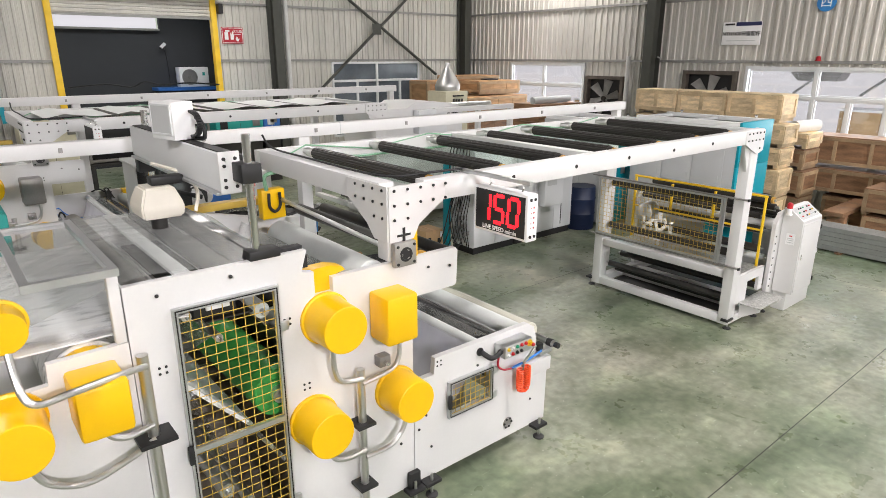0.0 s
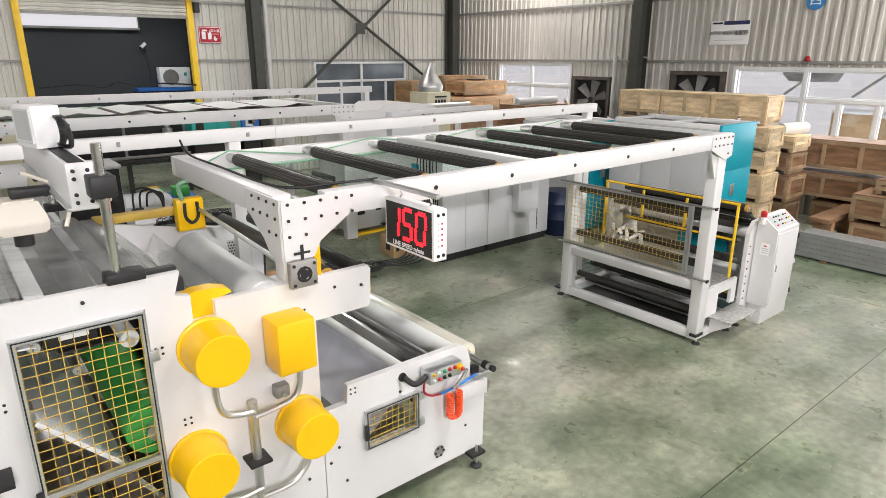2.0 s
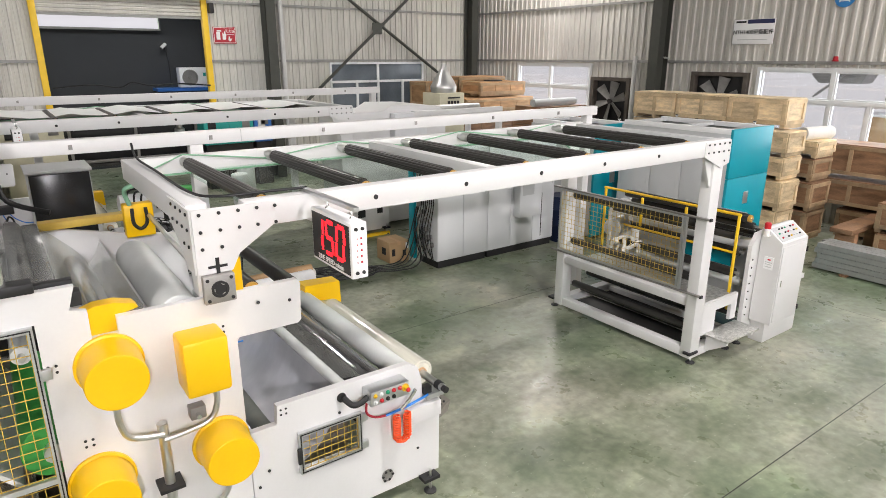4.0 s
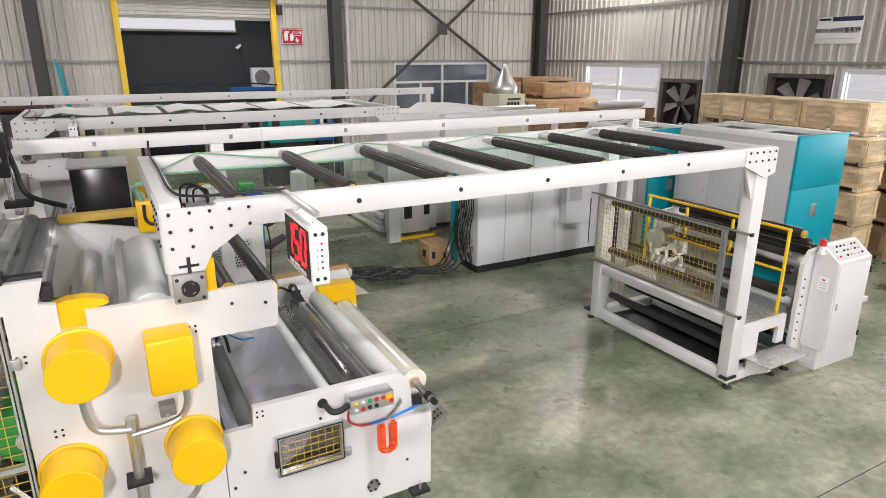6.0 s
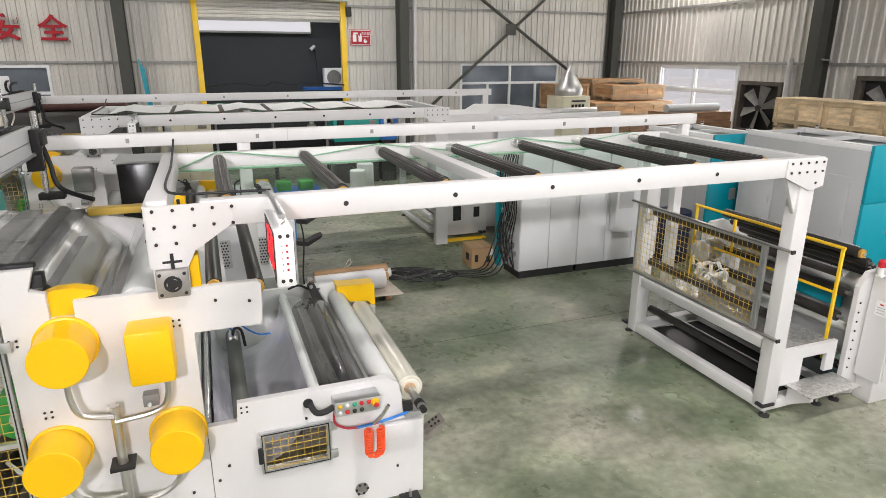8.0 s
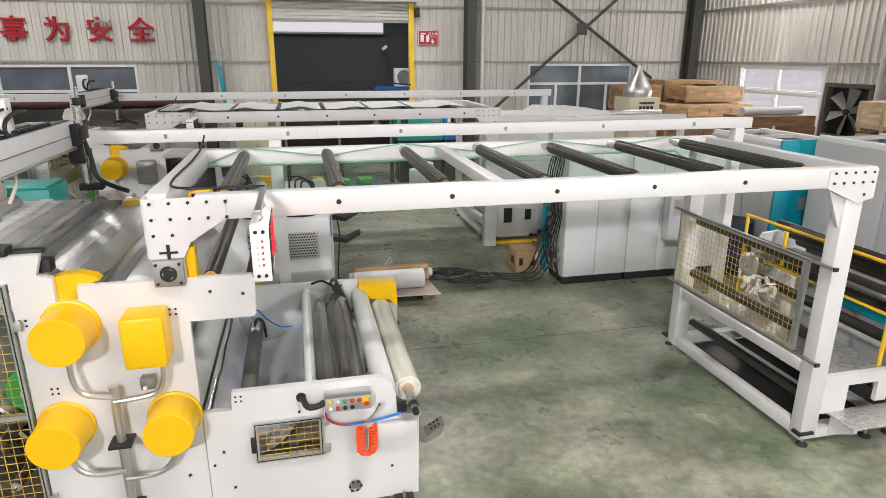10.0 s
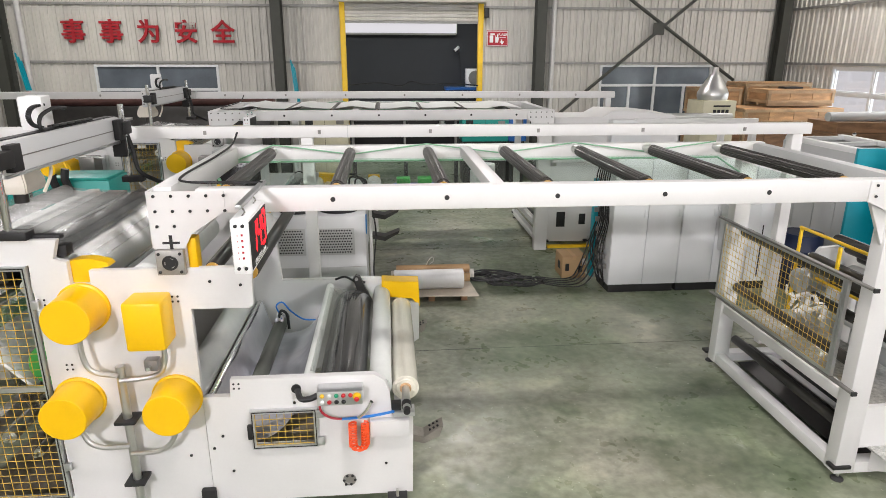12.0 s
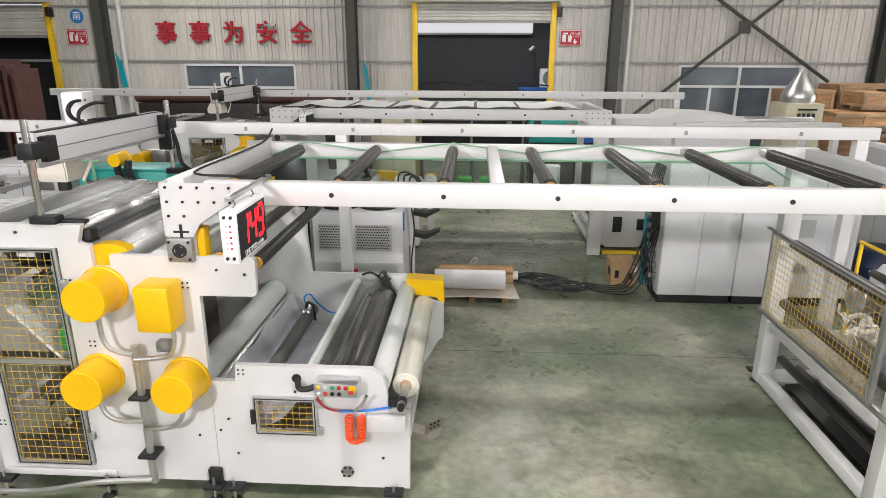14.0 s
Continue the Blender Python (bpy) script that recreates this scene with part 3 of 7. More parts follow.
def roller_door(name, x0, x1, top, lower, label):
    d = thing(name, ((x0 + x1) / 2, YW, 0), label, "door", "", "structure")
    for x in (x0, x1):
        part("guide", bx(x - 0.07, x + 0.07, YW - 0.13, YW + 0.06, 0, top + 0.1, 0.008), RAIL_YELLOW, d, "yellow painted guide rail")
    n = round((top - lower) / 0.09)
    for k in range(n):
        z = lower + k * 0.09
        part("slat", prism([(YW - 0.02, z), (YW - 0.045, z + 0.02), (YW - 0.045, z + 0.065), (YW - 0.02, z + 0.086), (YW, z + 0.086), (YW, z)], "x", x0 + 0.07, x1 - 0.07), SHEET, d)
    part("bottom_bar", bx(x0 + 0.07, x1 - 0.07, YW - 0.05, YW + 0.02, lower - 0.06, lower - 0.004), GIRT, d)
    part("drum_box", bx(x0 - 0.1, x1 + 0.1, YW - 0.42, YW - 0.06, top + 0.02, top + 0.45, 0.02), SHEET, d)
    part("motor_box", bx(x1 + 0.08, x1 + 0.2, YW - 0.3, YW - 0.1, top - 0.35, top - 0.1, 0.01), BLACK, d)


roller_door("door_1", 2.66, 6.45, 4.75, 4.31, "open roller shutter door in yellow guide rails")
roller_door("door_2", -11.6, -7.75, 4.75, 3.9, "half-open roller shutter door in yellow guide rails")

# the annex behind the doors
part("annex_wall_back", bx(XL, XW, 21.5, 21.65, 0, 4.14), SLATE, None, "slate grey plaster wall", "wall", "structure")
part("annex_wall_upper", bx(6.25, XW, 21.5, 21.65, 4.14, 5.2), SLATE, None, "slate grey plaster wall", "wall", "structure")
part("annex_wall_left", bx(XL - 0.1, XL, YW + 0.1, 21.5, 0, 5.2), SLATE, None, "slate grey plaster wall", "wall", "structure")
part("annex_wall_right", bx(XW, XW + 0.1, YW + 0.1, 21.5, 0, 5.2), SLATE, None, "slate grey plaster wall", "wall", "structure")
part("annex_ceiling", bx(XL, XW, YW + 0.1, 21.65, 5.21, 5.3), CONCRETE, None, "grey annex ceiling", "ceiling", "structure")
part("backdrop_annex_sky", bx(XL, 6.25, 21.8, 21.85, 4.0, 5.2), DAY, None, "bright sky above the annex wall", "backdrop", "structure")
part("annex_beam", bx(2.0, 6.2, 21.3, 21.36, 4.08, 4.14), GIRT, None, "thin grey beam under the bright opening", "beam", "structure")

ac = thing("air_conditioner", (6.6, 21.0, 2.35), "white outdoor air conditioner unit on a blue shelf", "air conditioner")
part("body", bx(6.5, 7.42, 20.9, 21.25, 2.4, 3.0, 0.02), SIGNWHITE, ac)
part("grille", lathe((6.82, 20.9, 2.7), (0, -1, 0), [(0, 0.24), (0.012, 0.24), (0.014, 0.2), (0.004, 0.19), (0.004, 0.06), (0.014, 0.05)], 24), PLATE_GREY, ac)
part("badge", bx(7.22, 7.3, 20.89, 20.9, 2.74, 2.84), TEALGREEN, ac, "green badge")
part("wall_shelf", bx(5.8, 7.7, 20.8, 21.5, 2.3, 2.39), BLUE, None, "blue painted wall shelf in the annex", "shelf")
cam_u = thing("security_camera", (6.22, 21.3, 3.6), "white security camera on a wall bracket", "camera")
part("housing", tube([(6.13, 21.2, 3.58), (6.28, 21.26, 3.7)], 0.05, 10, 0), SIGNWHITE, cam_u)
part("lens", cy((6.11, 21.19, 3.565), (6.13, 21.2, 3.58), 0.04, 12), BLACK, cam_u)
part("bracket", tube([(6.26, 21.26, 3.62), (6.3, 21.5, 3.52)], 0.02, 8, 0), DARKMETAL, cam_u)
part("cable", tube([(6.32, 21.46, 3.5), (6.36, 21.46, 3.1), (6.37, 21.46, 2.4)], 0.012, 6), BLACK, None, "thin black cable on the annex wall", "cable")
part("cable", tube([(2.8, 17.3, 2.62), (3.6, 17.25, 2.68), (4.2, 17.3, 2.6), (4.5, 17.25, 2.72), (4.9, 17.25, 2.64), (5.6, 17.3, 2.66), (6.4, 17.3, 2.6)], 0.02, 6), BLACK, None, "loose black cables slung across the doorway", "cable")

# signs
face = Matrix.Rotation(radians(90), 4, "X")
side = Matrix.Rotation(radians(-90), 4, "Z") @ face
for k, ch in enumerate("事事为安全"):
    x = -4.36 + 0.96 * k
    ob = lettering(ch, 0.62, Matrix.Translation((x, YW - 0.1, 3.95)) @ face, LETTERRED, "wall_letter", None, 0.03, 0.011)
    tagged(ob, "red raised wall character of a safety slogan", "lettering", "safety slogan on the wall")


def fire_sign(x, z):
    s = thing("fire_sign", (x, YW - 0.05, z), "red fire extinguisher sign with white symbols", "sign")
    part("panel", bx(x - 0.3, x + 0.3, YW - 0.065, YW - 0.045, z - 0.21, z + 0.21, 0.004), SIGNRED, s)
    part("border", frame_ring(x - 0.285, x + 0.285, z - 0.195, z + 0.195, 0.012, "y", YW - 0.07, YW - 0.064), SIGNWHITE, s)
    part("extinguisher_symbol", bx(x - 0.22, x - 0.12, YW - 0.071, YW - 0.064, z - 0.11, z + 0.08, 0.002), SIGNWHITE, s)
    part("nozzle_symbol", bx(x - 0.2, x - 0.08, YW - 0.071, YW - 0.064, z + 0.09, z + 0.13, 0.002), SIGNWHITE, s)
    part("flame_symbol", prism([(x - 0.06, z - 0.11), (x + 0.02, z - 0.11), (x + 0.04, z + 0.0), (x, z + 0.12), (x - 0.03, z + 0.02), (x - 0.06, z + 0.08)], "y", YW - 0.071, YW - 0.064), SIGNWHITE, s)
    part("arrow_symbol", prism([(x + 0.1, z - 0.03), (x + 0.135, z - 0.03), (x + 0.135, z - 0.08), (x + 0.19, z - 0.08), (x + 0.15, z - 0.15), (x + 0.115, z - 0.15), (x + 0.07, z - 0.08), (x + 0.1, z - 0.08)], "y", YW - 0.071, YW - 0.064), SIGNWHITE, s)
    lettering("灭火器", 0.085, Matrix.Translation((x + 0.14, YW - 0.067, z + 0.1)) @ face, SIGNWHITE, "lettering", s)
    part("rule", bx(x + 0.05, x + 0.24, YW - 0.071, YW - 0.064, z + 0.02, z + 0.03), SIGNWHITE, s)


fire_sign(6.93, 3.87)
fire_sign(-7.0, 3.86)
for name, ch, m in (("south_sign", "南", Matrix.Translation((-6.92, YW - 0.06, 4.42)) @ face), ("west_sign", "西", Matrix.Translation((XW - 0.06, 5.78, 4.45)) @ side)):
    s = thing(name, m.translation, "round blue compass sign with one white character", "sign")
    bm = bmesh.new()
    bmesh.ops.create_cone(bm, cap_ends=True, segments=28, radius1=0.19, radius2=0.19, depth=0.02, matrix=m)
    part("disc", bm, SIGNBLUE, s)
    lettering(ch, 0.25, m @ Matrix.Translation((0, 0, 0.012)), SIGNWHITE, "lettering", s)

s = thing("machine_parts_sign", (XW - 0.06, 7.55, 3.85), "white sign with a dark heading bar and black lettering", "sign")
part("panel", bx(XW - 0.07, XW - 0.045, 7.08, 8.0, 3.6, 4.12, 0.004), SIGNWHITE, s)
part("heading_bar", bx(XW - 0.076, XW - 0.069, 7.09, 7.68, 4.03, 4.115), mat("navy_print", (0.02, 0.025, 0.09), 0.5), s, "navy heading bar")
part("heading_mark", bx(XW - 0.076, XW - 0.069, 7.72, 7.95, 4.05, 4.09), BLACK, s)
lettering("NTH1400设备配件", 0.112, Matrix.Translation((XW - 0.074, 7.54, 3.85)) @ side, BLACK, "lettering", s, 0.001, 0.0028)
part("small_print", bx(XW - 0.076, XW - 0.069, 7.2, 7.88, 3.69, 3.705), GREY, s)
part("alarm_lamp", lathe((XW - 0.12, 5.735, 3.25), (0, 0, 1), [(0, 0.06), (0.02, 0.065), (0.02, 0.05), (0.08, 0.045), (0.1, 0.025)], 16), LETTERRED, None, "small dull red alarm lamp on the wall rail", "alarm lamp")
part("wall_conduit", tube([(XW - 0.1, 9.6, 3.3), (XW - 0.7, 9.3, 3.32)], 0.02, 8, 0), GIRT, None, "thin steel conduit on the column", "pipe", "structure")

# high-bay lamps under the roof
lamp_shade = None
for x, y in LAMPS:
    if lamp_shade is None:
        lamp_shade = thing("ceiling_lamp", (x, y, LAMP_Z), "white linear high-bay ceiling lamp", "lamp", "lamps under the roof")
        part("housing", bx(x - 0.62, x + 0.62, y - 0.16, y + 0.16, LAMP_Z + 0.02, LAMP_Z + 0.1, 0.01), SIGNWHITE, lamp_shade)
        part("diffuser", bx(x - 0.58, x + 0.58, y - 0.13, y + 0.13, LAMP_Z + 0.004, LAMP_Z + 0.019), LAMPGLOW, lamp_shade)
        for dx in (-0.4, 0.4):
            part("hanger", cy((x + dx, y, LAMP_Z + 0.1), (x + dx, y, ZC), 0.008, 6), STEEL, lamp_shade)
    else:
        copy_thing(lamp_shade, Matrix.Translation((x, y, LAMP_Z)))
    ld = bpy.data.lights.new("lamp_light", "AREA")
    ld.shape, ld.size, ld.size_y, ld.energy, ld.color = "RECTANGLE", 1.16, 0.26, LAMP_WATTS * (1.1 if y < 10 else 1.15 if x < 0 else 0.85), (1.0, 0.945, 0.92)
    lo = new("lamp_light", ld)
    lo.location = (x, y, LAMP_Z - 0.01)
for y0, y1 in ((12.1, 15.15), (0.4, 7.33)):
    ld = bpy.data.lights.new("window_light", "AREA")
    ld.shape, ld.size, ld.size_y, ld.energy, ld.color = "RECTANGLE", 2.0, y1 - y0, 35.0 * (y1 - y0), (0.88, 0.94, 1.0)
    lo = new("window_light", ld)
    lo.matrix_world = Matrix.Translation((XW + 0.2, (y0 + y1) / 2, 2.0)) @ Euler((0, radians(90), 0)).to_matrix().to_4x4()

# two added fill lamps with fixtures, only to brighten the annex and air conditioner
for x in (2.0, 6.0):
    ld = bpy.data.lights.new("annex_light", "AREA")
    ld.shape, ld.size, ld.size_y, ld.energy, ld.color = "RECTANGLE", 1.2, 0.3, 48.0, (0.95, 0.97, 1.0)
    lo = new("annex_light", ld)
    lo.location = (x, 19.3, 5.05)
    copy_thing(lamp_shade, Matrix.Translation((x, 19.3, 5.06)))

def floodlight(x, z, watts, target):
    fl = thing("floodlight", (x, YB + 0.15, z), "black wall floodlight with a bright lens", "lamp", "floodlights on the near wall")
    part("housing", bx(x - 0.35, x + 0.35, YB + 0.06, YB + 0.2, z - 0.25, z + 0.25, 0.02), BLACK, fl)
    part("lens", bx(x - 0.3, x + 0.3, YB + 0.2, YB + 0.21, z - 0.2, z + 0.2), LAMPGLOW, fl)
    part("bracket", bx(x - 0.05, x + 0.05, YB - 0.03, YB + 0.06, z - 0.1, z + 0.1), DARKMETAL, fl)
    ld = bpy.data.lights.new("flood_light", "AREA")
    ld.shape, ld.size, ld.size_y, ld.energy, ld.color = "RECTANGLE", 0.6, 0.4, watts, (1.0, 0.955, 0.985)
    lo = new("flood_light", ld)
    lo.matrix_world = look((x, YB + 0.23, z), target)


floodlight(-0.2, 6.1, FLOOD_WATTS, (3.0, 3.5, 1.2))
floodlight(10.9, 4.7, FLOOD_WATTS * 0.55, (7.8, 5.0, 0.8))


# ---- production line: winder tower, overhead frame, gauge, display ----
YF, YK = 3.325, 5.42


def motor_cover(parent, x, z, y=YF, r=0.16, length=0.265):
    c = part("motor_cover", lathe((x, y, z), (0, -1, 0), [(0, r + 0.015), (0.02, r + 0.015), (0.025, r * 1.01), (length * 0.5, r * 0.975), (length - 0.012, r * 0.96), (length - 0.003, r * 0.95), (length, r * 0.925)], 40), YELLOW, parent, "round yellow motor cover")
    return c


def foot(parent, x, y, plate=0.15):
    f = part("foot_bracket", bx(x - plate / 2, x + plate / 2, y - 0.095, y - 0.001, 0.11, 0.14, 0.004), BLACK, parent, "black levelling foot bracket")
    part("stud", cy((x, y - 0.06, 0.02), (x, y - 0.06, 0.2), 0.012, 8), STEEL, f)
    part("pad", lathe((x, y - 0.06, 0.0), (0, 0, 1), [(0, 0.05), (0.012, 0.05), (0.03, 0.02)], 16), RUBBER, f)


def guard_door(parent, x0, x1, z0, z1, y, mid=None, step=0.06):
    d = part("guard_door", frame_ring(x0, x1, z0, z1, 0.028, "y", y - 0.03, y + 0.01), ALU, parent, "aluminium framed guard door with yellow wire mesh")
    part("groove", frame_ring(x0 + 0.01, x1 - 0.01, z0 + 0.01, z1 - 0.01, 0.007, "y", y - 0.033, y - 0.029), BLACK, d)
    if mid:
        part("mid_rail", bx(x0 + 0.028, x1 - 0.028, y - 0.03, y + 0.01, mid - 0.016, mid + 0.016), ALU, d)
    part("wire_mesh", grid_mesh(x0 + 0.03, x1 - 0.03, z0 + 0.03, z1 - 0.03, step, "y", y - 0.01), MESH_YELLOW, d, "yellow wire mesh")
    for k, z in enumerate(((z0 * 0.85 + z1 * 0.15), (z0 * 0.15 + z1 * 0.85))):
        part("hinge", bx(x1 - 0.005, x1 + 0.045, y - 0.034, y - 0.008, z - 0.03, z + 0.03, 0.003), ALU, d)
    part("handle", bx(x0 - 0.02, x0 + 0.012, y - 0.055, y - 0.031, (z0 + z1) / 2 - 0.06, (z0 + z1) / 2 + 0.06, 0.006), BLACK, d)
    return d


def conduit(parent, pts, r=0.018):
    c = part("conduit", tube(pts, r, 10), STEEL, parent, "bent steel cable conduit")
    return c


def winder_tower():
    """White two-plate machine with yellow motor covers, guard door and rollers between its plates."""
    t = thing("winder_tower", (1.5, 4.4, 0), "white two-sided film winding machine with yellow motor covers", "machine")
    y0, y1 = YF, YF + 0.045
    bm = bmesh.new()
    bx(0.62, 0.84, y0, y1, 0.13, 2.21, bm=bm)
    bx(0.84, 1.46, y0, y1, 2.04, 2.21, bm=bm)
    bx(0.84, 1.46, y0, y1, 0.13, 0.25, bm=bm)
    prism([(1.46, 0.13), (2.455, 0.13), (2.455, 1.7), (2.85, 1.7), (2.87, 1.72), (2.88, 1.97), (2.86, 1.995), (1.83, 1.995), (1.83, 1.9), (1.7, 1.9), (1.7, 2.06), (1.62, 2.08), (1.66, 2.21), (1.46, 2.21)], "y", y0, y1, bm)
    part("front_plate", bm, WHITE, t)
    part("left_plate", prism([(-1.6, 0.13), (0.615, 0.13), (0.615, 1.91), (0.24, 1.9), (0.235, 1.79), (-0.02, 1.78), (-0.05, 1.86), (-1.6, 1.86)], "y", y0 + 0.003, y1), WHITE, t)
    bm = bmesh.new()
    ya = y0 - 0.004
    prism([(2.46, 0.13), (2.79, 0.13), (2.79, 1.155), (2.66, 1.155), (2.65, 1.02), (2.46, 1.02)], "y", ya, y1, bm)
    prism([(3.25, 0.13), (3.95, 0.13), (3.96, 0.81), (3.8, 0.82), (3.79, 1.0), (3.76, 1.1), (3.68, 1.155), (3.25, 1.155)], "y", ya, y1, bm)
    bx(2.79, 3.25, ya, y1, 0.13, 0.6, bm=bm)
    bx(2.79, 3.25, ya, y1, 0.9, 1.155, bm=bm)
    part("low_plate", bm, WHITE, t)
    part("back_plate", prism([(-1.6, 0.13), (3.9, 0.13), (4.1, 0.5), (4.1, 0.95), (3.7, 1.15), (2.7, 1.15), (2.65, 1.85), (2.3, 1.9), (1.6, 2.06), (0.62, 2.12), (0.6, 1.9), (-1.6, 1.9)], "y", YK, YK + 0.045), WHITE, t)
    for x0, x1, z in ((-1.55, 3.9, 0.2), (0.7, 2.4, 0.55)):
        part("cross_tie", bx(x0, x0 + 0.08, y1, YK, z, z + 0.12), WHITE, t)
        part("cross_tie", bx(x1 - 0.08, x1, y1, YK, z, z + 0.12), WHITE, t)
    part("sill_plate", bx(0.7, 1.62, YF - 0.02, YF - 0.002, 0.14, 0.2, 0.004), WHITE, t)
    guard_door(t, 0.84, 1.45, 0.25, 2.04, y0 - 0.002, 1.15)
    for x, z in ((1.76, 1.737), (1.63, 1.045), (2.29, 1.038)):
        motor_cover(t, x, z)
    jc = part("junction_cover", bx(2.09, 2.34, 3.095, YF - 0.001, 1.5, 1.84, 0.022), YELLOW, t, "square yellow motor cover")
    jb = part("junction_box", bx(2.12, 2.21, 3.25, YF - 0.001, 1.28, 1.36, 0.006), PLATE_GREY, t, "small grey junction box")
    part("gland", cy((2.16, 3.21, 1.315), (2.16, 3.25, 1.315), 0.014, 12), CHROME, jb)
    # conduits
    post = part("conduit_post", cy((1.96, 3.25, 0.16), (1.96, 3.25, 1.33), 0.029, 18), STEEL, t, "vertical steel conduit post")
    for z in (0.42, 0.92):
        part("clamp", bx(1.89, 2.03, 3.18, YF - 0.001, z - 0.012, z + 0.012, 0.003), BLACK, post)
    conduit(t, [(1.75, 3.22, 1.6), (1.75, 3.22, 1.42), (1.8, 3.22, 1.31), (1.96, 3.22, 1.27)])
    conduit(t, [(2.27, 3.24, 1.5), (2.27, 3.23, 1.36), (2.2, 3.23, 1.26), (1.96, 3.23, 1.23)])
    conduit(t, [(1.66, 3.2, 0.9), (1.7, 3.2, 0.78), (1.8, 3.2, 0.73), (1.96, 3.22, 0.72)])
    conduit(t, [(2.3, 3.2, 0.89), (2.26, 3.2, 0.76), (2.15, 3.2, 0.68), (1.96, 3.22, 0.66)])
    conduit(t, [(1.96, 3.22, 0.2), (1.5, 3.2, 0.17), (1.0, 3.18, 0.08), (0.4, 3.18, 0.08)], 0.022)
    # left station
    motor_cover(t, 0.06, 1.66, r=0.14, length=0.32)
    motor_cover(t, 0.1, 2.1, y=3.5, r=0.11, length=0.16)
    part("junction_cover", bx(0.3, 0.54, 3.04, YF - 0.001, 1.57, 1.85, 0.022), YELLOW, t, "square yellow motor cover")
    post = part("conduit_post", cy((0.65, 3.24, 0.2), (0.65, 3.24, 1.86), 0.03, 18), STEEL, t, "vertical steel conduit post")
    part("clamp", bx(0.56, 0.75, 3.15, YF - 0.001, 1.36, 1.385, 0.003), BLACK, post)
    conduit(t, [(0.65, 3.18, 1.82), (0.5, 3.1, 1.85), (0.3, 3.02, 1.87), (0.16, 3.02, 1.86), (0.11, 3.05, 1.92), (0.1, 3.2, 2.05)], 0.018)
    conduit(t, [(0.42, 3.2, 1.57), (0.44, 3.18, 1.5), (0.52, 3.18, 1.46), (0.65, 3.2, 1.47)], 0.018)
    conduit(t, [(0.08, 3.18, 1.5), (0.14, 3.18, 1.36), (0.3, 3.17, 1.29), (0.5, 3.18, 1.33), (0.65, 3.2, 1.38)], 0.018)
    # yellow pulley guard in the slot
    part("belt_guard", prism([(1.7, 1.8), (1.835, 1.8), (1.835, 1.985), (1.95, 2.01), (1.93, 2.035), (1.84, 2.06), (1.74, 2.06), (1.65, 2.03), (1.63, 1.99), (1.7, 1.97)], "y", YF + 0.046, YF + 0.14), YELLOW, t, "yellow belt guard")
    part("slide_block", bx(1.63, 1.69, YF + 0.05, YF + 0.14, 2.08, 2.16, 0.006), BLACK, t)
    part("top_rail", bx(1.3, 1.66, YF + 0.05, YF + 0.11, 2.2, 2.23, 0.004), BLACK, t)
    part("yellow_bar", bx(1.62, 2.3, YK - 0.02, YK + 0.1, 2.03, 2.09, 0.004), MESH_YELLOW, t, "dull yellow cross bar on the back plate")
    # low unit: window, button box, hose, tray
    guard_door(t, 2.78, 3.26, 0.59, 0.91, y0 - 0.006, None, 0.052)
    port = part("port", lathe((3.47, YF - 0.005, 0.27), (0, -1, 0), [(0, 0.05), (0.008, 0.05), (0.01, 0.035), (0.004, 0.03)], 20), PLATE_GREY, t)
    for k in range(6):
        share("bolt", BOLT, port, (3.47 + 0.042 * math.cos(k), YF - 0.012, 0.27 + 0.042 * math.sin(k * math.pi / 3)))
    tray = part("hose_tray", bx(3.64, 3.93, YF - 0.07, YF - 0.006, 0.67, 0.8, 0.004), WHITE, t, "white folded sheet tray")
    cb = part("button_box", bx(3.28, 3.6, YF - 0.14, YF - 0.006, 0.99, 1.1, 0.008), ALU, t, "grey push-button box")
    for k, c in enumerate("ywgrr"):
        part("button", lathe((3.315 + 0.05 * k, YF - 0.14, 1.07), (0, -1, 0), [(0, 0.016), (0.004, 0.016), (0.004, 0.011), (0.014, 0.011), (0.018, 0.008)], 12), BTN[c], cb)
    for k, c in enumerate("wrkk"):
        part("button", lathe((3.315 + 0.05 * k, YF - 0.14, 1.02), (0, -1, 0), [(0, 0.016), (0.004, 0.016), (0.004, 0.011), (0.014, 0.011), (0.018, 0.008)], 12), BTN[c], cb)
    part("stop_button", lathe((3.56, YF - 0.14, 1.06), (0, -1, 0), [(0, 0.03), (0.006, 0.03), (0.006, 0.014), (0.03, 0.014), (0.03, 0.02), (0.04, 0.018)], 16), BTN["y"], cb)
    part("stop_knob", lathe((3.56, YF - 0.165, 1.06), (0, -1, 0), [(0, 0.014), (0.02, 0.018), (0.03, 0.012)], 12), RED, cb)
    part("cable_boot", tube([(3.13, YF - 0.02, 1.06), (3.16, YF - 0.09, 1.03), (3.22, YF - 0.1, 1.03), (3.28, YF - 0.09, 1.05)], 0.022, 10), BLACK, t, "black cable boot")
    part("grommet", lathe((3.12, YF - 0.006, 1.065), (0, -1, 0), [(0, 0.035), (0.01, 0.035), (0.01, 0.02)], 16), BLACK, t)
    part("red_cable", tube([(3.29, YF - 0.06, 1.0), (3.29, YF - 0.05, 0.9), (3.36, YF - 0.05, 0.84), (3.45, YF - 0.06, 0.83)], 0.009, 8), REDHOSE, t, "red cable")
    part("blue_hose", tube([(3.44, YF - 0.06, 0.83), (3.6, YF - 0.06, 0.84), (3.72, YF - 0.05, 0.85), (3.82, YF - 0.05, 0.87)], 0.01, 8), BLUEHOSE, t, "blue air hose")
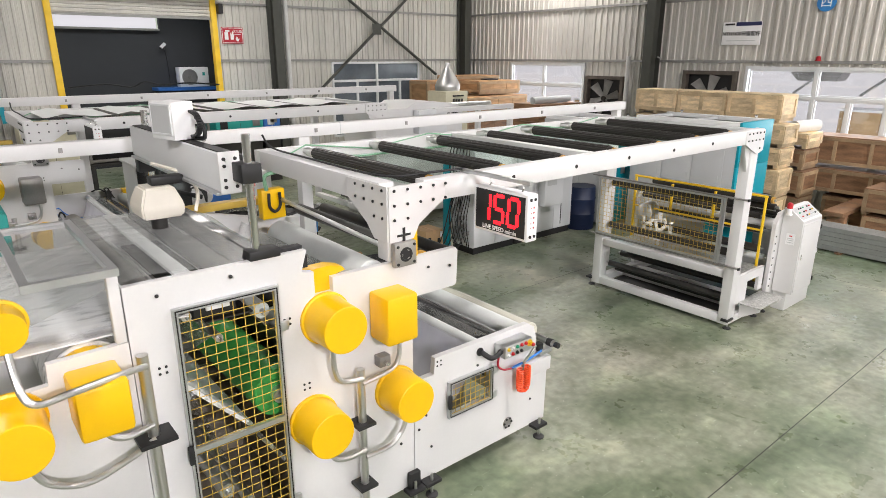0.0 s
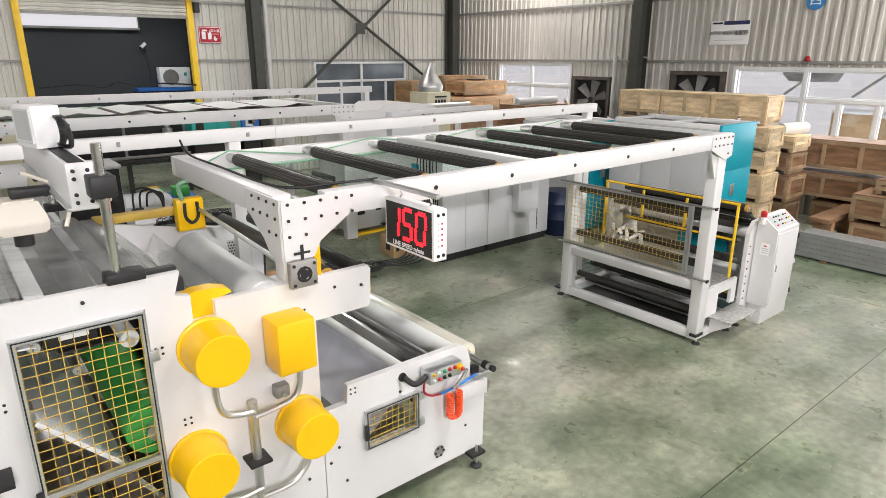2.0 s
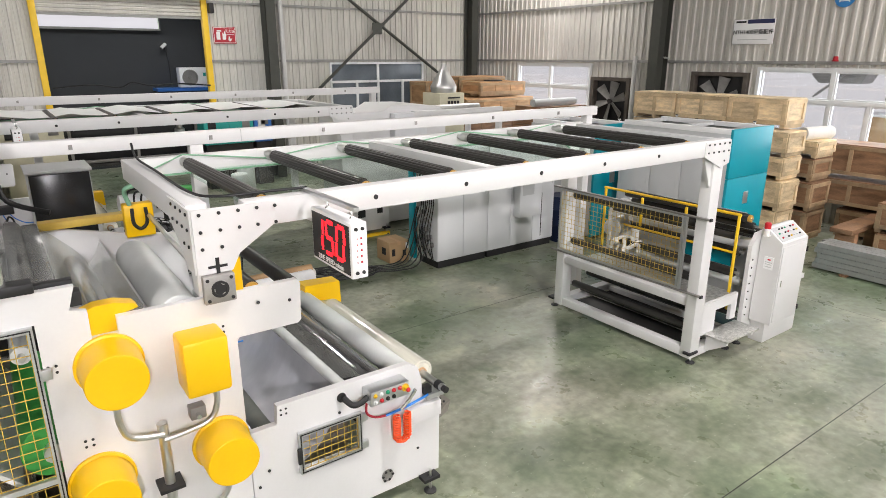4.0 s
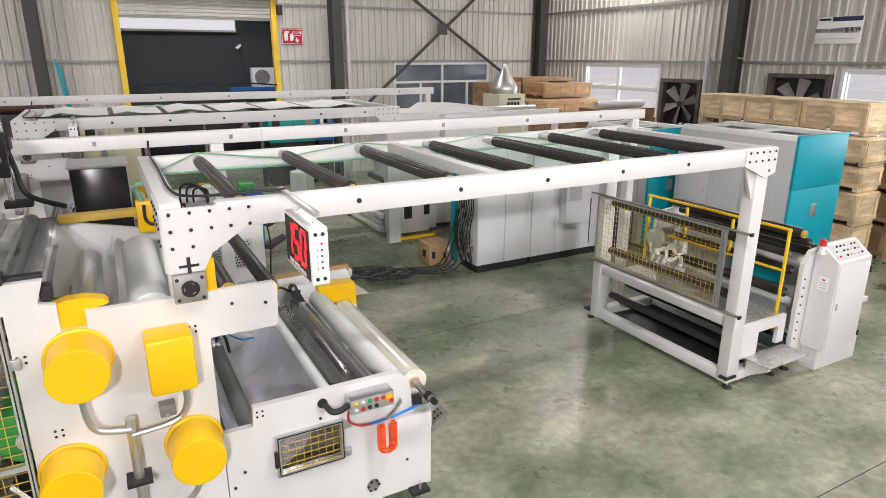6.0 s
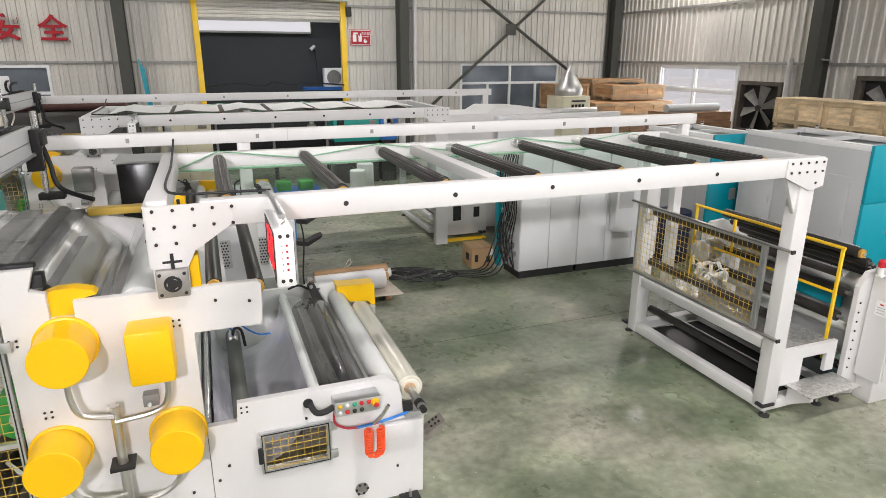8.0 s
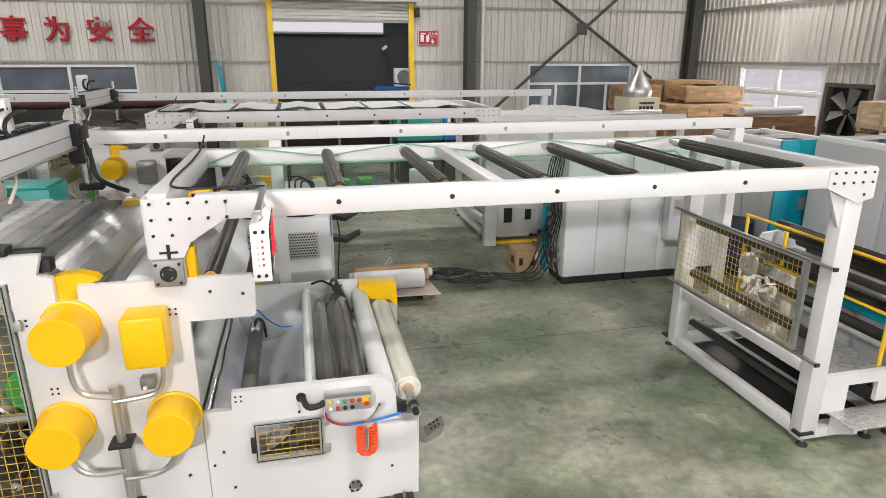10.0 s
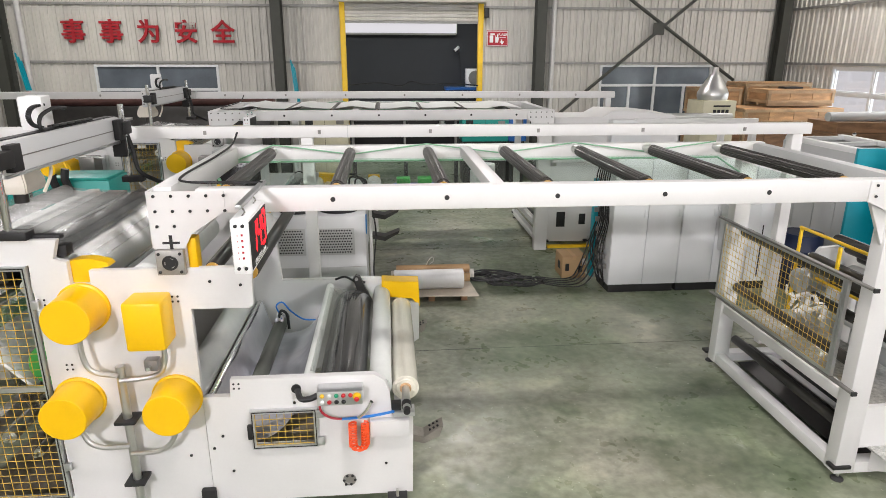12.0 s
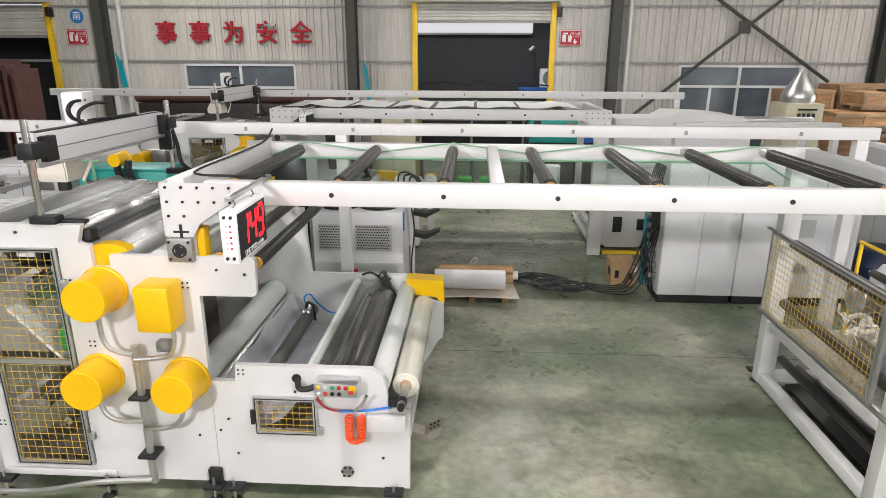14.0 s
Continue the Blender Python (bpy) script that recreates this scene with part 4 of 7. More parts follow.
    part("air_fitting", tube([(3.56, YF - 0.08, 0.85), (3.62, YF - 0.1, 0.92), (3.66, YF - 0.12, 1.0)], 0.014, 8), CHROME, t)
    coil = []
    for k in range(150):
        a = k / 149
        ang = k * 2 * math.pi / 7
        if a < 0.38:
            c = Vector((3.515, YF - 0.09, 0.81 - 0.45 * a))
        elif a > 0.62:
            c = Vector((3.605, YF - 0.09, 0.81 - 0.45 * (1 - a)))
        else:
            q = (a - 0.38) / 0.24 * math.pi
            c = Vector((3.56 - 0.045 * math.cos(q), YF - 0.09, 0.639 - 0.045 * math.sin(q)))
        rx = 0.026
        coil.append(c + Vector((rx * math.cos(ang), rx * math.sin(ang), 0)))
    part("coiled_hose", tube(coil, 0.008, 6, 0), ORANGE, t, "orange coiled air hose hanging on the plate")
    cl = part("shaft_clamp", bx(3.81, 3.97, YF - 0.05, YF + 0.06, 0.82, 0.86, 0.004), ALU, t)
    part("block", bx(3.8, 3.87, YF - 0.03, YF + 0.03, 0.86, 0.92, 0.004), BLACK, cl)
    part("yellow_hood", prism([(3.72, 1.15), (4.1, 1.13), (4.11, 0.86), (4.03, 0.95), (3.72, 0.98)], "y", YK - 0.12, YK + 0.06), YELLOW, t, "yellow hood over the drive end")
    part("end_plate", prism([(3.9, 0.95), (4.1, 0.9), (4.1, 0.5), (3.98, 0.42)], "y", YK - 0.14, YK - 0.121), WHITE, t)
    for x, y in ((2.42, YF), (3.83, YF), (0.72, YF), (1.56, YF), (-1.2, YF), (2.58, YF), (3.7, YK), (0.8, YK), (2.4, YK)):
        foot(t, x, y)
    part("foot_clamp", bx(2.38, 2.48, YF - 0.05, YF - 0.006, 0.14, 0.27, 0.006), BLACK, t)
    # rollers and webs
    for x, z, r, m in ((2.69, 0.75, 0.065, GREYROLL), (3.19, 1.07, 0.04, PALEROLL), (3.72, 1.0, 0.085, PALEROLL), (2.46, 0.92, 0.025, CHROME), (1.45, 2.08, 0.06, CARBON), (1.55, 1.98, 0.05, STEEL), (0.75, 2.12, 0.06, PLATE_GREY), (1.8, 1.75, 0.06, CHROME), (1.44, 1.28, 0.16, GREENROLL), (1.38, 1.86, 0.05, PALEROLL), (1.05, 0.72, 0.05, STEEL), (2.3, 0.95, 0.12, PALEROLL)):
        roller(t, x, z, r, YF + 0.08, YK - 0.03, m, collar=(z > 1.9 and x != 2.12) or x == 2.3)
    pr = roller(t, 2.17, 1.89, 0.125, YF + 0.08, 4.8, PALEROLL, "pale_roll", label="pale rubber-covered roll", collar=False)
    part("end_ring", cy((2.17, 4.801, 1.89), (2.17, 4.85, 1.89), 0.1, 24), YELLOW, pr, "yellow end ring")
    part("end_cap", cy((2.17, 4.851, 1.89), (2.17, 4.9, 1.89), 0.075, 20), BLACK, pr)
    roller(t, 0.43, 1.72, 0.2, YF + 0.12, YK - 0.05, SILVERROLL, "wide_roll", label="wide bright silver film roll")
    for x in (0.43,):
        part("roll_flange", cy((x, YF + 0.05, 1.72), (x, YF + 0.118, 1.72), 0.18, 28), YELLOW, t, "yellow roll end flange")
    # wound roll on the shaft at the front
    w = part("film_roll", lathe((3.91, 3.5, 0.93), (0, 1, 0), [(0, 0.046), (0.0, 0.07), (0.003, 0.073), (0.003, 0.084), (0.0, 0.087), (0.0, 0.098), (0.004, 0.103), (1.62, 0.103), (1.624, 0.098), (1.624, 0.046)], 40), ROLLFILM, t, "shiny wound roll of clear film")
    part("core", cy((3.91, 3.49, 0.93), (3.91, 5.14, 0.93), 0.045, 20), KRAFT, w)
    part("shaft", cy((3.91, 3.2, 0.93), (3.91, 5.3, 0.93), 0.03, 14), STEEL, w)
    part("shaft_end", lathe((3.91, 3.28, 0.93), (0, -1, 0), [(0, 0.036), (0.05, 0.036), (0.05, 0.025), (0.12, 0.025)], 16), BLACK, w)
    part("dark_web", lathe((3.43, YF + 0.12, 0.88), (0, 1, 0), [(0, 0.19), (0.004, 0.2), (1.82, 0.2), (1.824, 0.19)], 48), DARKFILM, t, "dark glossy web on a wide roller")
    part("web", prism([(3.2, 1.112), (3.36, 1.085), (3.36, 1.087), (3.2, 1.114)], "y", YF + 0.16, YK - 0.16), THINFILM, t, "thin glossy web of film")
    part("silver_web", film_sheet([(3.155, 1.06), (3.1, 0.86), (2.95, 0.66), (2.76, 0.58), (2.6, 0.62), (2.53, 0.8), (2.5, 0.95)], YF + 0.1, YK - 0.06, 0.045, 7.0), SILVERFILM, t, "crumpled bright silver film web")
    part("window_back", bx(2.6, 3.4, YF + 0.5, YF + 0.52, 0.2, 0.54), INNER, t, "inner sheet added to close off the dim interior")
    # dark sheet added below the film in place of the shaded interior
    part("under_sheet", bx(1.05, 1.6, YF + 0.1, YK - 0.05, 1.86, 1.87), DARKMETAL, t, "inner sheet added to close off the dim interior")
    part("slide_plate", bx(-0.3, 0.96, YF + 0.1, YK - 0.05, 1.93, 1.94), SILVERROLL, t, "bright guide plate under the film")
    part("drive_case", bx(0.99, 1.24, YF + 0.12, YF + 0.45, 1.88, 2.03, 0.006), BLACK, t, "black drive case under the film")
    part("drive_case_mark", bx(1.06, 1.2, YF + 0.113, YF + 0.119, 1.93, 1.98), SIGNWHITE, t)
    part("inner_sheet", bx(1.62, 1.64, YF + 0.06, YK - 0.02, 0.2, 1.5), INNER, t, "inner sheet added to close off the dim interior")
    lev = part("lever", prism([(3.43, 1.18), (3.46, 1.215), (3.5, 1.2), (3.62, 0.92), (3.66, 0.84), (3.44, 0.84), (3.5, 0.95)], "y", YK - 0.12, YK - 0.06), DARKMETAL, t, "dark steel lever arm")
    part("pivot", cy((3.465, YK - 0.135, 1.18), (3.465, YK - 0.12, 1.18), 0.018, 12), STEEL, lev)
    part("hose_bundle", tube([(3.25, YK - 0.06, 1.16), (3.35, YK - 0.1, 1.2), (3.45, YK - 0.08, 1.14), (3.55, YK - 0.06, 1.12)], 0.012, 8), BLACK, t)
    part("web", film_sheet([(0.1, 2.0), (0.4, 2.1), (0.75, 2.186), (1.1, 2.165), (1.45, 2.15)], YF + 0.2, YK - 0.2, 0.0018, 1.0), DECKFILM, t, "clear film web stretched over rollers")
    part("web", film_sheet([(1.45, 2.15), (1.6, 2.12), (1.74, 2.0), (1.86, 1.86), (1.9, 1.78)], YF + 0.18, YK - 0.2, 0.04, 4.0, rows=70, along=0.5), LOOSEFILM, t, "loose clear film web with folds")
    part("web", film_sheet([(1.9, 1.78), (1.95, 1.83), (2.0, 1.95)], YF + 0.2, YK - 0.2, 0.01, 2.0), FILM2, t, "clear film web stretched over rollers")
    part("black_bar", bx(1.51, 1.61, YF + 0.12, YK - 0.02, 2.06, 2.1, 0.006), BLACK, t, "broad black cross bar under the film")
    part("dark_bar", bx(1.14, 1.3, YF + 0.06, YK - 0.02, 2.09, 2.12, 0.004), DARKMETAL, t, "dark steel cross bar under the film")
    part("pale_bar", bx(0.96, 1.05, YF + 0.06, YK - 0.02, 2.11, 2.135, 0.004), SIGNWHITE, t)
    rf = part("rotary_fitting", lathe((2.69, YK - 0.32, 0.82), (0, 1, 0), [(0, 0.02), (0.01, 0.04), (0.06, 0.045), (0.07, 0.028), (0.13, 0.028), (0.14, 0.04), (0.18, 0.036)], 16), CHROME, t, "chrome rotary fitting on a grey roller")
    part("fitting_hose", tube([(2.69, YK - 0.22, 0.86), (2.66, YK - 0.22, 0.95), (2.72, YK - 0.2, 0.98), (2.8, YK - 0.2, 0.88), (2.92, YK - 0.22, 0.8), (3.04, YK - 0.2, 0.78)], 0.008, 8), BLUEHOSE, rf, "blue air hose")
    part("fitting_hose", tube([(2.69, YK - 0.27, 0.86), (2.72, YK - 0.3, 0.93), (2.77, YK - 0.28, 0.88), (2.79, YK - 0.32, 0.74)], 0.014, 8), BLACK, rf, "black air hose")
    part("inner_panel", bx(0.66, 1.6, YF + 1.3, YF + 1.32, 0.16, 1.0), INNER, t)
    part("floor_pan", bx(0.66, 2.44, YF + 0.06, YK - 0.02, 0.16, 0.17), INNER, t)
    part("white_bar", prism([(0.88, 1.5), (0.9, 1.515), (1.27, 1.1), (1.25, 1.085)], "y", YF + 0.12, YK - 0.4), SIGNWHITE, t, "broad white chute plate")
    part("white_bracket", bx(0.86, 1.02, YF + 0.5, YF + 0.56, 1.18, 1.3, 0.006), WHITE, t)
    part("steel_strip", prism([(1.3, 0.98), (1.32, 1.0), (1.46, 0.78), (1.44, 0.76)], "y", YF + 0.08, YK - 0.5), CHROME, t)
    for x, z, r in ((0.95, 1.92, 0.03), (1.12, 1.74, 0.025), (1.2, 0.55, 0.035)):
        roller(t, x, z, r, YF + 0.12, YK - 0.06, STEEL, "guide_roller", collar=False)
    part("inner_web", film_sheet([(0.93, 1.92), (1.12, 1.72), (0.95, 1.6), (1.02, 1.2), (1.2, 0.58)], YF + 0.25, YK - 0.25, 0.006, 9.0), FILM, t, "clear film web led round guide rollers")
    # clear hinged cover on the left station
    c = part("hinged_cover", cover_frame(), ALU, t, "aluminium framed clear cover")
    part("clear_sheet", bx(0.24, 0.57, YF + 0.02, YF + 1.2, 2.305, 2.309), GLASS, c)
    part("cover_post", bx(0.56, 0.614, YF + 0.005, YF + 0.06, 1.912, 2.28, 0.004), WHITE, t)
    # bearing block, small dots
    bb = part("bearing_block", bx(2.285, 2.465, YF - 0.05, YF - 0.001, 1.965, 2.135, 0.006), CASTLIGHT, t, "square cast bearing block")
    part("bore", lathe((2.375, YF - 0.0505, 2.05), (0, -1, 0), [(0, 0.052), (0.006, 0.05), (0.006, 0.036), (0.002, 0.034)], 24), BLACK, bb)
    for k in range(3):
        a = k * 2 * math.pi / 3 + 0.5
        part("lug", bx(-0.01, 0.01, -0.056, -0.046, 0.03, 0.055, 0.002, m=Matrix.Translation((2.375, YF, 2.05)) @ Matrix.Rotation(a, 4, "Y")), CASTLIGHT, bb)
    for dx in (-0.068, 0.068):
        for dz in (-0.062, 0.062):
            share("bolt", BOLT, bb, (2.375 + dx, YF - 0.05, 2.05 + dz))
    for x, z in ((2.36, 1.78), (1.5, 1.78), (2.7, 1.1), (1.6, 1.3), (0.76, 1.7), (0.76, 0.6)):
        for dx in (-0.018, 0.018):
            for dz in (-0.018, 0.018):
                share("screw", DOT, t, (x + dx, YF - 0.0035, z + dz))
    for x, z in ((0.78, 2.13), (1.18, 2.15), (2.6, 1.9), (2.8, 1.87), (2.57, 0.7), (2.62, 0.4), (3.1, 0.95), (3.75, 0.4), (2.5, 0.6), (2.33, 0.55), (3.85, 0.7)):
        share("bolt", BOLT, t, (x, YF - 0.004, z))
    return t


def cover_frame():
    bm = bmesh.new()
    for y in (YF - 0.02, YF + 1.2):
        bx(0.2, 0.62, y, y + 0.04, 2.285, 2.325, bm=bm)
    for x in (0.2, 0.58):
        bx(x, x + 0.04, YF + 0.02, YF + 1.2, 2.285, 2.325, bm=bm)
    return bm


DOT = mesh_of(cy((0, 0, 0), (0, -0.003, 0), 0.008, 8), "screw", BLACK)


def fluted(x, z, r, ya, yc, n=14):
    """Lengthwise ribs round a roller."""
    ring = []
    for k in range(4 * n):
        a, q = 2 * math.pi * k / (4 * n), (r if k % 4 < 3 else r - 0.004)
        ring.append((x + q * math.cos(a), z + q * math.sin(a)))
    return prism(ring, "y", ya, yc)


def overhead_frame(x0, x1, label, draped=False):
    """White box-section frame on a leg, with dark idler rollers between its two long beams."""
    f = thing("overhead_frame", (x0, 4.4, 2.0), label, "machine frame")
    zb, zt, yb = 2.37, 2.53, 5.45
    part("front_beam", bx(x0 + 0.3, x1, YF, YF + 0.1, zb, zt, 0.006), WHITE, f)
    part("back_beam", bx(x0, x1, yb - 0.1, yb, zb, zt, 0.006), WHITE, f)
    part("end_beam", bx(x0, x0 + 0.12, YF + 0.1, yb - 0.1, zb, zt, 0.006), WHITE, f)
    part("end_beam", bx(x1 - 0.13, x1 - 0.01, YF + 0.1, yb - 0.1, zb + 0.02, zt - 0.01, 0.006), GREY, f)
    part("cross_beam", bx(x0 + 2.25, x0 + 2.35, YF + 0.1, yb - 0.1, 2.43, 2.52, 0.006), WHITE, f)
    part("leg", bx(x0 + 0.0, x0 + 0.2, YF + 0.012, YF + 0.14, 2.0, zb, 0.006), WHITE, f)
    part("gusset", prism([(x0, 2.52), (x0 + 0.48, 2.52), (x0 + 0.48, 2.385), (x0 + 0.25, 2.235), (x0 + 0.2, 2.14), (x0, 2.14)], "y", YF - 0.012, YF), WHITE, f, "bolted white gusset plate")
    part("gusset", prism([(YF, 2.52), (YF + 0.5, 2.52), (YF + 0.5, 2.385), (YF + 0.25, 2.235), (YF + 0.16, 2.14), (YF, 2.14)], "x", x0 - 0.012, x0), WHITE, f, "bolted white gusset plate")
    part("gusset", prism([(x1 - 0.45, 2.52), (x1, 2.52), (x1, 2.28), (x1 - 0.15, 2.24), (x1 - 0.45, 2.37)], "y", YF - 0.012, YF), WHITE, f, "bolted white gusset plate")
    part("corner_brace", prism([(x1 - 0.4, 2.37), (x1 - 0.18, 2.37), (x1 - 0.18, 1.9)], "y", YF + 0.03, YF + 0.06), WHITE, f)
    b = [(x0 + 0.04 + 0.11 * k, 2.49) for k in range(5)] + [(x0 + 0.04 + 0.11 * k, 2.39) for k in range(5)] + [(x0 + 0.04, 2.29), (x0 + 0.15, 2.29)]
    bolts(f, b, y=YF - 0.013)
    bolts(f, [(x1 - 0.4 + 0.09 * k, z) for k in range(5) for z in (2.49, 2.41)] + [(x1 - 0.1, 2.31)], y=YF - 0.013)
    bolts(f, [(YF + 0.05 + 0.11 * k, z) for k in range(4) for z in (2.49, 2.4)] + [(YF + 0.05, 2.3), (YF + 0.15, 2.3)], x=x0 - 0.013)
    slot = part("slot_cross", bx(x0 + 0.06, x0 + 0.17, YF - 0.016, YF - 0.001, 2.17, 2.185), BLACK, f)
    part("slot_bar", bx(x0 + 0.105, x0 + 0.125, YF - 0.017, YF - 0.001, 2.1, 2.23), BLACK, f)
    for k in range(7):
        share("hole", HOLE, f, (x0 + 1.178 + 0.757 * k, YF - 0.001, 2.449)) if x0 + 1.178 + 0.757 * k < x1 - 0.5 else None
    for k in range(7):
        x = x0 + 0.46 + 0.733 * k
        r = roller(f, x, 2.49, 0.044, YF + 0.16, yb - 0.3, CARBON, "idler_roller", label="dark grooved idler roller")
        part("ribbed_sleeve", fluted(x, 2.49, 0.053, YF + 0.2, yb - 0.31), CARBON, r)
        part("bearing", lathe((x, yb - 0.29, 2.49), (0, 1, 0), [(0, 0.03), (0.02, 0.046), (0.11, 0.046), (0.12, 0.03), (0.19, 0.028)], 18), STEEL, r, "bright steel bearing sleeve")
    pts = [(x0 + 0.1, yb - 0.115, 2.4)]
    for k in range(7):
        pts.append((x0 + 0.46 + 0.733 * k, yb - 0.115, 2.545 if k % 2 == 0 else 2.45))
    part("threading_belt", tube(pts, 0.007, 6, 0), GREENBELT, f, "green threading belt")
    part("threading_belt", tube([(x0 + 0.1, yb - 0.113, 2.385), (x1 - 0.5, yb - 0.113, 2.385), (x1 - 0.2, yb - 0.113, 2.2)], 0.009, 6, 0), GREENBELT, f, "green threading belt")
    if draped:
        pr = []
        fold = random.Random(11)
        x = x0 + 0.3
        while x < x1 - 0.3:
            pr += [(x, 2.525 - fold.uniform(0, 0.01)), (x + fold.uniform(0.2, 0.3), 2.562 + fold.uniform(-0.015, 0.012)), (x + fold.uniform(0.34, 0.42), 2.555 + fold.uniform(-0.02, 0.01)), (x + 0.62, 2.522)]
            x += fold.uniform(0.72, 0.95)
        part("draped_film", prism(pr + [(x, z - 0.003) for x, z in reversed(pr)], "y", YF + 0.5, yb - 0.25), DRAPE, f, "white film draped over rollers")
    else:
        part("web", bx(x0 + 0.4, x1 - 0.6, YF + 0.3, yb - 0.3, 2.436, 2.438), film_material("overhead_film", 0.965, (0.9, 0.96, 0.93)), f, "very thin clear film web")
    part("black_cable", tube([(x0 + 0.1, yb + 0.02, 2.65), (x0 + 0.09, yb - 0.2, 2.56), (x0 + 0.1, 4.6, 2.545), (x0 + 0.1, 3.75, 2.545), (x0 + 0.2, YF + 0.18, 2.545), (x0 + 0.5, YF + 0.12, 2.55), (x0 + 0.72, YF + 0.05, 2.56)], 0.009, 8), BLACK, f, "black cable along the frame")
    return f


HOLE = mesh_of(cy((0, 0.004, 0), (0, -0.002, 0), 0.017, 14), "hole", BLACK)


def thickness_gauge(x=1.36):
    """Scanner rail across the web on four chrome posts, with a moving head and a small screen."""
    g = thing("thickness_gauge", (x, 4.4, 2.21), "scanning thickness gauge on a grey rail with chrome posts", "scanner")
    for y in (YF + 0.04, YK - 0.05):
        p = part("post", cy((x, y, 2.2), (x, y, 2.93), 0.025, 18), CHROME, g, "chrome post")
        part("base", bx(x - 0.06, x + 0.13, y - 0.055, y + 0.055, 2.21, 2.265, 0.008), BLACK, p)
        part("clamp", bx(x - 0.06, x + 0.06, y - 0.05, y + 0.12, 2.66, 2.77, 0.008) if y < 4 else bx(x - 0.06, x + 0.06, y - 0.12, y + 0.05, 2.66, 2.77, 0.008), BLACK, p)
        part("nut", lathe((x, y, 2.64), (0, 0, 1), [(0, 0.036), (0.016, 0.036)], 12), CHROME, p)
    rail = part("rail", bx(x - 0.13, x - 0.015, YF + 0.14, YK - 0.1, 2.6, 2.82, 0.01), CABINET, g, "grey extruded rail")
    part("slot", bx(x - 0.11, x - 0.04, YF + 0.16, YK - 0.12, 2.821, 2.828), BLACK, rail)
    part("flange", bx(x - 0.15, x - 0.01, YF + 0.16, YK - 0.12, 2.58, 2.599, 0.004), ALU, rail)
    part("side_groove", bx(x - 0.016, x - 0.011, YF + 0.2, YK - 0.2, 2.7, 2.708), PLATE_GREY, rail)
    part("end_cap", bx(x - 0.135, x - 0.01, YF + 0.125, YF + 0.139, 2.59, 2.83, 0.006), WHITE, rail)
    for z in (2.63, 2.67, 2.75, 2.79):
        for dx in (-0.105, -0.04):
            share("bolt", BOLT, rail, (x + dx, YF + 0.124, z))
    for y in (YF + 0.16, YK - 0.24):
        part("end_block", bx(x - 0.014, x + 0.04, y, y + 0.13, 2.62, 2.8, 0.006), BLACK, rail)
    h = part("scanner_head", bmesh_head(x - 0.31), CREAM, g, "cream scanner head housing")
    part("nozzle", cy((x - 0.31, 4.12, 2.29), (x - 0.31, 4.12, 2.37), 0.05, 16), DARKMETAL, h)
    part("neck", bx(x - 0.34, x - 0.14, 4.08, 4.17, 2.566, 2.62, 0.008), BLACK, h)
    turn = Matrix.Translation((x - 0.13, 4.2, 0)) @ Matrix.Rotation(radians(-76), 4, "Z")
    s = part("screen_box", bx(-0.13, 0.13, -0.075, 0.075, 2.835, 3.07, 0.008, m=turn), SIGNWHITE, g, "small white screen box on the rail")
    part("screen", bx(-0.11, 0.11, -0.08, -0.074, 2.87, 3.05, m=turn), GREY, s, "grey screen with a dark border")
    part("screen_bezel", bezel(turn), CABINET, s)
    part("cable", tube([(x - 0.24, 4.4, 2.66), (x - 0.1, 4.2, 2.6), (x - 0.06, 4.1, 2.5), (x - 0.1, 4.05, 2.38)], 0.012, 6), CREAM, g)
    part("cable", tube([(x - 0.02, 4.4, 2.97), (x - 0.01, 4.2, 2.98), (x - 0.01, 4.02, 2.94), (x - 0.01, 3.98, 2.87), (x - 0.02, 4.05, 2.84), (x - 0.08, 4.4, 2.835), (x - 0.06, 4.9, 2.84)], 0.014, 8), BLACK, g)
    part("cable", tube([(x + 0.02, YK - 0.05, 2.68), (x + 0.05, YK - 0.02, 2.5), (x + 0.1, YK - 0.05, 2.3), (x + 0.35, YK - 0.15, 2.2)], 0.02, 8), BLACK, g)
    chain = curve_points([(x - 0.05, 4.75, 2.845), (x - 0.05, 4.2, 2.85), (x - 0.05, 4.0, 2.87), (x - 0.05, 3.93, 2.94), (x - 0.05, 4.0, 3.0), (x - 0.05, 4.15, 3.01)], 5)
    for a, b in zip(chain, chain[1:]):
        q = Matrix.Translation((a + b) / 2) @ (b - a).to_track_quat("Y", "Z").to_matrix().to_4x4()
        part("chain_link", bx(-0.016, 0.016, -(b - a).length * 0.46, (b - a).length * 0.46, -0.009, 0.009, 0.002, m=q), BLACK, g)
    part("drive_box", bx(x - 0.1, x + 0.02, YK - 0.1, YK, 2.45, 2.65, 0.006), BLACK, g)
    return g


def bezel(m):
    bm = frame_ring(-0.115, 0.115, 2.865, 3.055, 0.012, "y", -0.083, -0.073)
    bm.transform(m)
    return bm


def bmesh_head(x):
    bm = bmesh.new()
    lo = [(-0.125, 3.98), (0.125, 3.98), (0.125, 4.26), (-0.125, 4.26)]
    rings = []
    for z, s in ((2.375, 0.94), (2.41, 1.02), (2.46, 1.02), (2.565, 0.7)):
        rings.append([bm.verts.new((x + u * s, 4.12 + (v - 4.12) * s, z)) for u, v in lo])
    for a, b in zip(rings, rings[1:]):
        for i in range(4):
            bm.faces.new((a[i], a[(i + 1) % 4], b[(i + 1) % 4], b[i]))
    bm.faces.new(rings[0]), bm.faces.new(rings[-1])
    bmesh.ops.bevel(bm, geom=bm.edges[:], offset=0.012, segments=2, affect="EDGES")
    return bm


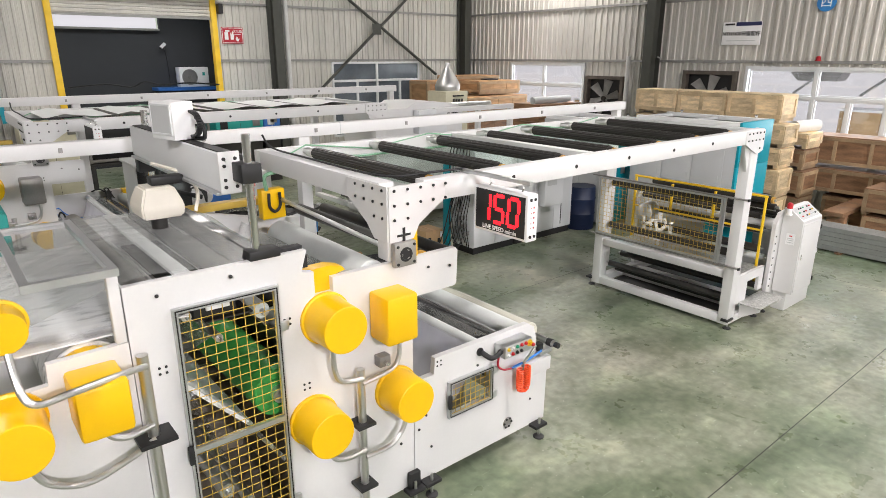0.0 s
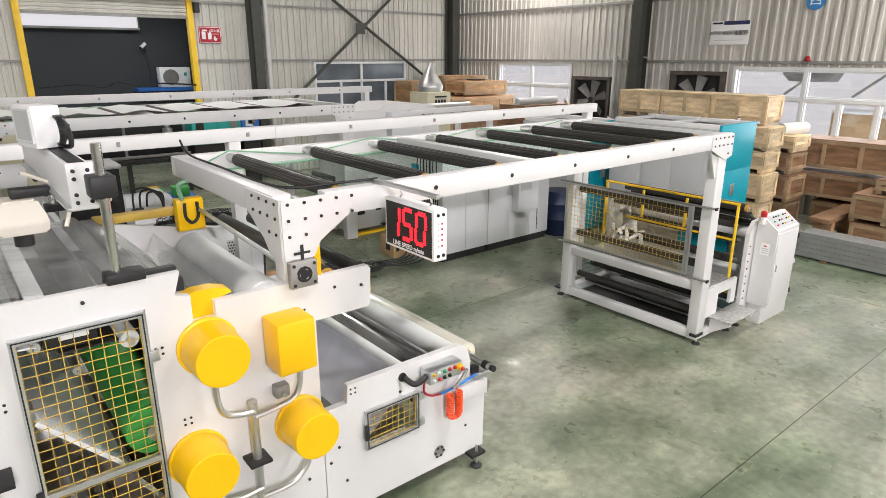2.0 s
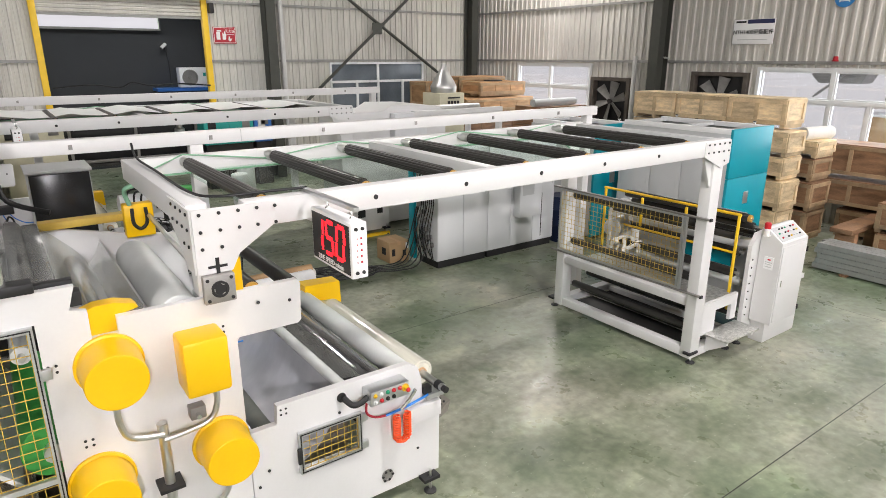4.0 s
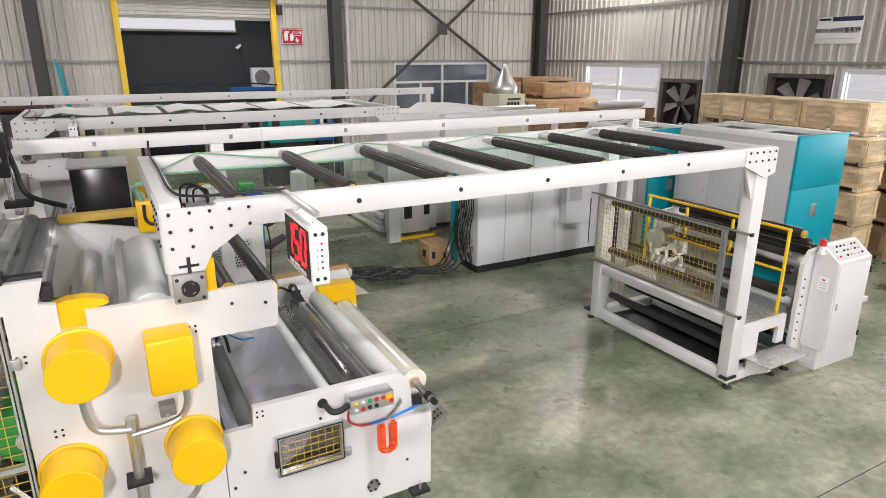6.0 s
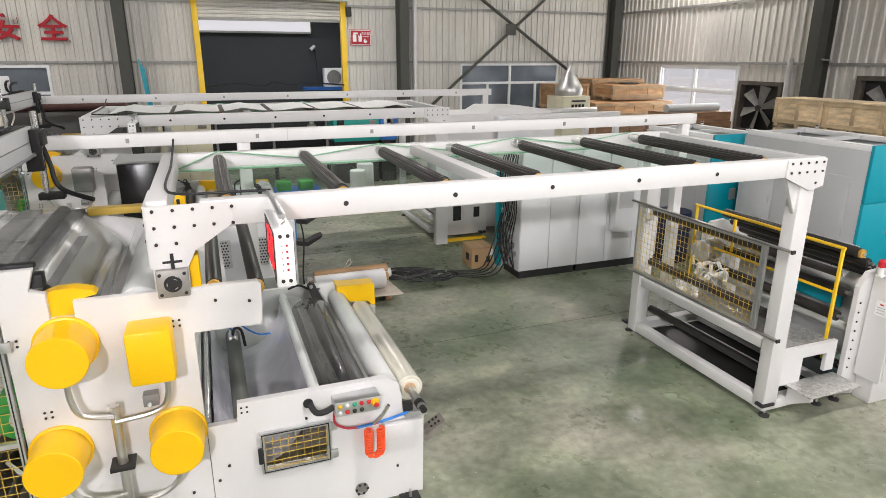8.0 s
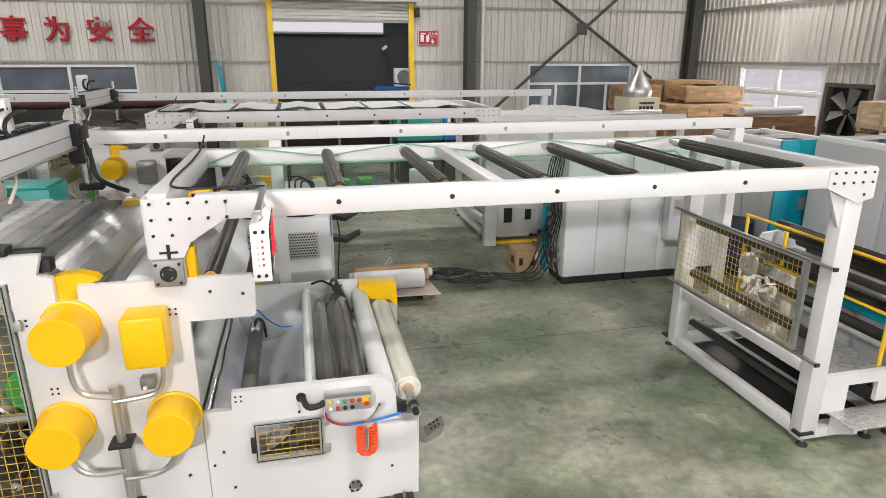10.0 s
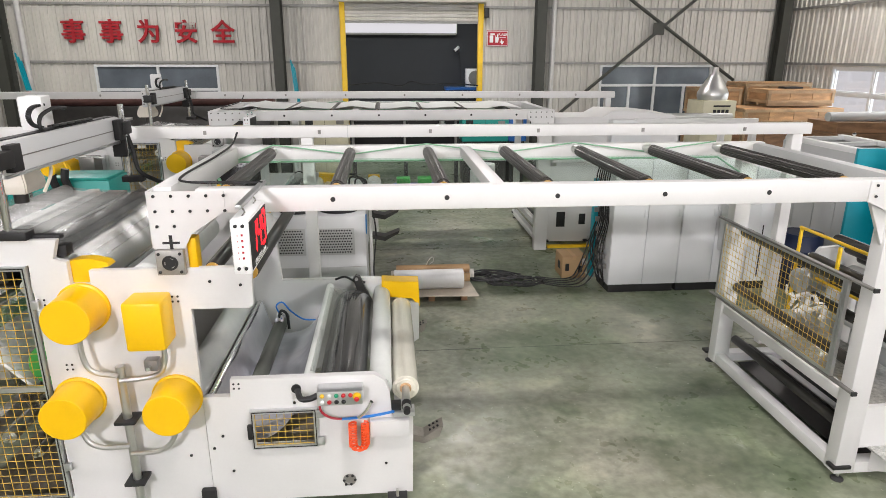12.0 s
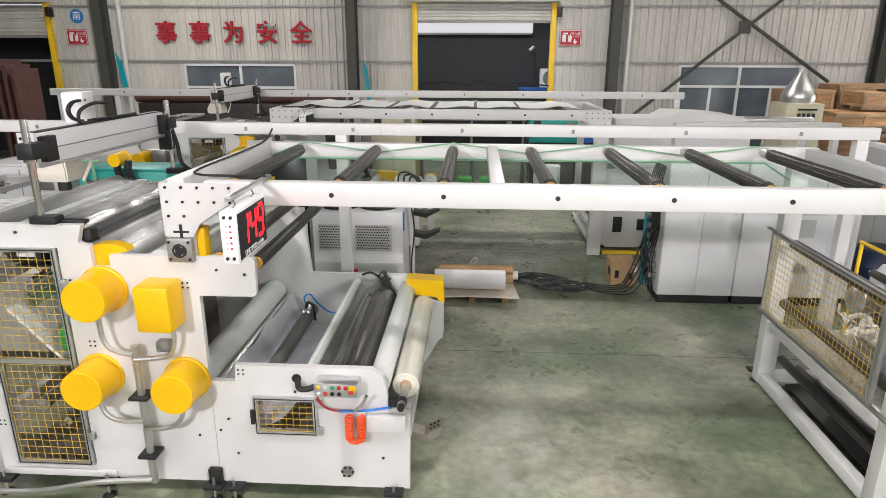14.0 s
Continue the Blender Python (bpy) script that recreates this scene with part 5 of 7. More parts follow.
SEG = {"a": (0, 0.5, 1, 0), "b": (0.5, 0.25, 0, 1), "c": (0.5, -0.25, 0, 1), "d": (0, -0.5, 1, 0), "e": (-0.5, -0.25, 0, 1), "f": (-0.5, 0.25, 0, 1), "g": (0, 0, 1, 0)}
DIGIT = {"1": "bc", "4": "bcfg", "9": "abcdfg", "5": "acdfg", "0": "abcdef"}


def speed_display(lit=True):
    """Double-sided red number display hung from a bar under the beam."""
    x, y0, y1, z0, z1 = 2.98, 2.69, 3.2, 2.16, 2.48
    d = thing("speed_display", (x, 2.95, z0), "white double-sided display with glowing red numbers" if lit else "white double-sided number display, switched off", "display")
    part("case", bx(x - 0.05, x + 0.05, y0, y1, z0, z1, 0.008), SIGNWHITE, d)
    part("hanging_bar", bx(x - 0.018, x + 0.018, y0 + 0.02, YF + 0.15, 2.535, 2.56, 0.003), ALU, d, "steel hanging bar")
    for y in (y0 + 0.1, y1 - 0.1):
        part("hook", tube([(x, y, 2.48), (x + 0.015, y, 2.5), (x, y, 2.535)], 0.006, 6), CHROME, d)
    for s in (-1, 1):
        xf = x + s * 0.052
        part("front_panel", bx(xf - 0.002, xf + 0.002, y0 + 0.02, y1 - 0.02, z0 + 0.02, z1 - 0.02), BLACK, d, "black display panel")
        for k, ch in enumerate(("150" if s < 0 else "149") if lit else ""):
            off = (k - 1) * 0.135 * s
            for seg in DIGIT[ch]:
                u, v, hw, vw = SEG[seg]
                cyv, cz = 2.95 + off + s * u * 0.09 + s * 0.012 * (v * 2), 2.34 + v * 0.19
                hy, hz = (0.036, 0.0125) if hw else (0.0125, 0.043)
                part("digit_segment", bx(xf - 0.004, xf + 0.004, cyv - hy, cyv + hy, cz - hz, cz + hz), LEDRED, d, "glowing red number segment")
        rot = Matrix.Rotation(radians(90 * s), 4, "Z") @ Matrix.Rotation(radians(90), 4, "X")
        lettering("LINE SPEED m/min", 0.042, Matrix.Translation((xf + s * 0.003, 2.945, 2.2)) @ rot, SIGNWHITE, "lettering", d, 0.001, 0.0006)
    for z in (z0 + 0.035, z1 - 0.035):
        for dx in (-0.02, 0.02):
            share("bolt", BOLT, d, (x + dx, y0, z))
    for k in range(5):
        part("print_mark", bx(x + 0.006, x + 0.017, y0 - 0.002, y0 + 0.002, 2.25 + 0.034 * k, 2.262 + 0.034 * k), SIGNRED, d)
        part("print_mark", bx(x - 0.016, x - 0.012, y0 - 0.002, y0 + 0.002, 2.25 + 0.034 * k, 2.258 + 0.034 * k), SIGNRED, d)
    return d


def long_beam(name, x0, x1, y, z0, z1, posts, label):
    b = thing(name, (x0, y, 0), label, "beam")
    part("beam", bx(x0, x1, y - 0.06, y + 0.06, z0, z1, 0.006), WHITE, b)
    for x in posts:
        part("post", bx(x - 0.06, x + 0.06, y - 0.055, y + 0.055, 0, z0, 0.006), WHITE, b)
    joint = x0 + 0.35 * (x1 - x0) if x0 > -5 else 3.4
    part("joint", bx(joint, joint + 0.006, y - 0.062, y + 0.062, z0 - 0.002, z1 + 0.002), GREY, b)
    n = round((x1 - x0) / 1.15)
    for k in range(n):
        part("clip", bx(x0 + 0.4 + k * 1.15, x0 + 0.43 + k * 1.15, y - 0.07, y - 0.06, (z0 + z1) / 2 - 0.02, (z0 + z1) / 2 + 0.02), PLATE_GREY, b)
    return b


OFFSET = Vector((-1.28, 6.3, 0))
tower = winder_tower()
near_frame = overhead_frame(2.27, 7.67, "white overhead frame with seven dark idler rollers")
gauge = thickness_gauge()
display = speed_display()
far_frame = overhead_frame(2.27, 7.87, "white overhead frame with film draped over its rollers", True)
far_frame.location += OFFSET
for ob in (tower, gauge):
    twin = copy_thing(ob, Matrix.Translation(ob.location + OFFSET))
    for piece in twin.children if ob is tower else ():
        if piece.name.startswith("junction_cover"):
            piece.data = piece.data.copy()
            piece.data.materials[0] = PLATE_GREY
            tagged(piece, "dark grey square motor plate")
far_display = speed_display(False)
far_display.location += OFFSET
long_beam("cable_beam", -6.5, 8.5, 5.9, 2.55, 2.67, (-6.3, -2.2, 2.98, 8.35), "long white steel beam on posts behind the frame")
long_beam("cable_beam", -4.3, 8.43, 11.95, 2.58, 2.71, (-4.1, -2.9, 2.0, 8.3), "long white steel beam on posts behind the frame")


# ---- unwind stand at the end of the line ----
TREAD = mesh_of(bx(-0.013, 0.013, -0.0035, 0.0035, -0.001, 0.0025), "tread_bar", CHECKER)


def share_at(name, me, parent, m):
    ob = new(name, me)
    ob.parent = parent
    ob.matrix_local = Matrix.Translation(-ORIGIN[parent]) @ m
    return ob


def unwind_stand():
    u = thing("unwind_stand", (8.2, 4.4, 0), "white unwind stand with black rollers, platform and yellow handrail", "machine")
    xl, yb = 7.43, 5.46
    for y in (YF + 0.005, yb - 0.14):
        part("leg", bx(xl, xl + 0.17, y, y + 0.13, 0.06, 2.36, 0.006), WHITE, u)
    for y in (YF + 0.005, yb - 0.13):
        part("base_rail", bx(xl + 0.17, 9.5, y, y + 0.12, 0.06, 0.16, 0.006), WHITE, u)
    part("base_beam", bx(xl + 0.01, xl + 0.11, YF + 0.135, yb - 0.14, 0.06, 0.17, 0.006), WHITE, u)
    part("shelf_beam", bx(xl + 0.03, xl + 0.13, YF + 0.135, yb - 0.14, 0.66, 0.76, 0.006), WHITE, u)
    # dark sheet laid over the floor for the shade beneath the stand
    part("floor_pan", bx(xl + 0.3, 9.0, YF + 0.13, yb - 0.13, 0.035, 0.045), DARKMETAL, u, "dark sheet standing in for the shaded floor")
    for x in (8.05, 8.42):
        part("cross_rail", bx(x, x + 0.08, YF + 0.13, yb - 0.13, 0.06, 0.13, 0.004), WHITE, u)
    pl = part("platform", bx(xl + 0.17, 8.28, YF + 0.08, yb - 0.1, 0.64, 0.67, 0.004), CHECKER, u, "checker-plate platform")
    part("platform_side", prism([(xl + 0.17, 0.68), (8.3, 0.68), (8.3, 0.36), (8.18, 0.36), (8.18, 0.56), (7.86, 0.56), (7.86, 0.3), (xl + 0.17, 0.3)], "y", YF + 0.01, YF + 0.05), WHITE, u)
    st = part("step", bx(7.68, 8.35, 3.05, 3.36, 0.29, 0.31, 0.006), CHECKER, u, "checker-plate step")
    part("step_bracket", prism([(3.3, 0.1), (3.33, 0.1), (3.33, 0.28), (3.08, 0.28), (3.08, 0.24)], "x", 7.72, 7.76), WHITE, st)
    for k in range(22):
        for j in range(10):
            if (k + j) % 2 == 0:
                q = Matrix.Translation((7.7 + 0.0295 * k, 3.068 + 0.0305 * j, 0.3105)) @ Matrix.Rotation(radians(45 if k % 2 else -45), 4, "Z")
                share_at("tread_bar", TREAD, st, q)
    part("step_bracket", prism([(3.3, 0.1), (3.33, 0.1), (3.33, 0.28), (3.08, 0.28), (3.08, 0.24)], "x", 8.24, 8.28), WHITE, st)
    # guard screen towards the aisle
    g = part("guard_screen", frame_ring(3.53, 5.4, 0.86, 1.7, 0.028, "x", xl - 0.05, xl - 0.02), ALU, u, "aluminium framed wire guard screen")
    for z in (1.705, 0.845):
        part("guide_bar", bx(xl - 0.055, xl - 0.015, 3.27, 5.52, z - 0.009, z + 0.009, 0.003), PLATE_GREY, g)
        part("end_cap", bx(xl - 0.057, xl - 0.013, 3.255, 3.27, z - 0.016, z + 0.016), BLACK, g)
    part("upright", bx(xl - 0.049, xl - 0.021, 3.566, 3.59, 0.889, 1.671), ALU, g)
    part("wire_mesh", grid_mesh(3.59, 5.37, 0.89, 1.67, 0.06, "x", xl - 0.035, 0.0016), MESH_YELLOW, g, "yellow wire mesh")
    # handrail
    h = part("handrail", bmesh.new(), RAIL_YELLOW, u, "yellow tubular handrail")
    for y in (3.42, 5.36):
        part("post", bx(8.225, 8.255, y - 0.015, y + 0.015, 0.45, 1.6, 0.006), RAIL_YELLOW, h)
    for y in (4.1, 4.75):
        part("post", bx(8.225, 8.255, y - 0.014, y + 0.014, 1.19, 1.57, 0.003), RAIL_YELLOW, h)
    part("top_rail", cy((8.24, 3.4, 1.61), (8.24, 5.38, 1.61), 0.017, 12), RAIL_YELLOW, h)
    part("mid_rail", bx(8.228, 8.252, 3.436, 5.344, 1.145, 1.17, 0.005), RAIL_YELLOW, h)
    # rollers
    for x, z, r, m in ((7.55, 1.6, 0.05, CARBON), (7.55, 0.98, 0.05, CARBON), (7.62, 0.36, 0.045, CARBON), (7.8, 0.25, 0.045, CARBON), (8.6, 1.5, 0.05, CARBON), (8.75, 1.38, 0.045, CARBON), (8.5, 1.1, 0.05, CARBON), (8.45, 0.85, 0.055, CARBON), (8.65, 0.68, 0.05, PALEROLL), (8.5, 0.45, 0.05, GREYROLL), (8.85, 1.12, 0.08, FOAM), (7.9, 0.46, 0.045, CARBON), (8.35, 1.32, 0.04, CARBON), (8.92, 1.27, 0.05, CARBON), (9.08, 1.17, 0.05, CARBON), (8.6, 0.28, 0.05, CARBON)):
        roller(u, x, z, r, YF + 0.17, yb - 0.18, m, "idler_roller", collar=x < 7.9 or z > 1.45)
    part("back_panel", bx(9.0, 9.03, YF + 0.15, yb - 0.15, 0.2, 1.0), GREY, u)
    part("teal_panel", bx(8.92, 8.95, YF + 0.5, yb - 0.9, 0.75, 0.92), TEAL, u)
    part("roll_band", prism([(8.6, 1.56), (8.85, 1.3), (8.853, 1.303), (8.603, 1.563)], "y", YF + 0.2, yb - 0.2), FOAM, u, "white film band")
    for y in (YF - 0.0, yb - 0.06):
        part("side_plate", prism([(8.44, 0.16), (9.4, 0.16), (9.4, 1.1), (9.2, 1.2), (8.75, 1.38), (8.54, 1.36), (8.44, 1.22)], "y", y, y + 0.05), WHITE, u)
    for k in range(8):
        share("bolt", BOLT, u, (8.49, YF - 0.001, 0.35 + 0.1 * k))
    m = part("motor", lathe((8.1, 5.1, 1.1), (1, 0.2, 0), [(0, 0.1), (0.02, 0.13), (0.3, 0.13), (0.32, 0.09), (0.4, 0.05)], 20), ALU, u, "grey geared motor")
    part("cable_wrap", tube([(8.0, 5.0, 0.95), (8.1, 4.9, 1.02), (8.05, 4.8, 0.9), (8.15, 4.7, 0.96), (8.05, 4.6, 0.88)], 0.024, 8), PAPER, u, "crumpled white wrapping")
    for k in range(14):
        q = Matrix.Translation((7.97 + 0.08 * math.sin(k * 2.1), 4.55 + 0.037 * k, 0.98 + 0.09 * math.cos(k * 1.7))) @ Euler((k, k * 1.3, k * 0.7)).to_matrix().to_4x4()
        part("wrap_fold", bx(-0.045, 0.045, -0.022, 0.022, -0.003, 0.003, 0.001, m=q), PAPER, u, "crumpled white wrapping")
    part("green_tape", bx(xl + 0.16, xl + 0.178, YF + 0.02, YF + 0.05, 1.7, 1.98), GREENBELT, u)
    for x, y in ((xl + 0.05, YF), (8.15, YF - 0.02), (8.4, YF - 0.02), (xl + 0.05, yb), (9.3, yb)):
        foot(u, x, y + 0.08, 0.16)
    return u


unwind_stand()


def console():
    c = thing("control_console", (8.9, 3.2, 0), "white control console with sloping button panel and red beacon", "control console")
    x0, x1, ya, yc = 8.6, 9.2, 3.06, 3.318
    part("body", prism([(ya, 0.27), (yc, 0.27), (yc, 1.43), (yc - 0.05, 1.44), (ya, 1.28)], "x", x0, x1), WHITE, c)
    part("plinth", bx(x0 + 0.05, x1 + 0.2, ya + 0.08, yc, 0.0, 0.269, 0.004), WHITE, c)
    part("door", bx(x0 + 0.02, x1 - 0.02, ya - 0.012, ya - 0.001, 0.3, 1.24, 0.004), WHITE, c)
    slope = math.atan2(0.16, yc - 0.05 - ya)
    tilt = Matrix.Translation(((x0 + x1) / 2, (ya + yc - 0.05) / 2, 1.36)) @ Matrix.Rotation(slope, 4, "X")
    part("panel", bx(-0.26, 0.26, -0.1, 0.1, -0.002, 0.004, m=tilt), GREY, c)
    for i in range(7):
        for j in range(3):
            k = "wkkgwkrwkyw"[(i + 3 * j) % 11]
            bm = lathe((0, 0, 0), (0, 0, 1), [(0, 0.011), (0.01, 0.011), (0.016, 0.008)], 10)
            bm.transform(tilt @ Matrix.Translation((-0.2 + 0.065 * i, 0.065 - 0.06 * j, 0.003)))
            part("button", bm, BTN[k], c)
    b = part("beacon", cy((x0 - 0.04, 3.24, 1.36), (x0 - 0.04, 3.24, 1.44), 0.03, 14), SIGNWHITE, c)
    part("bracket", bx(x0 - 0.07, x0 - 0.001, 3.21, 3.27, 1.345, 1.36), SIGNWHITE, b)
    part("beacon_lens", lathe((x0 - 0.04, 3.24, 1.44), (0, 0, 1), [(0, 0.036), (0.06, 0.036), (0.075, 0.02)], 16), RED, b, "red beacon lens")
    lp = part("label_plate", bx(x0 - 0.008, x0 - 0.001, 3.13, 3.24, 0.95, 1.1), SIGNWHITE, c, "small printed plate")
    part("red_mark", bx(x0 - 0.011, x0 - 0.0075, 3.165, 3.2, 1.06, 1.075), RED, lp)
    for z in (0.975, 1.005, 1.03):
        part("print_mark", bx(x0 - 0.011, x0 - 0.0075, 3.145, 3.225, z, z + 0.009), GREY, lp)
    part("lock", bx(x0 + 0.06, x0 + 0.08, ya - 0.02, ya - 0.011, 0.75, 0.83, 0.003), CHROME, c)
    for z in (0.35, 1.1):
        part("hinge", bx(x1 - 0.01, x1 + 0.012, ya - 0.02, ya + 0.01, z, z + 0.06), BLACK, c)
    part("end_bracket", bx(x1 + 0.001, x1 + 0.2, ya + 0.05, yc, 0.7, 0.76, 0.004), WHITE, c)


console()


# ---- cabinets, crates and loose things ----
def electric_cabinet(x0, x1, y0, y1, h, doors, label):
    c = thing("electric_cabinet", ((x0 + x1) / 2, y0, 0), label, "cabinet", "electric cabinets")
    part("plinth", bx(x0 + 0.02, x1 - 0.02, y0 + 0.03, y1, 0, 0.12), BLACK, c, "black plinth")
    part("body", bx(x0, x1, y0 + 0.02, y1, 0.12, h, 0.006), CABINET, c)
    w = (x1 - x0) / doors
    for k in range(doors):
        d = part("door", bx(x0 + w * k + 0.004, x0 + w * (k + 1) - 0.004, y0, y0 + 0.019, 0.14, h - 0.02, 0.004), CABINET, c)
        part("lock", bx(x0 + w * (k + 1) - 0.06, x0 + w * (k + 1) - 0.035, y0 - 0.008, y0, 1.15, 1.27, 0.003), CABINET, d)
    return c


electric_cabinet(7.02, 8.05, 7.68, 8.25, 2.04, 2, "pale grey electric cabinet on a black plinth")
c2 = electric_cabinet(8.06, 9.62, 7.68, 8.25, 2.04, 3, "pale grey electric cabinet on a black plinth with a control box")
part("control_box", bx(8.62, 9.14, 7.5, 7.677, 0.66, 1.36, 0.02), CABINET, c2)
part("panel_gap", bx(9.3, 9.315, 7.672, 7.679, 0.2, 1.0), BLACK, c2)
part("screen", bx(8.68, 8.94, 7.494, 7.5, 1.05, 1.3), GREY, c2)
cb = thing("cable_bundle", (6.98, 8.0, 0), "tangled black cables on the side of a cabinet", "cables")
for k in range(9):
    y = 7.75 + 0.055 * k
    part("cable", tube([(6.98, y, 0.1 + 0.05 * (k % 3)), (6.93 - 0.02 * (k % 4), y + 0.03, 0.6), (6.97, y - 0.02, 1.1), (6.92, y + 0.04 * (k % 3 - 1), 1.6), (6.98, y, 1.95)], 0.009, 6, 4), BLACK, cb)
for k in range(7):
    part("connector", bx(6.9, 7.01, 7.78 + 0.06 * k, 7.82 + 0.06 * k, 0.35 + 0.13 * k, 0.42 + 0.13 * k, 0.006), PLATE_GREY, cb)
part("side_panel", bx(6.94, 7.0, 8.27, 8.42, 0.05, 1.6, 0.005), TEAL, cb, "teal side panel")


def press_cabinet(x0, x1, y0, y1, h, label):
    c = thing("dryer_cabinet", ((x0 + x1) / 2, y0, 0), label, "cabinet")
    part("side", bx(x0, x0 + 0.04, y0 + 0.05, y1, 0.05, h - 0.08, 0.004), GREY, c, "grey side panel")
    part("far_side", bx(x1 - 0.04, x1, y0 + 0.05, y1, 0.05, h - 0.08, 0.004), GREY, c, "grey side panel")
    part("end_panel", bx(x0 - 0.005, x1 + 0.005, y0, y0 + 0.049, 1.5, h, 0.006), TEAL, c, "glossy teal end panel")
    part("end_panel", bx(x0 - 0.005, x1 + 0.005, y0, y0 + 0.049, 0.05, 1.494, 0.006), TEAL, c, "glossy teal end panel")
    part("back_panel", bx(x0, x1, y1, y1 + 0.04, 0.05, h - 0.08, 0.006), GREY, c, "grey back panel")
    for x in (x0 + 0.06, x1 - 0.06):
        part("top_rail", bx(x - 0.06, x + 0.06, y0 + 0.05, y1, h - 0.08, h - 0.005, 0.004), SIGNWHITE, c)
    for y in (y0 + 0.15, (y0 + y1) / 2, y1 - 0.1):
        part("top_bar", bx(x0 + 0.12, x1 - 0.12, y - 0.05, y + 0.05, h - 0.07, h - 0.02), GREY, c)
    part("inner_floor", bx(x0 + 0.04, x1 - 0.04, y0 + 0.05, y1, h - 0.35, h - 0.33), DARKMETAL, c)
    n = 3
    for k in range(n):
        ya, yb = y0 + 0.25 + k * (y1 - y0 - 0.3) / n, y0 + 0.23 + (k + 1) * (y1 - y0 - 0.3) / n
        d = part("panel", bx(x0 - 0.012, x0 - 0.001, ya, yb, 0.2, h - 0.45, 0.003), GREY, c)
        part("lock", bx(x0 - 0.02, x0 - 0.012, ya + 0.06, ya + 0.085, 1.2, 1.32), GREY, d)
    part("handle", bx((x0 + x1) / 2 - 0.08, (x0 + x1) / 2 + 0.06, y0 - 0.012, y0, 1.05, 1.25, 0.01), ALU, c, "recessed steel handle")
    for y in (y0 + 0.3, y1 - 0.3):
        part("lifting_eye", lathe((x1 - 0.06, y, h - 0.005), (0, 0, 1), [(0, 0.02), (0.02, 0.02), (0.04, 0.035), (0.06, 0.02)], 10), CHROME, c)


press_cabinet(10.68, 11.85, 5.0, 7.08, 2.27, "large grey cabinet with a glossy teal end panel")
press_cabinet(10.37, 11.4, 7.42, 9.1, 2.15, "grey cabinet with teal end panels beside crates")
part("blue_drum", lathe((10.0, 7.75, 0), (0, 0, 1), [(0, 0.28), (0.02, 0.29), (0.3, 0.29), (0.32, 0.3), (0.34, 0.29), (0.6, 0.29), (0.62, 0.3), (0.64, 0.29), (0.86, 0.28)], 24), NAVY, None, "dark blue steel drum on the floor", "drum")


def crate(x0, x1, y0, y1, z0, z1, material, label):
    """Plywood case: sheet sides and lid, framed and divided by proud battens, on runners."""
    c = thing("wooden_crate", ((x0 + x1) / 2, (y0 + y1) / 2, z0), label, "crate", "wooden crates")
    strip = BATTEN if material is WOOD else OLDBATTEN
    # core painted near black, so gaps between the boards look shaded
    part("box", bx(x0 + 0.03, x1 - 0.03, y0 + 0.03, y1 - 0.03, z0 + 0.07, z1 - 0.03), SHADEWOOD, c)
    n = max(1, round((y1 - y0) / 0.62))
    for k in range(n):
        a, b = y0 + (y1 - y0) * k / n, y0 + (y1 - y0) * (k + 1) / n
        part("board", bx(x0 + 0.008, x0 + 0.025, a + 0.004, b - 0.004, z0 + 0.07, z1 - 0.024), material, c)
        part("lid_board", bx(x0 - 0.01, x1 + 0.01, a + 0.003, b - 0.003, z1 - 0.02, z1), material, c)
        if k:
            part("batten", bx(x0 - 0.016, x0 + 0.006, a - 0.035, a + 0.035, z0 + 0.145, z1 - 0.095), strip, c)
    m = max(1, round((x1 - x0) / 0.62))
    for k in range(m):
        a, b = x0 + (x1 - x0) * k / m, x0 + (x1 - x0) * (k + 1) / m
        part("board", bx(a + 0.012, b - 0.004, y0 + 0.008, y0 + 0.025, z0 + 0.07, z1 - 0.024), material, c)
    for z in (z0 + 0.07, z1 - 0.092):
        part("batten", bx(x0 - 0.018, x0 + 0.006, y0, y1, z, z + 0.068), strip, c)
        part("batten", bx(x0 + 0.007, x1, y0 - 0.018, y0 + 0.006, z, z + 0.068), strip, c)
    for u in (x0 + 0.008, x1 - 0.08):
        part("batten", bx(u, u + 0.07, y0 - 0.016, y0 + 0.004, z0 + 0.14, z1 - 0.095), strip, c)
    for u in (y0 + 0.001, y1 - 0.072):
        part("batten", bx(x0 - 0.016, x0 + 0.004, u, u + 0.07, z0 + 0.14, z1 - 0.095), strip, c)
    for u in (y0 + 0.01, (y0 + y1) / 2 - 0.04, y1 - 0.09):
        part("runner", bx(x0 + 0.02, x1 - 0.02, u, u + 0.08, z0, z0 + 0.07), strip, c)
    return c


PINE, OLD = "pale new pine plywood crate, stacked", "weathered brown plywood crate, stacked"
for y0, y1 in ((7.49, 8.5), (6.38, 7.46), (5.28, 6.35)):
    crate(12.75, 13.42, y0, y1, 2.12, 2.64, WOOD, PINE)
for y0, y1 in ((7.46, 8.5), (6.4, 7.43)):
    crate(12.74, 13.4, y0 + 0.03, y1 - 0.05, 1.52, 2.1, WOOD, PINE)
    crate(12.7, 13.42, y0 + 0.05, y1 - 0.02, 0.78, 1.5, WOOD, PINE)
    crate(12.75, 13.4, y0, y1 - 0.06, 0.0, 0.76, WOODOLD, OLD)
for z0, z1, dx in ((0.0, 0.7, 0.03), (0.72, 1.24, -0.02), (1.26, 1.66, 0.04), (1.68, 2.1, 0.0)):
    crate(12.5 + dx, 13.12 + dx, 5.06 + dx, 6.33, z0, z1, WOOD, PINE)
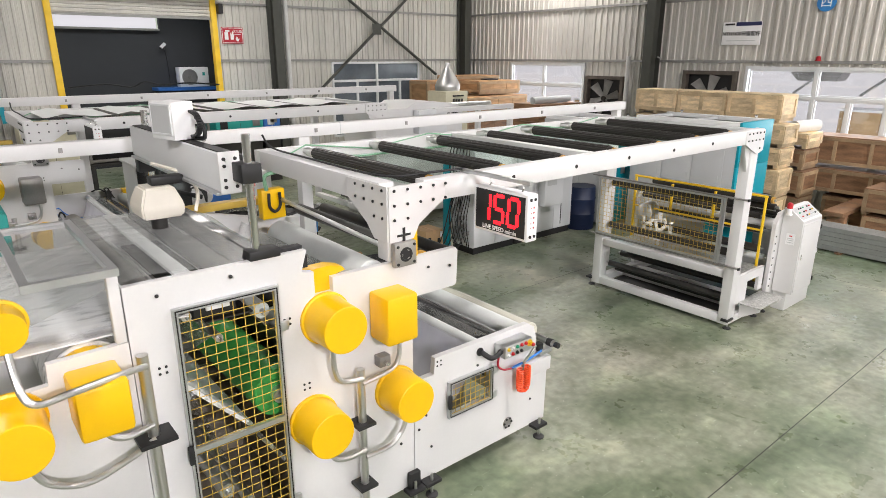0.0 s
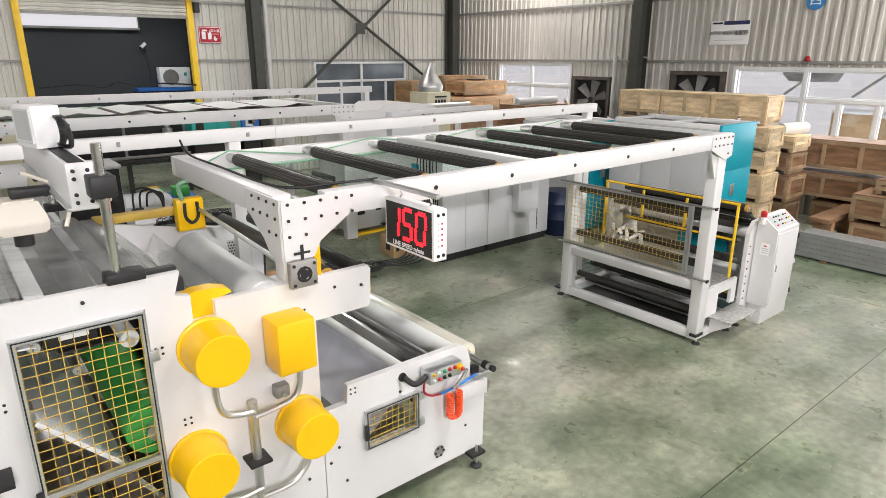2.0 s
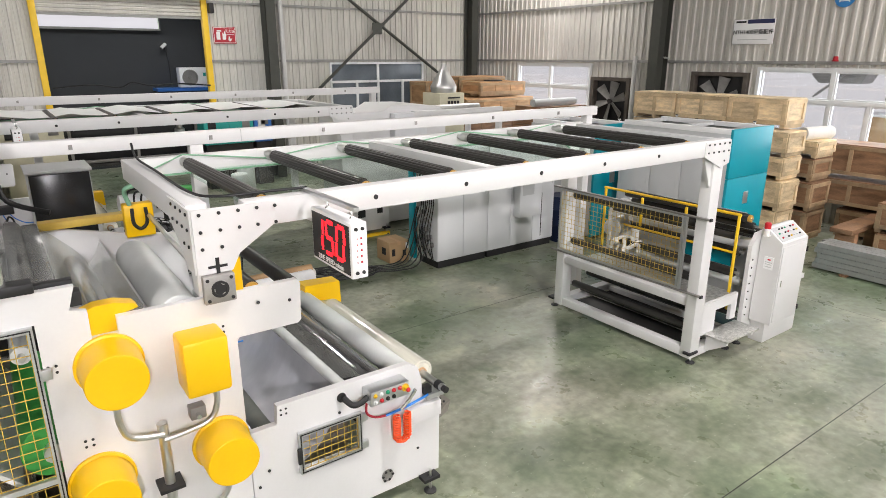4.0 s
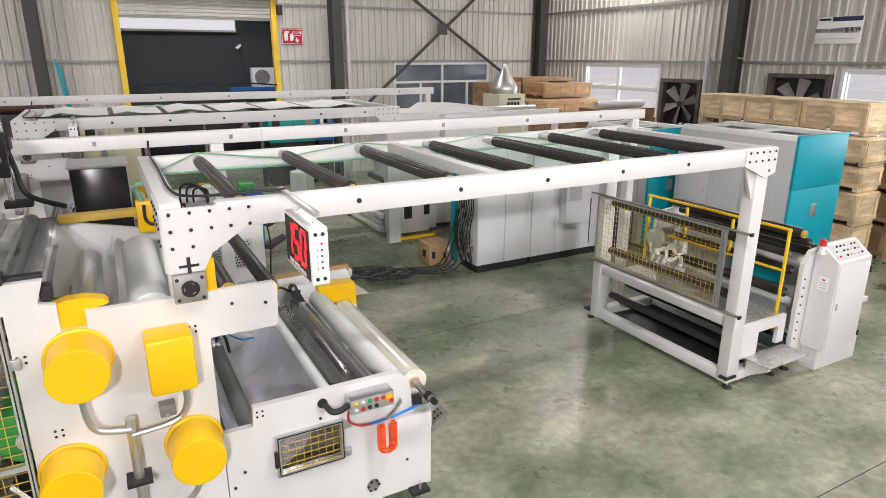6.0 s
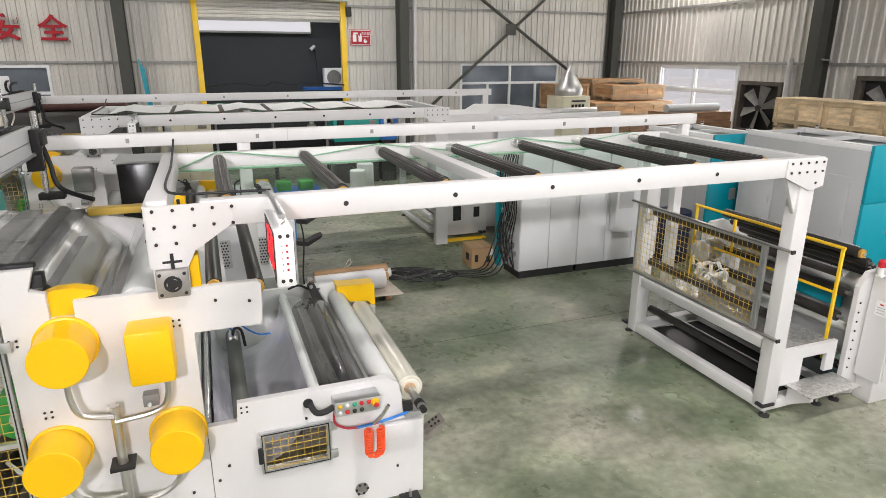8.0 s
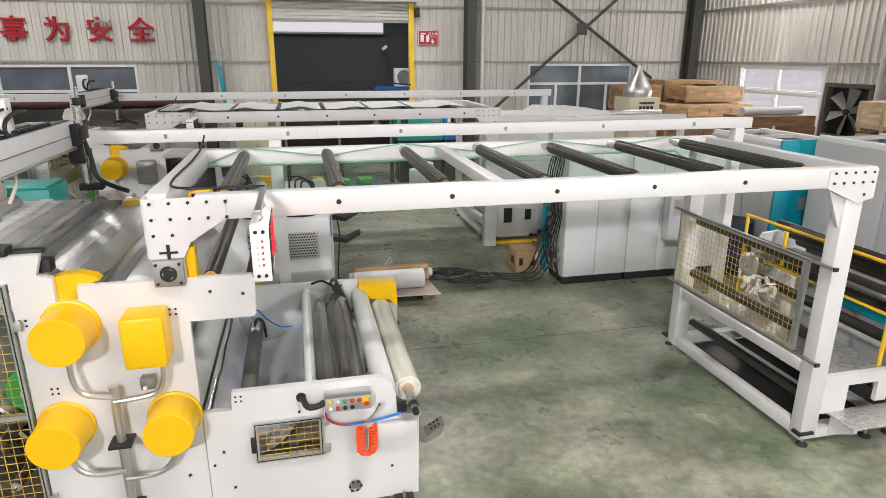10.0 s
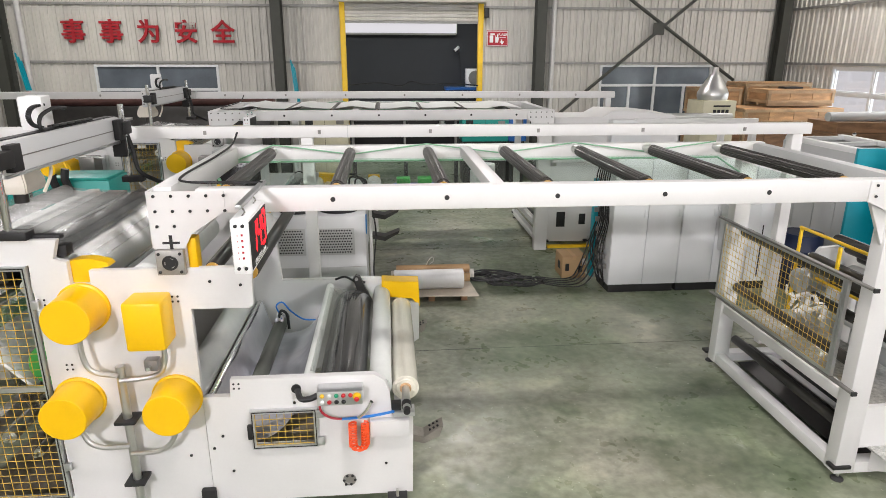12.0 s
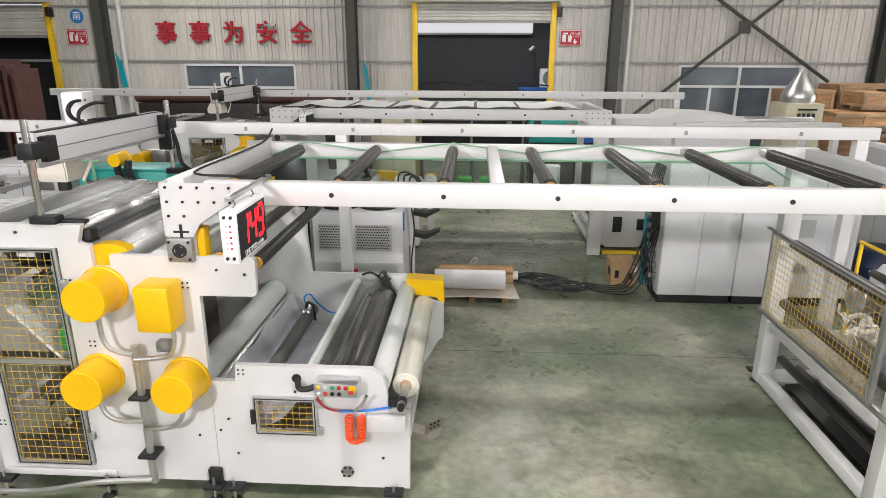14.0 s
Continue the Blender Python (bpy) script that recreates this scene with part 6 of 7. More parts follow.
for z0, z1, dx in ((0.0, 0.58, 0.0), (0.6, 1.12, -0.04), (1.14, 1.55, 0.03), (1.57, 1.87, 0.0)):
    crate(13.5 + dx, 14.22 + dx, 5.0 + dx, 5.95, z0, z1, WOODOLD if z1 < 1.6 else WOOD, OLD if z1 < 1.6 else PINE)
crate(14.55, 15.3, 1.5, 5.5, 1.12, 1.76, WOODOLD, "long weathered brown crate with battens")
crate(14.5, 15.3, 1.4, 5.4, 0.55, 1.1, WOODOLD, OLD)
crate(14.55, 15.28, 1.5, 4.9, 0.0, 0.53, WOODOLD, OLD)
crate(13.3, 14.2, 2.6, 3.75, 0.0, 0.5, WOODOLD, OLD)
crate(13.25, 14.1, 2.7, 3.78, 0.52, 1.02, WOODOLD, OLD)
crate(13.4, 14.2, 2.5, 3.5, 1.04, 1.3, WOODOLD, OLD)
part("long_board", bx(12.75, 14.4, 3.9, 4.25, 0.5, 0.58, 0.004), WOODOLD, None, "brown plywood board lying on trestles", "board")
for x in (12.95, 14.2):
    part("trestle_block", bx(x, x + 0.15, 3.92, 4.23, 0, 0.5, 0.005), WOODOLD, None, "brown timber block under a board", "timber block")
part("paper_roll", cy((13.52, 5.3, 1.99), (14.25, 5.15, 1.99), 0.118, 24), PAPER, None, "pale rolled sheet lying on crates", "roll")
for i in range(4):
    for k in range(5):
        x = 12.08 + 0.11 * i
        rp = prism([(x, 0.03 + 0.085 * k), (x + 0.1, 0.03 + 0.085 * k), (x + 0.1, 0.04 + 0.085 * k), (x + 0.01, 0.04 + 0.085 * k), (x + 0.01, 0.1 + 0.085 * k), (x + 0.1, 0.1 + 0.085 * k), (x + 0.1, 0.11 + 0.085 * k), (x, 0.11 + 0.085 * k)], "y", -2.0, 4.15 - 0.03 * ((i + k) % 3))
        part("steel_channel", rp, GIRT, None, "grey galvanised steel channel in a stack", "steel channel", "", "stack of steel channels")
for y in (-1.5, 1.0, 3.6):
    part("timber_block", bx(12.02, 12.58, y, y + 0.1, 0, 0.03), WOODOLD, None, "timber strip under the steel channels", "timber block")

# far corner: crates, boards, hopper
for x0, x1, y0, y1, z0, z1 in ((13.2, 14.95, 14.3, 15.2, 2.22, 2.62), (12.55, 15.1, 14.1, 15.2, 1.75, 2.18), (12.0, 13.1, 15.3, 16.2, 1.9, 2.62), (13.2, 15.0, 15.3, 16.3, 2.0, 2.75), (12.6, 15.0, 14.2, 15.2, 0.9, 1.73), (12.6, 15.0, 14.2, 15.2, 0.0, 0.88), (12.0, 13.1, 15.3, 16.2, 0.0, 1.88), (13.2, 15.0, 15.3, 16.3, 0.0, 1.98)):
    crate(x0, x1, y0, y1, z0, z1, WOODOLD if z0 < 1.7 and x0 > 12.1 else ORANGEWOOD, "orange-brown plywood crate in a corner stack")
part("black_cloth", bx(13.8, 14.3, 14.6, 14.9, 2.63, 2.67, 0.015), BLACK, None, "black bag lying on a crate", "bag")
for k in range(6):
    part("stacked_board", bx(13.4 + 0.05 * (k % 3), 15.3, 11.9 + 0.04 * k, 13.1, 0.6 + 0.24 * k, 0.83 + 0.24 * k), WOODOLD, None, "brown hardboard panel in a stack", "board", "", "stack of hardboard panels")
part("pallet_block", bx(13.5, 15.2, 12.0, 13.0, 0, 0.6, 0.01), WOODOLD, None, "brown timber base under stacked boards", "timber base")
part("foam_roll", cy((13.4, 12.3, 2.14), (15.1, 12.4, 2.14), 0.1, 20), GREY, None, "grey foam roll on stacked boards", "roll")

hop = thing("hopper_machine", (11.45, 13.5, 0), "beige machine with a shiny steel hopper on top", "hopper")
part("body", bx(11.05, 11.85, 13.3, 14.1, 0, 2.42, 0.02), BEIGE, hop)
part("hopper", lathe((11.45, 13.7, 2.42), (0, 0, 1), [(0, 0.33), (0.1, 0.35), (0.16, 0.35), (0.3, 0.28), (0.62, 0.08), (0.74, 0.07)], 32), STEEL, hop, "shiny conical steel hopper")
for k in range(4):
    part("vent", bx(11.3 + 0.1 * k, 11.37 + 0.1 * k, 13.29, 13.299, 2.1, 2.22), BLACK, hop)
part("vent", bx(11.3, 11.7, 13.29, 13.299, 2.28, 2.32), BLACK, hop)

# machines of the far line
hood = thing("coating_machine", (8.0, 10.6, 0), "large white coating machine body with a rounded hood", "machine")
part("hood", prism([(6.85, 1.5), (9.2, 1.5), (9.2, 2.22), (9.05, 2.36), (8.6, 2.41), (7.9, 2.43), (7.7, 2.32), (6.85, 2.32)], "y", 10.5, 11.6), WHITE, hood)
part("base", bx(6.9, 9.1, 10.45, 11.65, 0.1, 1.499, 0.01), WHITE, hood)
part("side_box", bx(7.85, 8.6, 10.3, 10.499, 1.8, 2.28, 0.01), CABINET, hood)
for k in range(2):
    part("dark_slot", lathe((8.75 + 0.22 * k, 10.495, 2.12), (0, -1, 0), [(0, 0.1), (0.004, 0.1)], 24), BLACK, hood)
part("rail", bx(8.3, 10.6, 10.3, 10.42, 2.2, 2.3, 0.006), WHITE, hood)
part("rail", bx(8.3, 10.6, 11.4, 11.52, 2.2, 2.3, 0.006), WHITE, hood)
part("rail_leg", bx(10.5, 10.6, 10.3, 10.42, 0, 2.2, 0.006), WHITE, hood)
part("rail_leg", bx(10.5, 10.6, 11.4, 11.52, 0, 2.2, 0.006), WHITE, hood)
part("long_roll", cy((9.2, 10.9, 2.28), (10.4, 10.9, 2.28), 0.07, 16), STEEL, hood)

base = thing("slitter_base", (7.0, 10.2, 0), "white machine base with cut-out windows on black feet", "machine")
part("front_plate", bx(6.6, 7.55, 10.1, 10.14, 0.1, 1.5, 0.006), WHITE, base)
part("side_plate", bx(6.6, 6.64, 10.15, 10.44, 0.1, 1.5, 0.006), WHITE, base)
part("window", bx(6.86, 7.02, 10.09, 10.099, 0.38, 0.66, 0.002), BLACK, base)
part("window", bx(7.28, 7.4, 10.09, 10.099, 0.42, 0.62, 0.002), BLACK, base)
for z in (0.08, 0.34):
    part("floor_rail", bx(6.5, 6.6, 10.45, 12.4, z, z + 0.1, 0.006), WHITE, base)
part("upright", bx(6.5, 6.62, 12.28, 12.4, 0.44, 2.37, 0.006), WHITE, base)
for k in range(3):
    roller(base, 6.75 + 0.16 * k, 0.3 + 0.1 * k, 0.045, 10.25, 11.9, CARBON, "idler_roller", collar=False)
part("upright", bx(6.36, 6.58, 9.65, 9.8, 0.08, 2.37, 0.006), WHITE, base)
part("yellow_strip", bx(6.7, 7.5, 10.0, 10.08, 0.0, 0.05), RAIL_YELLOW, base)
for x, y in ((6.65, 10.1), (7.45, 10.1), (6.55, 12.35)):
    foot(base, x, y, 0.14)
roller(base, 6.9, 0.95, 0.06, 10.2, 11.9, CARBON)

def machine_box(name, x0, x1, y0, y1, z0, z1, m, label, trim=BLACK):
    c = thing(name, ((x0 + x1) / 2, y0, z0), label, "machine")
    part("body", bx(x0, x1, y0, y1, z0, z1, 0.02), m, c)
    part("top_plate", bx(x0 + 0.03, x1 - 0.03, y0 + 0.03, y1 - 0.03, z1 + 0.001, z1 + 0.03, 0.006), m, c)
    part("panel", bx(x0 + 0.1, x0 + 0.3, y0 - 0.012, y0 - 0.001, z1 - 0.35, z1 - 0.12, 0.004), trim, c)
    part("panel", bx(x1 - 0.3, x1 - 0.1, y0 - 0.012, y0 - 0.001, z1 - 0.3, z1 - 0.14, 0.004), PLATE_GREY, c)
    part("seam", bx((x0 + x1) / 2 - 0.003, (x0 + x1) / 2 + 0.003, y0 - 0.003, y0 + 0.001, z0 + 0.1, z1 - 0.03), trim, c)
    part("plinth", bx(x0 + 0.04, x1 - 0.04, y0 + 0.04, y1 - 0.02, 0, z0), DARKMETAL, c) if z0 > 0.02 else None
    return c


machine_box("teal_machine", 5.84, 7.12, 16.3, 17.1, 1.15, 1.85, TEALGREEN, "teal green machine body on a dark stand by the wall")
machine_box("blue_machine", 7.14, 7.62, 16.3, 17.1, 1.15, 1.9, BLUE, "blue machine body on a dark stand by the wall", SIGNWHITE)
machine_box("beige_cabinet", 1.55, 2.76, 16.2, 16.9, 0.1, 1.95, BEIGE, "beige control cabinet with small panels")
work = thing("dark_workbench", (4.3, 16.6, 0), "long dark workbench with rails in front of the doorway", "workbench")
for z in (0.95, 1.4, 1.72):
    part("rail", bx(2.85, 5.75, 16.3, 16.4, z, z + 0.06, 0.006), PLATE_GREY, work)
part("bench_top", bx(2.82, 5.78, 16.28, 17.0, 0.86, 0.92, 0.008), DARKMETAL, work)
part("back_panel", bx(2.82, 5.78, 16.95, 17.0, 0.921, 1.85, 0.004), BLACK, work)
for x in (2.85, 4.25, 5.65):
    part("leg", bx(x, x + 0.1, 16.41, 16.51, 0, 0.859), DARKMETAL, work)
    part("post", bx(x, x + 0.06, 16.41, 16.47, 0.921, 1.85), PLATE_GREY, work)
part("pump", lathe((5.3, 16.5, 1.41), (0, 0, 1), [(0, 0.12), (0.2, 0.12), (0.22, 0.07), (0.3, 0.07), (0.32, 0.13), (0.36, 0.13)], 20), STEEL, work, "bright steel pump")
# power unit and drum between the two lines
pu = thing("power_unit", (3.15, 10.3, 0), "white power unit with black hoses and a lit controller", "machine")
part("body", bx(2.88, 3.42, 10.0, 10.6, 0.08, 1.02, 0.02), CABINET, pu)
part("tank", lathe((2.9, 10.75, 1.06), (1, 0, 0), [(0, 0.1), (0.02, 0.15), (0.5, 0.15), (0.52, 0.1)], 24), SIGNWHITE, pu, "white horizontal tank")
part("controller", bx(2.86, 3.02, 9.93, 9.999, 1.03, 1.13, 0.006), BLACK, pu)
part("led", bx(2.97, 2.99, 9.926, 9.931, 1.07, 1.09), LEDRED, pu, "small red light")
for k in range(3):
    part("hose", tube([(3.0 + 0.1 * k, 10.5, 1.02), (3.02 + 0.1 * k, 10.45, 1.3 - 0.03 * k), (3.2 + 0.08 * k, 10.4, 1.34 - 0.04 * k), (3.36 + 0.03 * k, 10.35, 1.2), (3.4, 10.3, 1.02)], 0.016, 8), BLACK, pu)
wf = thing("winding_roll", (3.53, 11.1, 0), "white roll on a stand with a yellow end bearing", "film roll")
part("roll", lathe((3.53, 10.75, 1.02), (0, 1, 0), [(0, 0.06), (0, 0.13), (0.01, 0.14), (0.55, 0.14), (0.56, 0.06)], 28), FOAM, wf)
part("bearing", bx(3.42, 3.64, 11.33, 11.5, 0.9, 1.15, 0.01), YELLOW, wf, "yellow bearing housing")
part("stand", bx(3.47, 3.59, 11.35, 11.48, 0, 0.899, 0.006), WHITE, wf)
dc = thing("dark_control_cabinet", (1.94, 7.4, 0), "glossy black control cabinet with a grey frame", "cabinet")
part("body", bx(1.66, 2.22, 7.21, 7.75, 0.1, 2.2, 0.01), GREY, dc)
part("plinth", bx(1.7, 2.18, 7.25, 7.71, 0.0, 0.099), BLACK, dc)
part("front_panel", bx(1.67, 2.21, 7.18, 7.209, 0.2, 2.19, 0.004), GLOSSBLACK, dc, "glossy black front panel")
part("lid", bx(1.64, 2.24, 7.19, 7.77, 2.201, 2.23, 0.004), GREY, dc)
part("print_mark", bx(1.95, 2.19, 7.175, 7.181, 1.15, 1.22), SIGNWHITE, dc)
part("yellow_edge", bx(2.221, 2.25, 7.41, 7.45, 0.2, 1.4, 0.004), RAIL_YELLOW, dc)
tl = machine_box("teal_tool_machine", -0.75, 0.45, 7.0, 7.6, 0.1, 1.92, TEALGREEN, "low teal green machine with black handles", BLACK)
for k in range(2):
    part("handle", tube([(-0.1 + 0.14 * k, 6.95, 1.75), (-0.14 + 0.14 * k, 6.9, 1.95), (-0.12 + 0.14 * k, 6.9, 2.08)], 0.045, 10), BLACK, tl, "thick black handle")
for k in range(2):
    part("pipe", tube([(-0.62 + 0.14 * k, 6.96, 1.7), (-0.62 + 0.14 * k, 6.93, 2.02), (-0.52 + 0.14 * k, 6.93, 2.06)], 0.018, 8), GREENBELT, tl)
mb = machine_box("drive_machine", -1.9, -0.85, 6.8, 7.5, 0.1, 2.0, CABINET, "pale grey drive cabinet with a dark button panel", BLACK)
motor_cover(tl, -0.15, 2.08, 7.1, 0.085, 0.25)
for k in range(4):
    part("button", cy((-1.72 + 0.06 * k, 6.77, 1.78), (-1.72 + 0.06 * k, 6.79, 1.78), 0.014, 10), BTN["rwrg"[k]], mb)
gb = machine_box("green_pallet_goods", 3.9, 5.0, 13.5, 14.2, 0.1, 0.42, BLUE, "blue plastic pallet with green parts", BLACK)
for k in range(2):
    part("green_block", bx(4.0 + 0.5 * k, 4.32 + 0.5 * k, 13.6, 13.95, 0.451, 0.66, 0.03), GREENROLL, gb, "dark green block")
part("white_drum", lathe((6.0, 14.3, 0), (0, 0, 1), [(0, 0.18), (0.02, 0.19), (0.7, 0.19), (0.72, 0.17), (0.72, 0.05)], 24), FOAM, None, "small white plastic drum on the floor", "drum")
part("white_drum", lathe((6.3, 14.75, 0), (0, 0, 1), [(0, 0.2), (0.02, 0.21), (0.78, 0.21), (0.8, 0.19), (0.8, 0.05)], 24), FOAM, None, "white plastic drum on the floor", "drum")

# chiller
ch = thing("chiller", (2.95, 6.75, 0), "grey chiller unit with perforated panels and two top fans", "chiller")
part("body", bx(2.38, 3.52, 6.72, 7.4, 0.12, 1.5, 0.012), CABINET, ch)
part("corner_trim", bx(3.521, 3.535, 6.72, 6.8, 1.26, 1.5, 0.004), SIGNBLUE, ch, "blue corner trim")
part("base_band", bx(2.385, 3.515, 6.712, 6.719, 0.2, 0.84), GREY, ch, "darker grey lower panel")
for x0, x1 in ((2.45, 2.78), (2.92, 3.38)):
    part("perforated_panel", bx(x0, x1, 6.712, 6.719, 1.0, 1.34, 0.002), GREY, ch)
    bm = bmesh.new()
    nx, nz = round((x1 - x0 - 0.04) / 0.032), 9
    for i in range(nx):
        for k in range(nz):
            bmesh.ops.create_circle(bm, cap_ends=True, segments=6, radius=0.011, matrix=Matrix.Translation((x0 + 0.03 + 0.032 * i + (0.008 if k % 2 else -0.008), 6.7105, 1.035 + 0.0345 * k)) @ Matrix.Rotation(radians(90), 4, "X"))
    part("perforation_field", bm, BLACK, ch, "", "", "stuff")
for x in (2.68, 3.18):
    f = part("fan_ring", lathe((x, 7.05, 1.5), (0, 0, 1), [(0, 0.25), (0.035, 0.245), (0.035, 0.22), (0.008, 0.22)], 28), BLACK, ch)
    for r in (0.08, 0.14, 0.2):
        part("guard_ring", tube([(x + r * math.cos(a), 7.05 + r * math.sin(a), 1.595) for a in np.linspace(0, 2 * math.pi, 20)], 0.004, 5, 0), BLACK, f)
    for k in range(4):
        a = k * math.pi / 4
        part("guard_bar", tube([(x + 0.24 * math.cos(a), 7.05 + 0.24 * math.sin(a), 1.53), (x + 0.2 * math.cos(a), 7.05 + 0.2 * math.sin(a), 1.59), (x - 0.2 * math.cos(a), 7.05 - 0.2 * math.sin(a), 1.59), (x - 0.24 * math.cos(a), 7.05 - 0.24 * math.sin(a), 1.53)], 0.005, 5, 0), BLACK, f)
part("emergency_button", lathe((2.91, 6.711, 0.73), (0, -1, 0), [(0, 0.025), (0.02, 0.025), (0.02, 0.036), (0.04, 0.03)], 14), RED, ch)
for x in (2.42, 3.4):
    for y in (6.8, 7.3):
        part("caster", cy((x - 0.02, y, 0.06), (x + 0.02, y, 0.06), 0.06, 14), BLACK, ch)

# pallet with rolls
pal = thing("pallet", (4.4, 7.95, 0), "flat wooden pallet with a pale paper sheet", "pallet")
for k in range(5):
    part("slat", bx(3.8, 4.95, 7.56 + 0.17 * k, 7.68 + 0.17 * k, 0.09, 0.11), WOOD, pal)
for x in (3.85, 4.35, 4.82):
    part("runner", bx(x, x + 0.09, 7.56, 8.36, 0.0, 0.089), WOODOLD, pal)
part("paper_sheet", prism([(3.75, 7.4), (4.4, 7.46), (5.06, 7.42), (4.98, 8.3), (3.8, 8.35)], "z", 0.112, 0.118), SHEETPAPER, pal, "pale brown paper sheet")
part("wrapped_roll", lathe((3.86, 7.78, 0.262), (1, 0, 0), [(0, 0.06), (0, 0.135), (0.01, 0.142), (1.0, 0.142), (1.01, 0.135), (1.01, 0.06)], 32), FOAM, None, "white wrapped film roll lying on a pallet", "film roll")
part("cardboard_tube", cy((3.85, 8.05, 0.185), (5.0, 8.05, 0.185), 0.065, 20), CARDBOARD, None, "brown cardboard tube lying on a pallet", "tube")
spiral = part("cardboard_tube", cy((3.82, 8.2, 0.19), (5.08, 8.2, 0.19), 0.067, 20), PAPER, None, "spiral wrapped pale tube on a pallet", "tube")
ORIGIN[spiral] = Vector((0, 0, 0))
part("spiral_band", tube([(3.86 + 0.004 * k, 8.2 + 0.064 * math.cos(k * 0.24), 0.19 + 0.064 * math.sin(k * 0.24)) for k in range(290)], 0.008, 5, 0), KRAFT, spiral, "brown spiral band")
part("cardboard_tube", cy((3.9, 8.12, 0.305), (5.0, 8.12, 0.305), 0.062, 20), KRAFT, None, "brown cardboard tube lying on other tubes", "tube")
part("string_loop", tube([(4.35, 8.12, 0.365), (4.38, 8.05, 0.46), (4.44, 8.1, 0.5), (4.46, 8.14, 0.42), (4.4, 8.16, 0.365)], 0.005, 5), PAPER, None, "white string loop on a tube", "string")

# cable heap
heap = thing("cable_heap", (5.6, 8.35, 0), "heap of coiled black cables on the floor", "cables")
rnd = random.Random(4)
for k in range(15):
    cx, cyv, r = 5.25 + 0.05 * k * 0.9, 8.5 - 0.028 * k + rnd.uniform(-0.05, 0.05), rnd.uniform(0.14, 0.3)
    ph = rnd.uniform(0, 6)
    pts = [(cx + r * 1.35 * math.cos(ph + a), cyv + r * 0.75 * math.sin(ph + a), 0.02 + 0.008 * (k % 8) + rnd.uniform(0, 0.03)) for a in np.linspace(0, 5.6, 12)]
    part("cable", tube(pts, 0.013, 6, 3), RUBBER, heap)
for k in range(5):
    part("cable", tube([(6.1, 8.15 + 0.07 * k, 0.02), (6.45 + 0.03 * k, 7.95 + 0.09 * k, 0.02), (6.72, 7.8 + 0.1 * k, 0.12 + 0.03 * k), (6.93, 7.8 + 0.09 * k, 0.5 + 0.12 * k)], 0.011, 6), RUBBER, heap)
part("cable", tube([(4.9, 8.55, 0.015), (5.2, 8.6, 0.015), (5.4, 8.45, 0.02)], 0.012, 6), RUBBER, heap)
part("cable", tube([(4.85, 8.45, 0.015), (5.1, 8.5, 0.015), (5.5, 8.35, 0.02)], 0.012, 6), RUBBER, heap)

box = thing("cardboard_box", (6.75, 8.5, 0), "closed cardboard box with dark print on the floor", "box")
part("label", bx(6.84, 6.89, 8.374, 8.38, 0.22, 0.32), SIGNWHITE, box)
part("side_mark", bx(6.515, 6.521, 8.5, 8.62, 0.12, 0.24), BLACK, box)
part("carton", bx(6.52, 6.9, 8.38, 8.8, 0.0, 0.36, 0.006), CARDBOARD, box)
part("tape", bx(6.68, 6.74, 8.379, 8.801, 0.3, 0.361), KRAFT, box)
part("print_mark", bx(6.57, 6.63, 8.374, 8.38, 0.12, 0.24), BLACK, box)
part("print_mark", bx(6.78, 6.84, 8.374, 8.38, 0.1, 0.2), BLACK, box)

# steel brackets at the winder's end
for y in (3.5, 5.5):
    part("steel_bracket", prism([(3.955, 0.46), (4.05, 0.43), (4.17, 0.49), (4.2, 0.58), (4.16, 0.56), (4.05, 0.49), (3.955, 0.52)], "y", y, y + 0.13), BRACKET, tower, "folded steel bracket")
    for dx in (0.02, 0.05, 0.08):
        for dy in (0.035, 0.095):
            part("bracket_hole", cy((4.08 + dx, y + dy, 0.517 + 0.55 * dx), (4.075 + dx, y + dy, 0.526 + 0.55 * dx), 0.009, 8), BLACK, tower)
for x, z in ((3.7, 1.3), (3.7, 1.0)):
    part("steel_bracket", prism([(3.56, z), (3.75, z - 0.04), (3.93, z + 0.06), (3.95, z + 0.1), (3.75, z + 0.02), (3.56, z + 0.06)], "y", 7.42, 7.6), DARKMETAL, ch, "folded dark steel bracket")
part("bracket_post", bx(3.54, 3.58, 7.4, 7.62, 0.0, 1.5, 0.004), WHITE, ch)
part("cable", tube([(3.6, 7.0, 1.5), (3.64, 6.95, 1.2), (3.6, 6.9, 0.7), (3.66, 6.9, 0.2)], 0.01, 6), BLACK, ch)

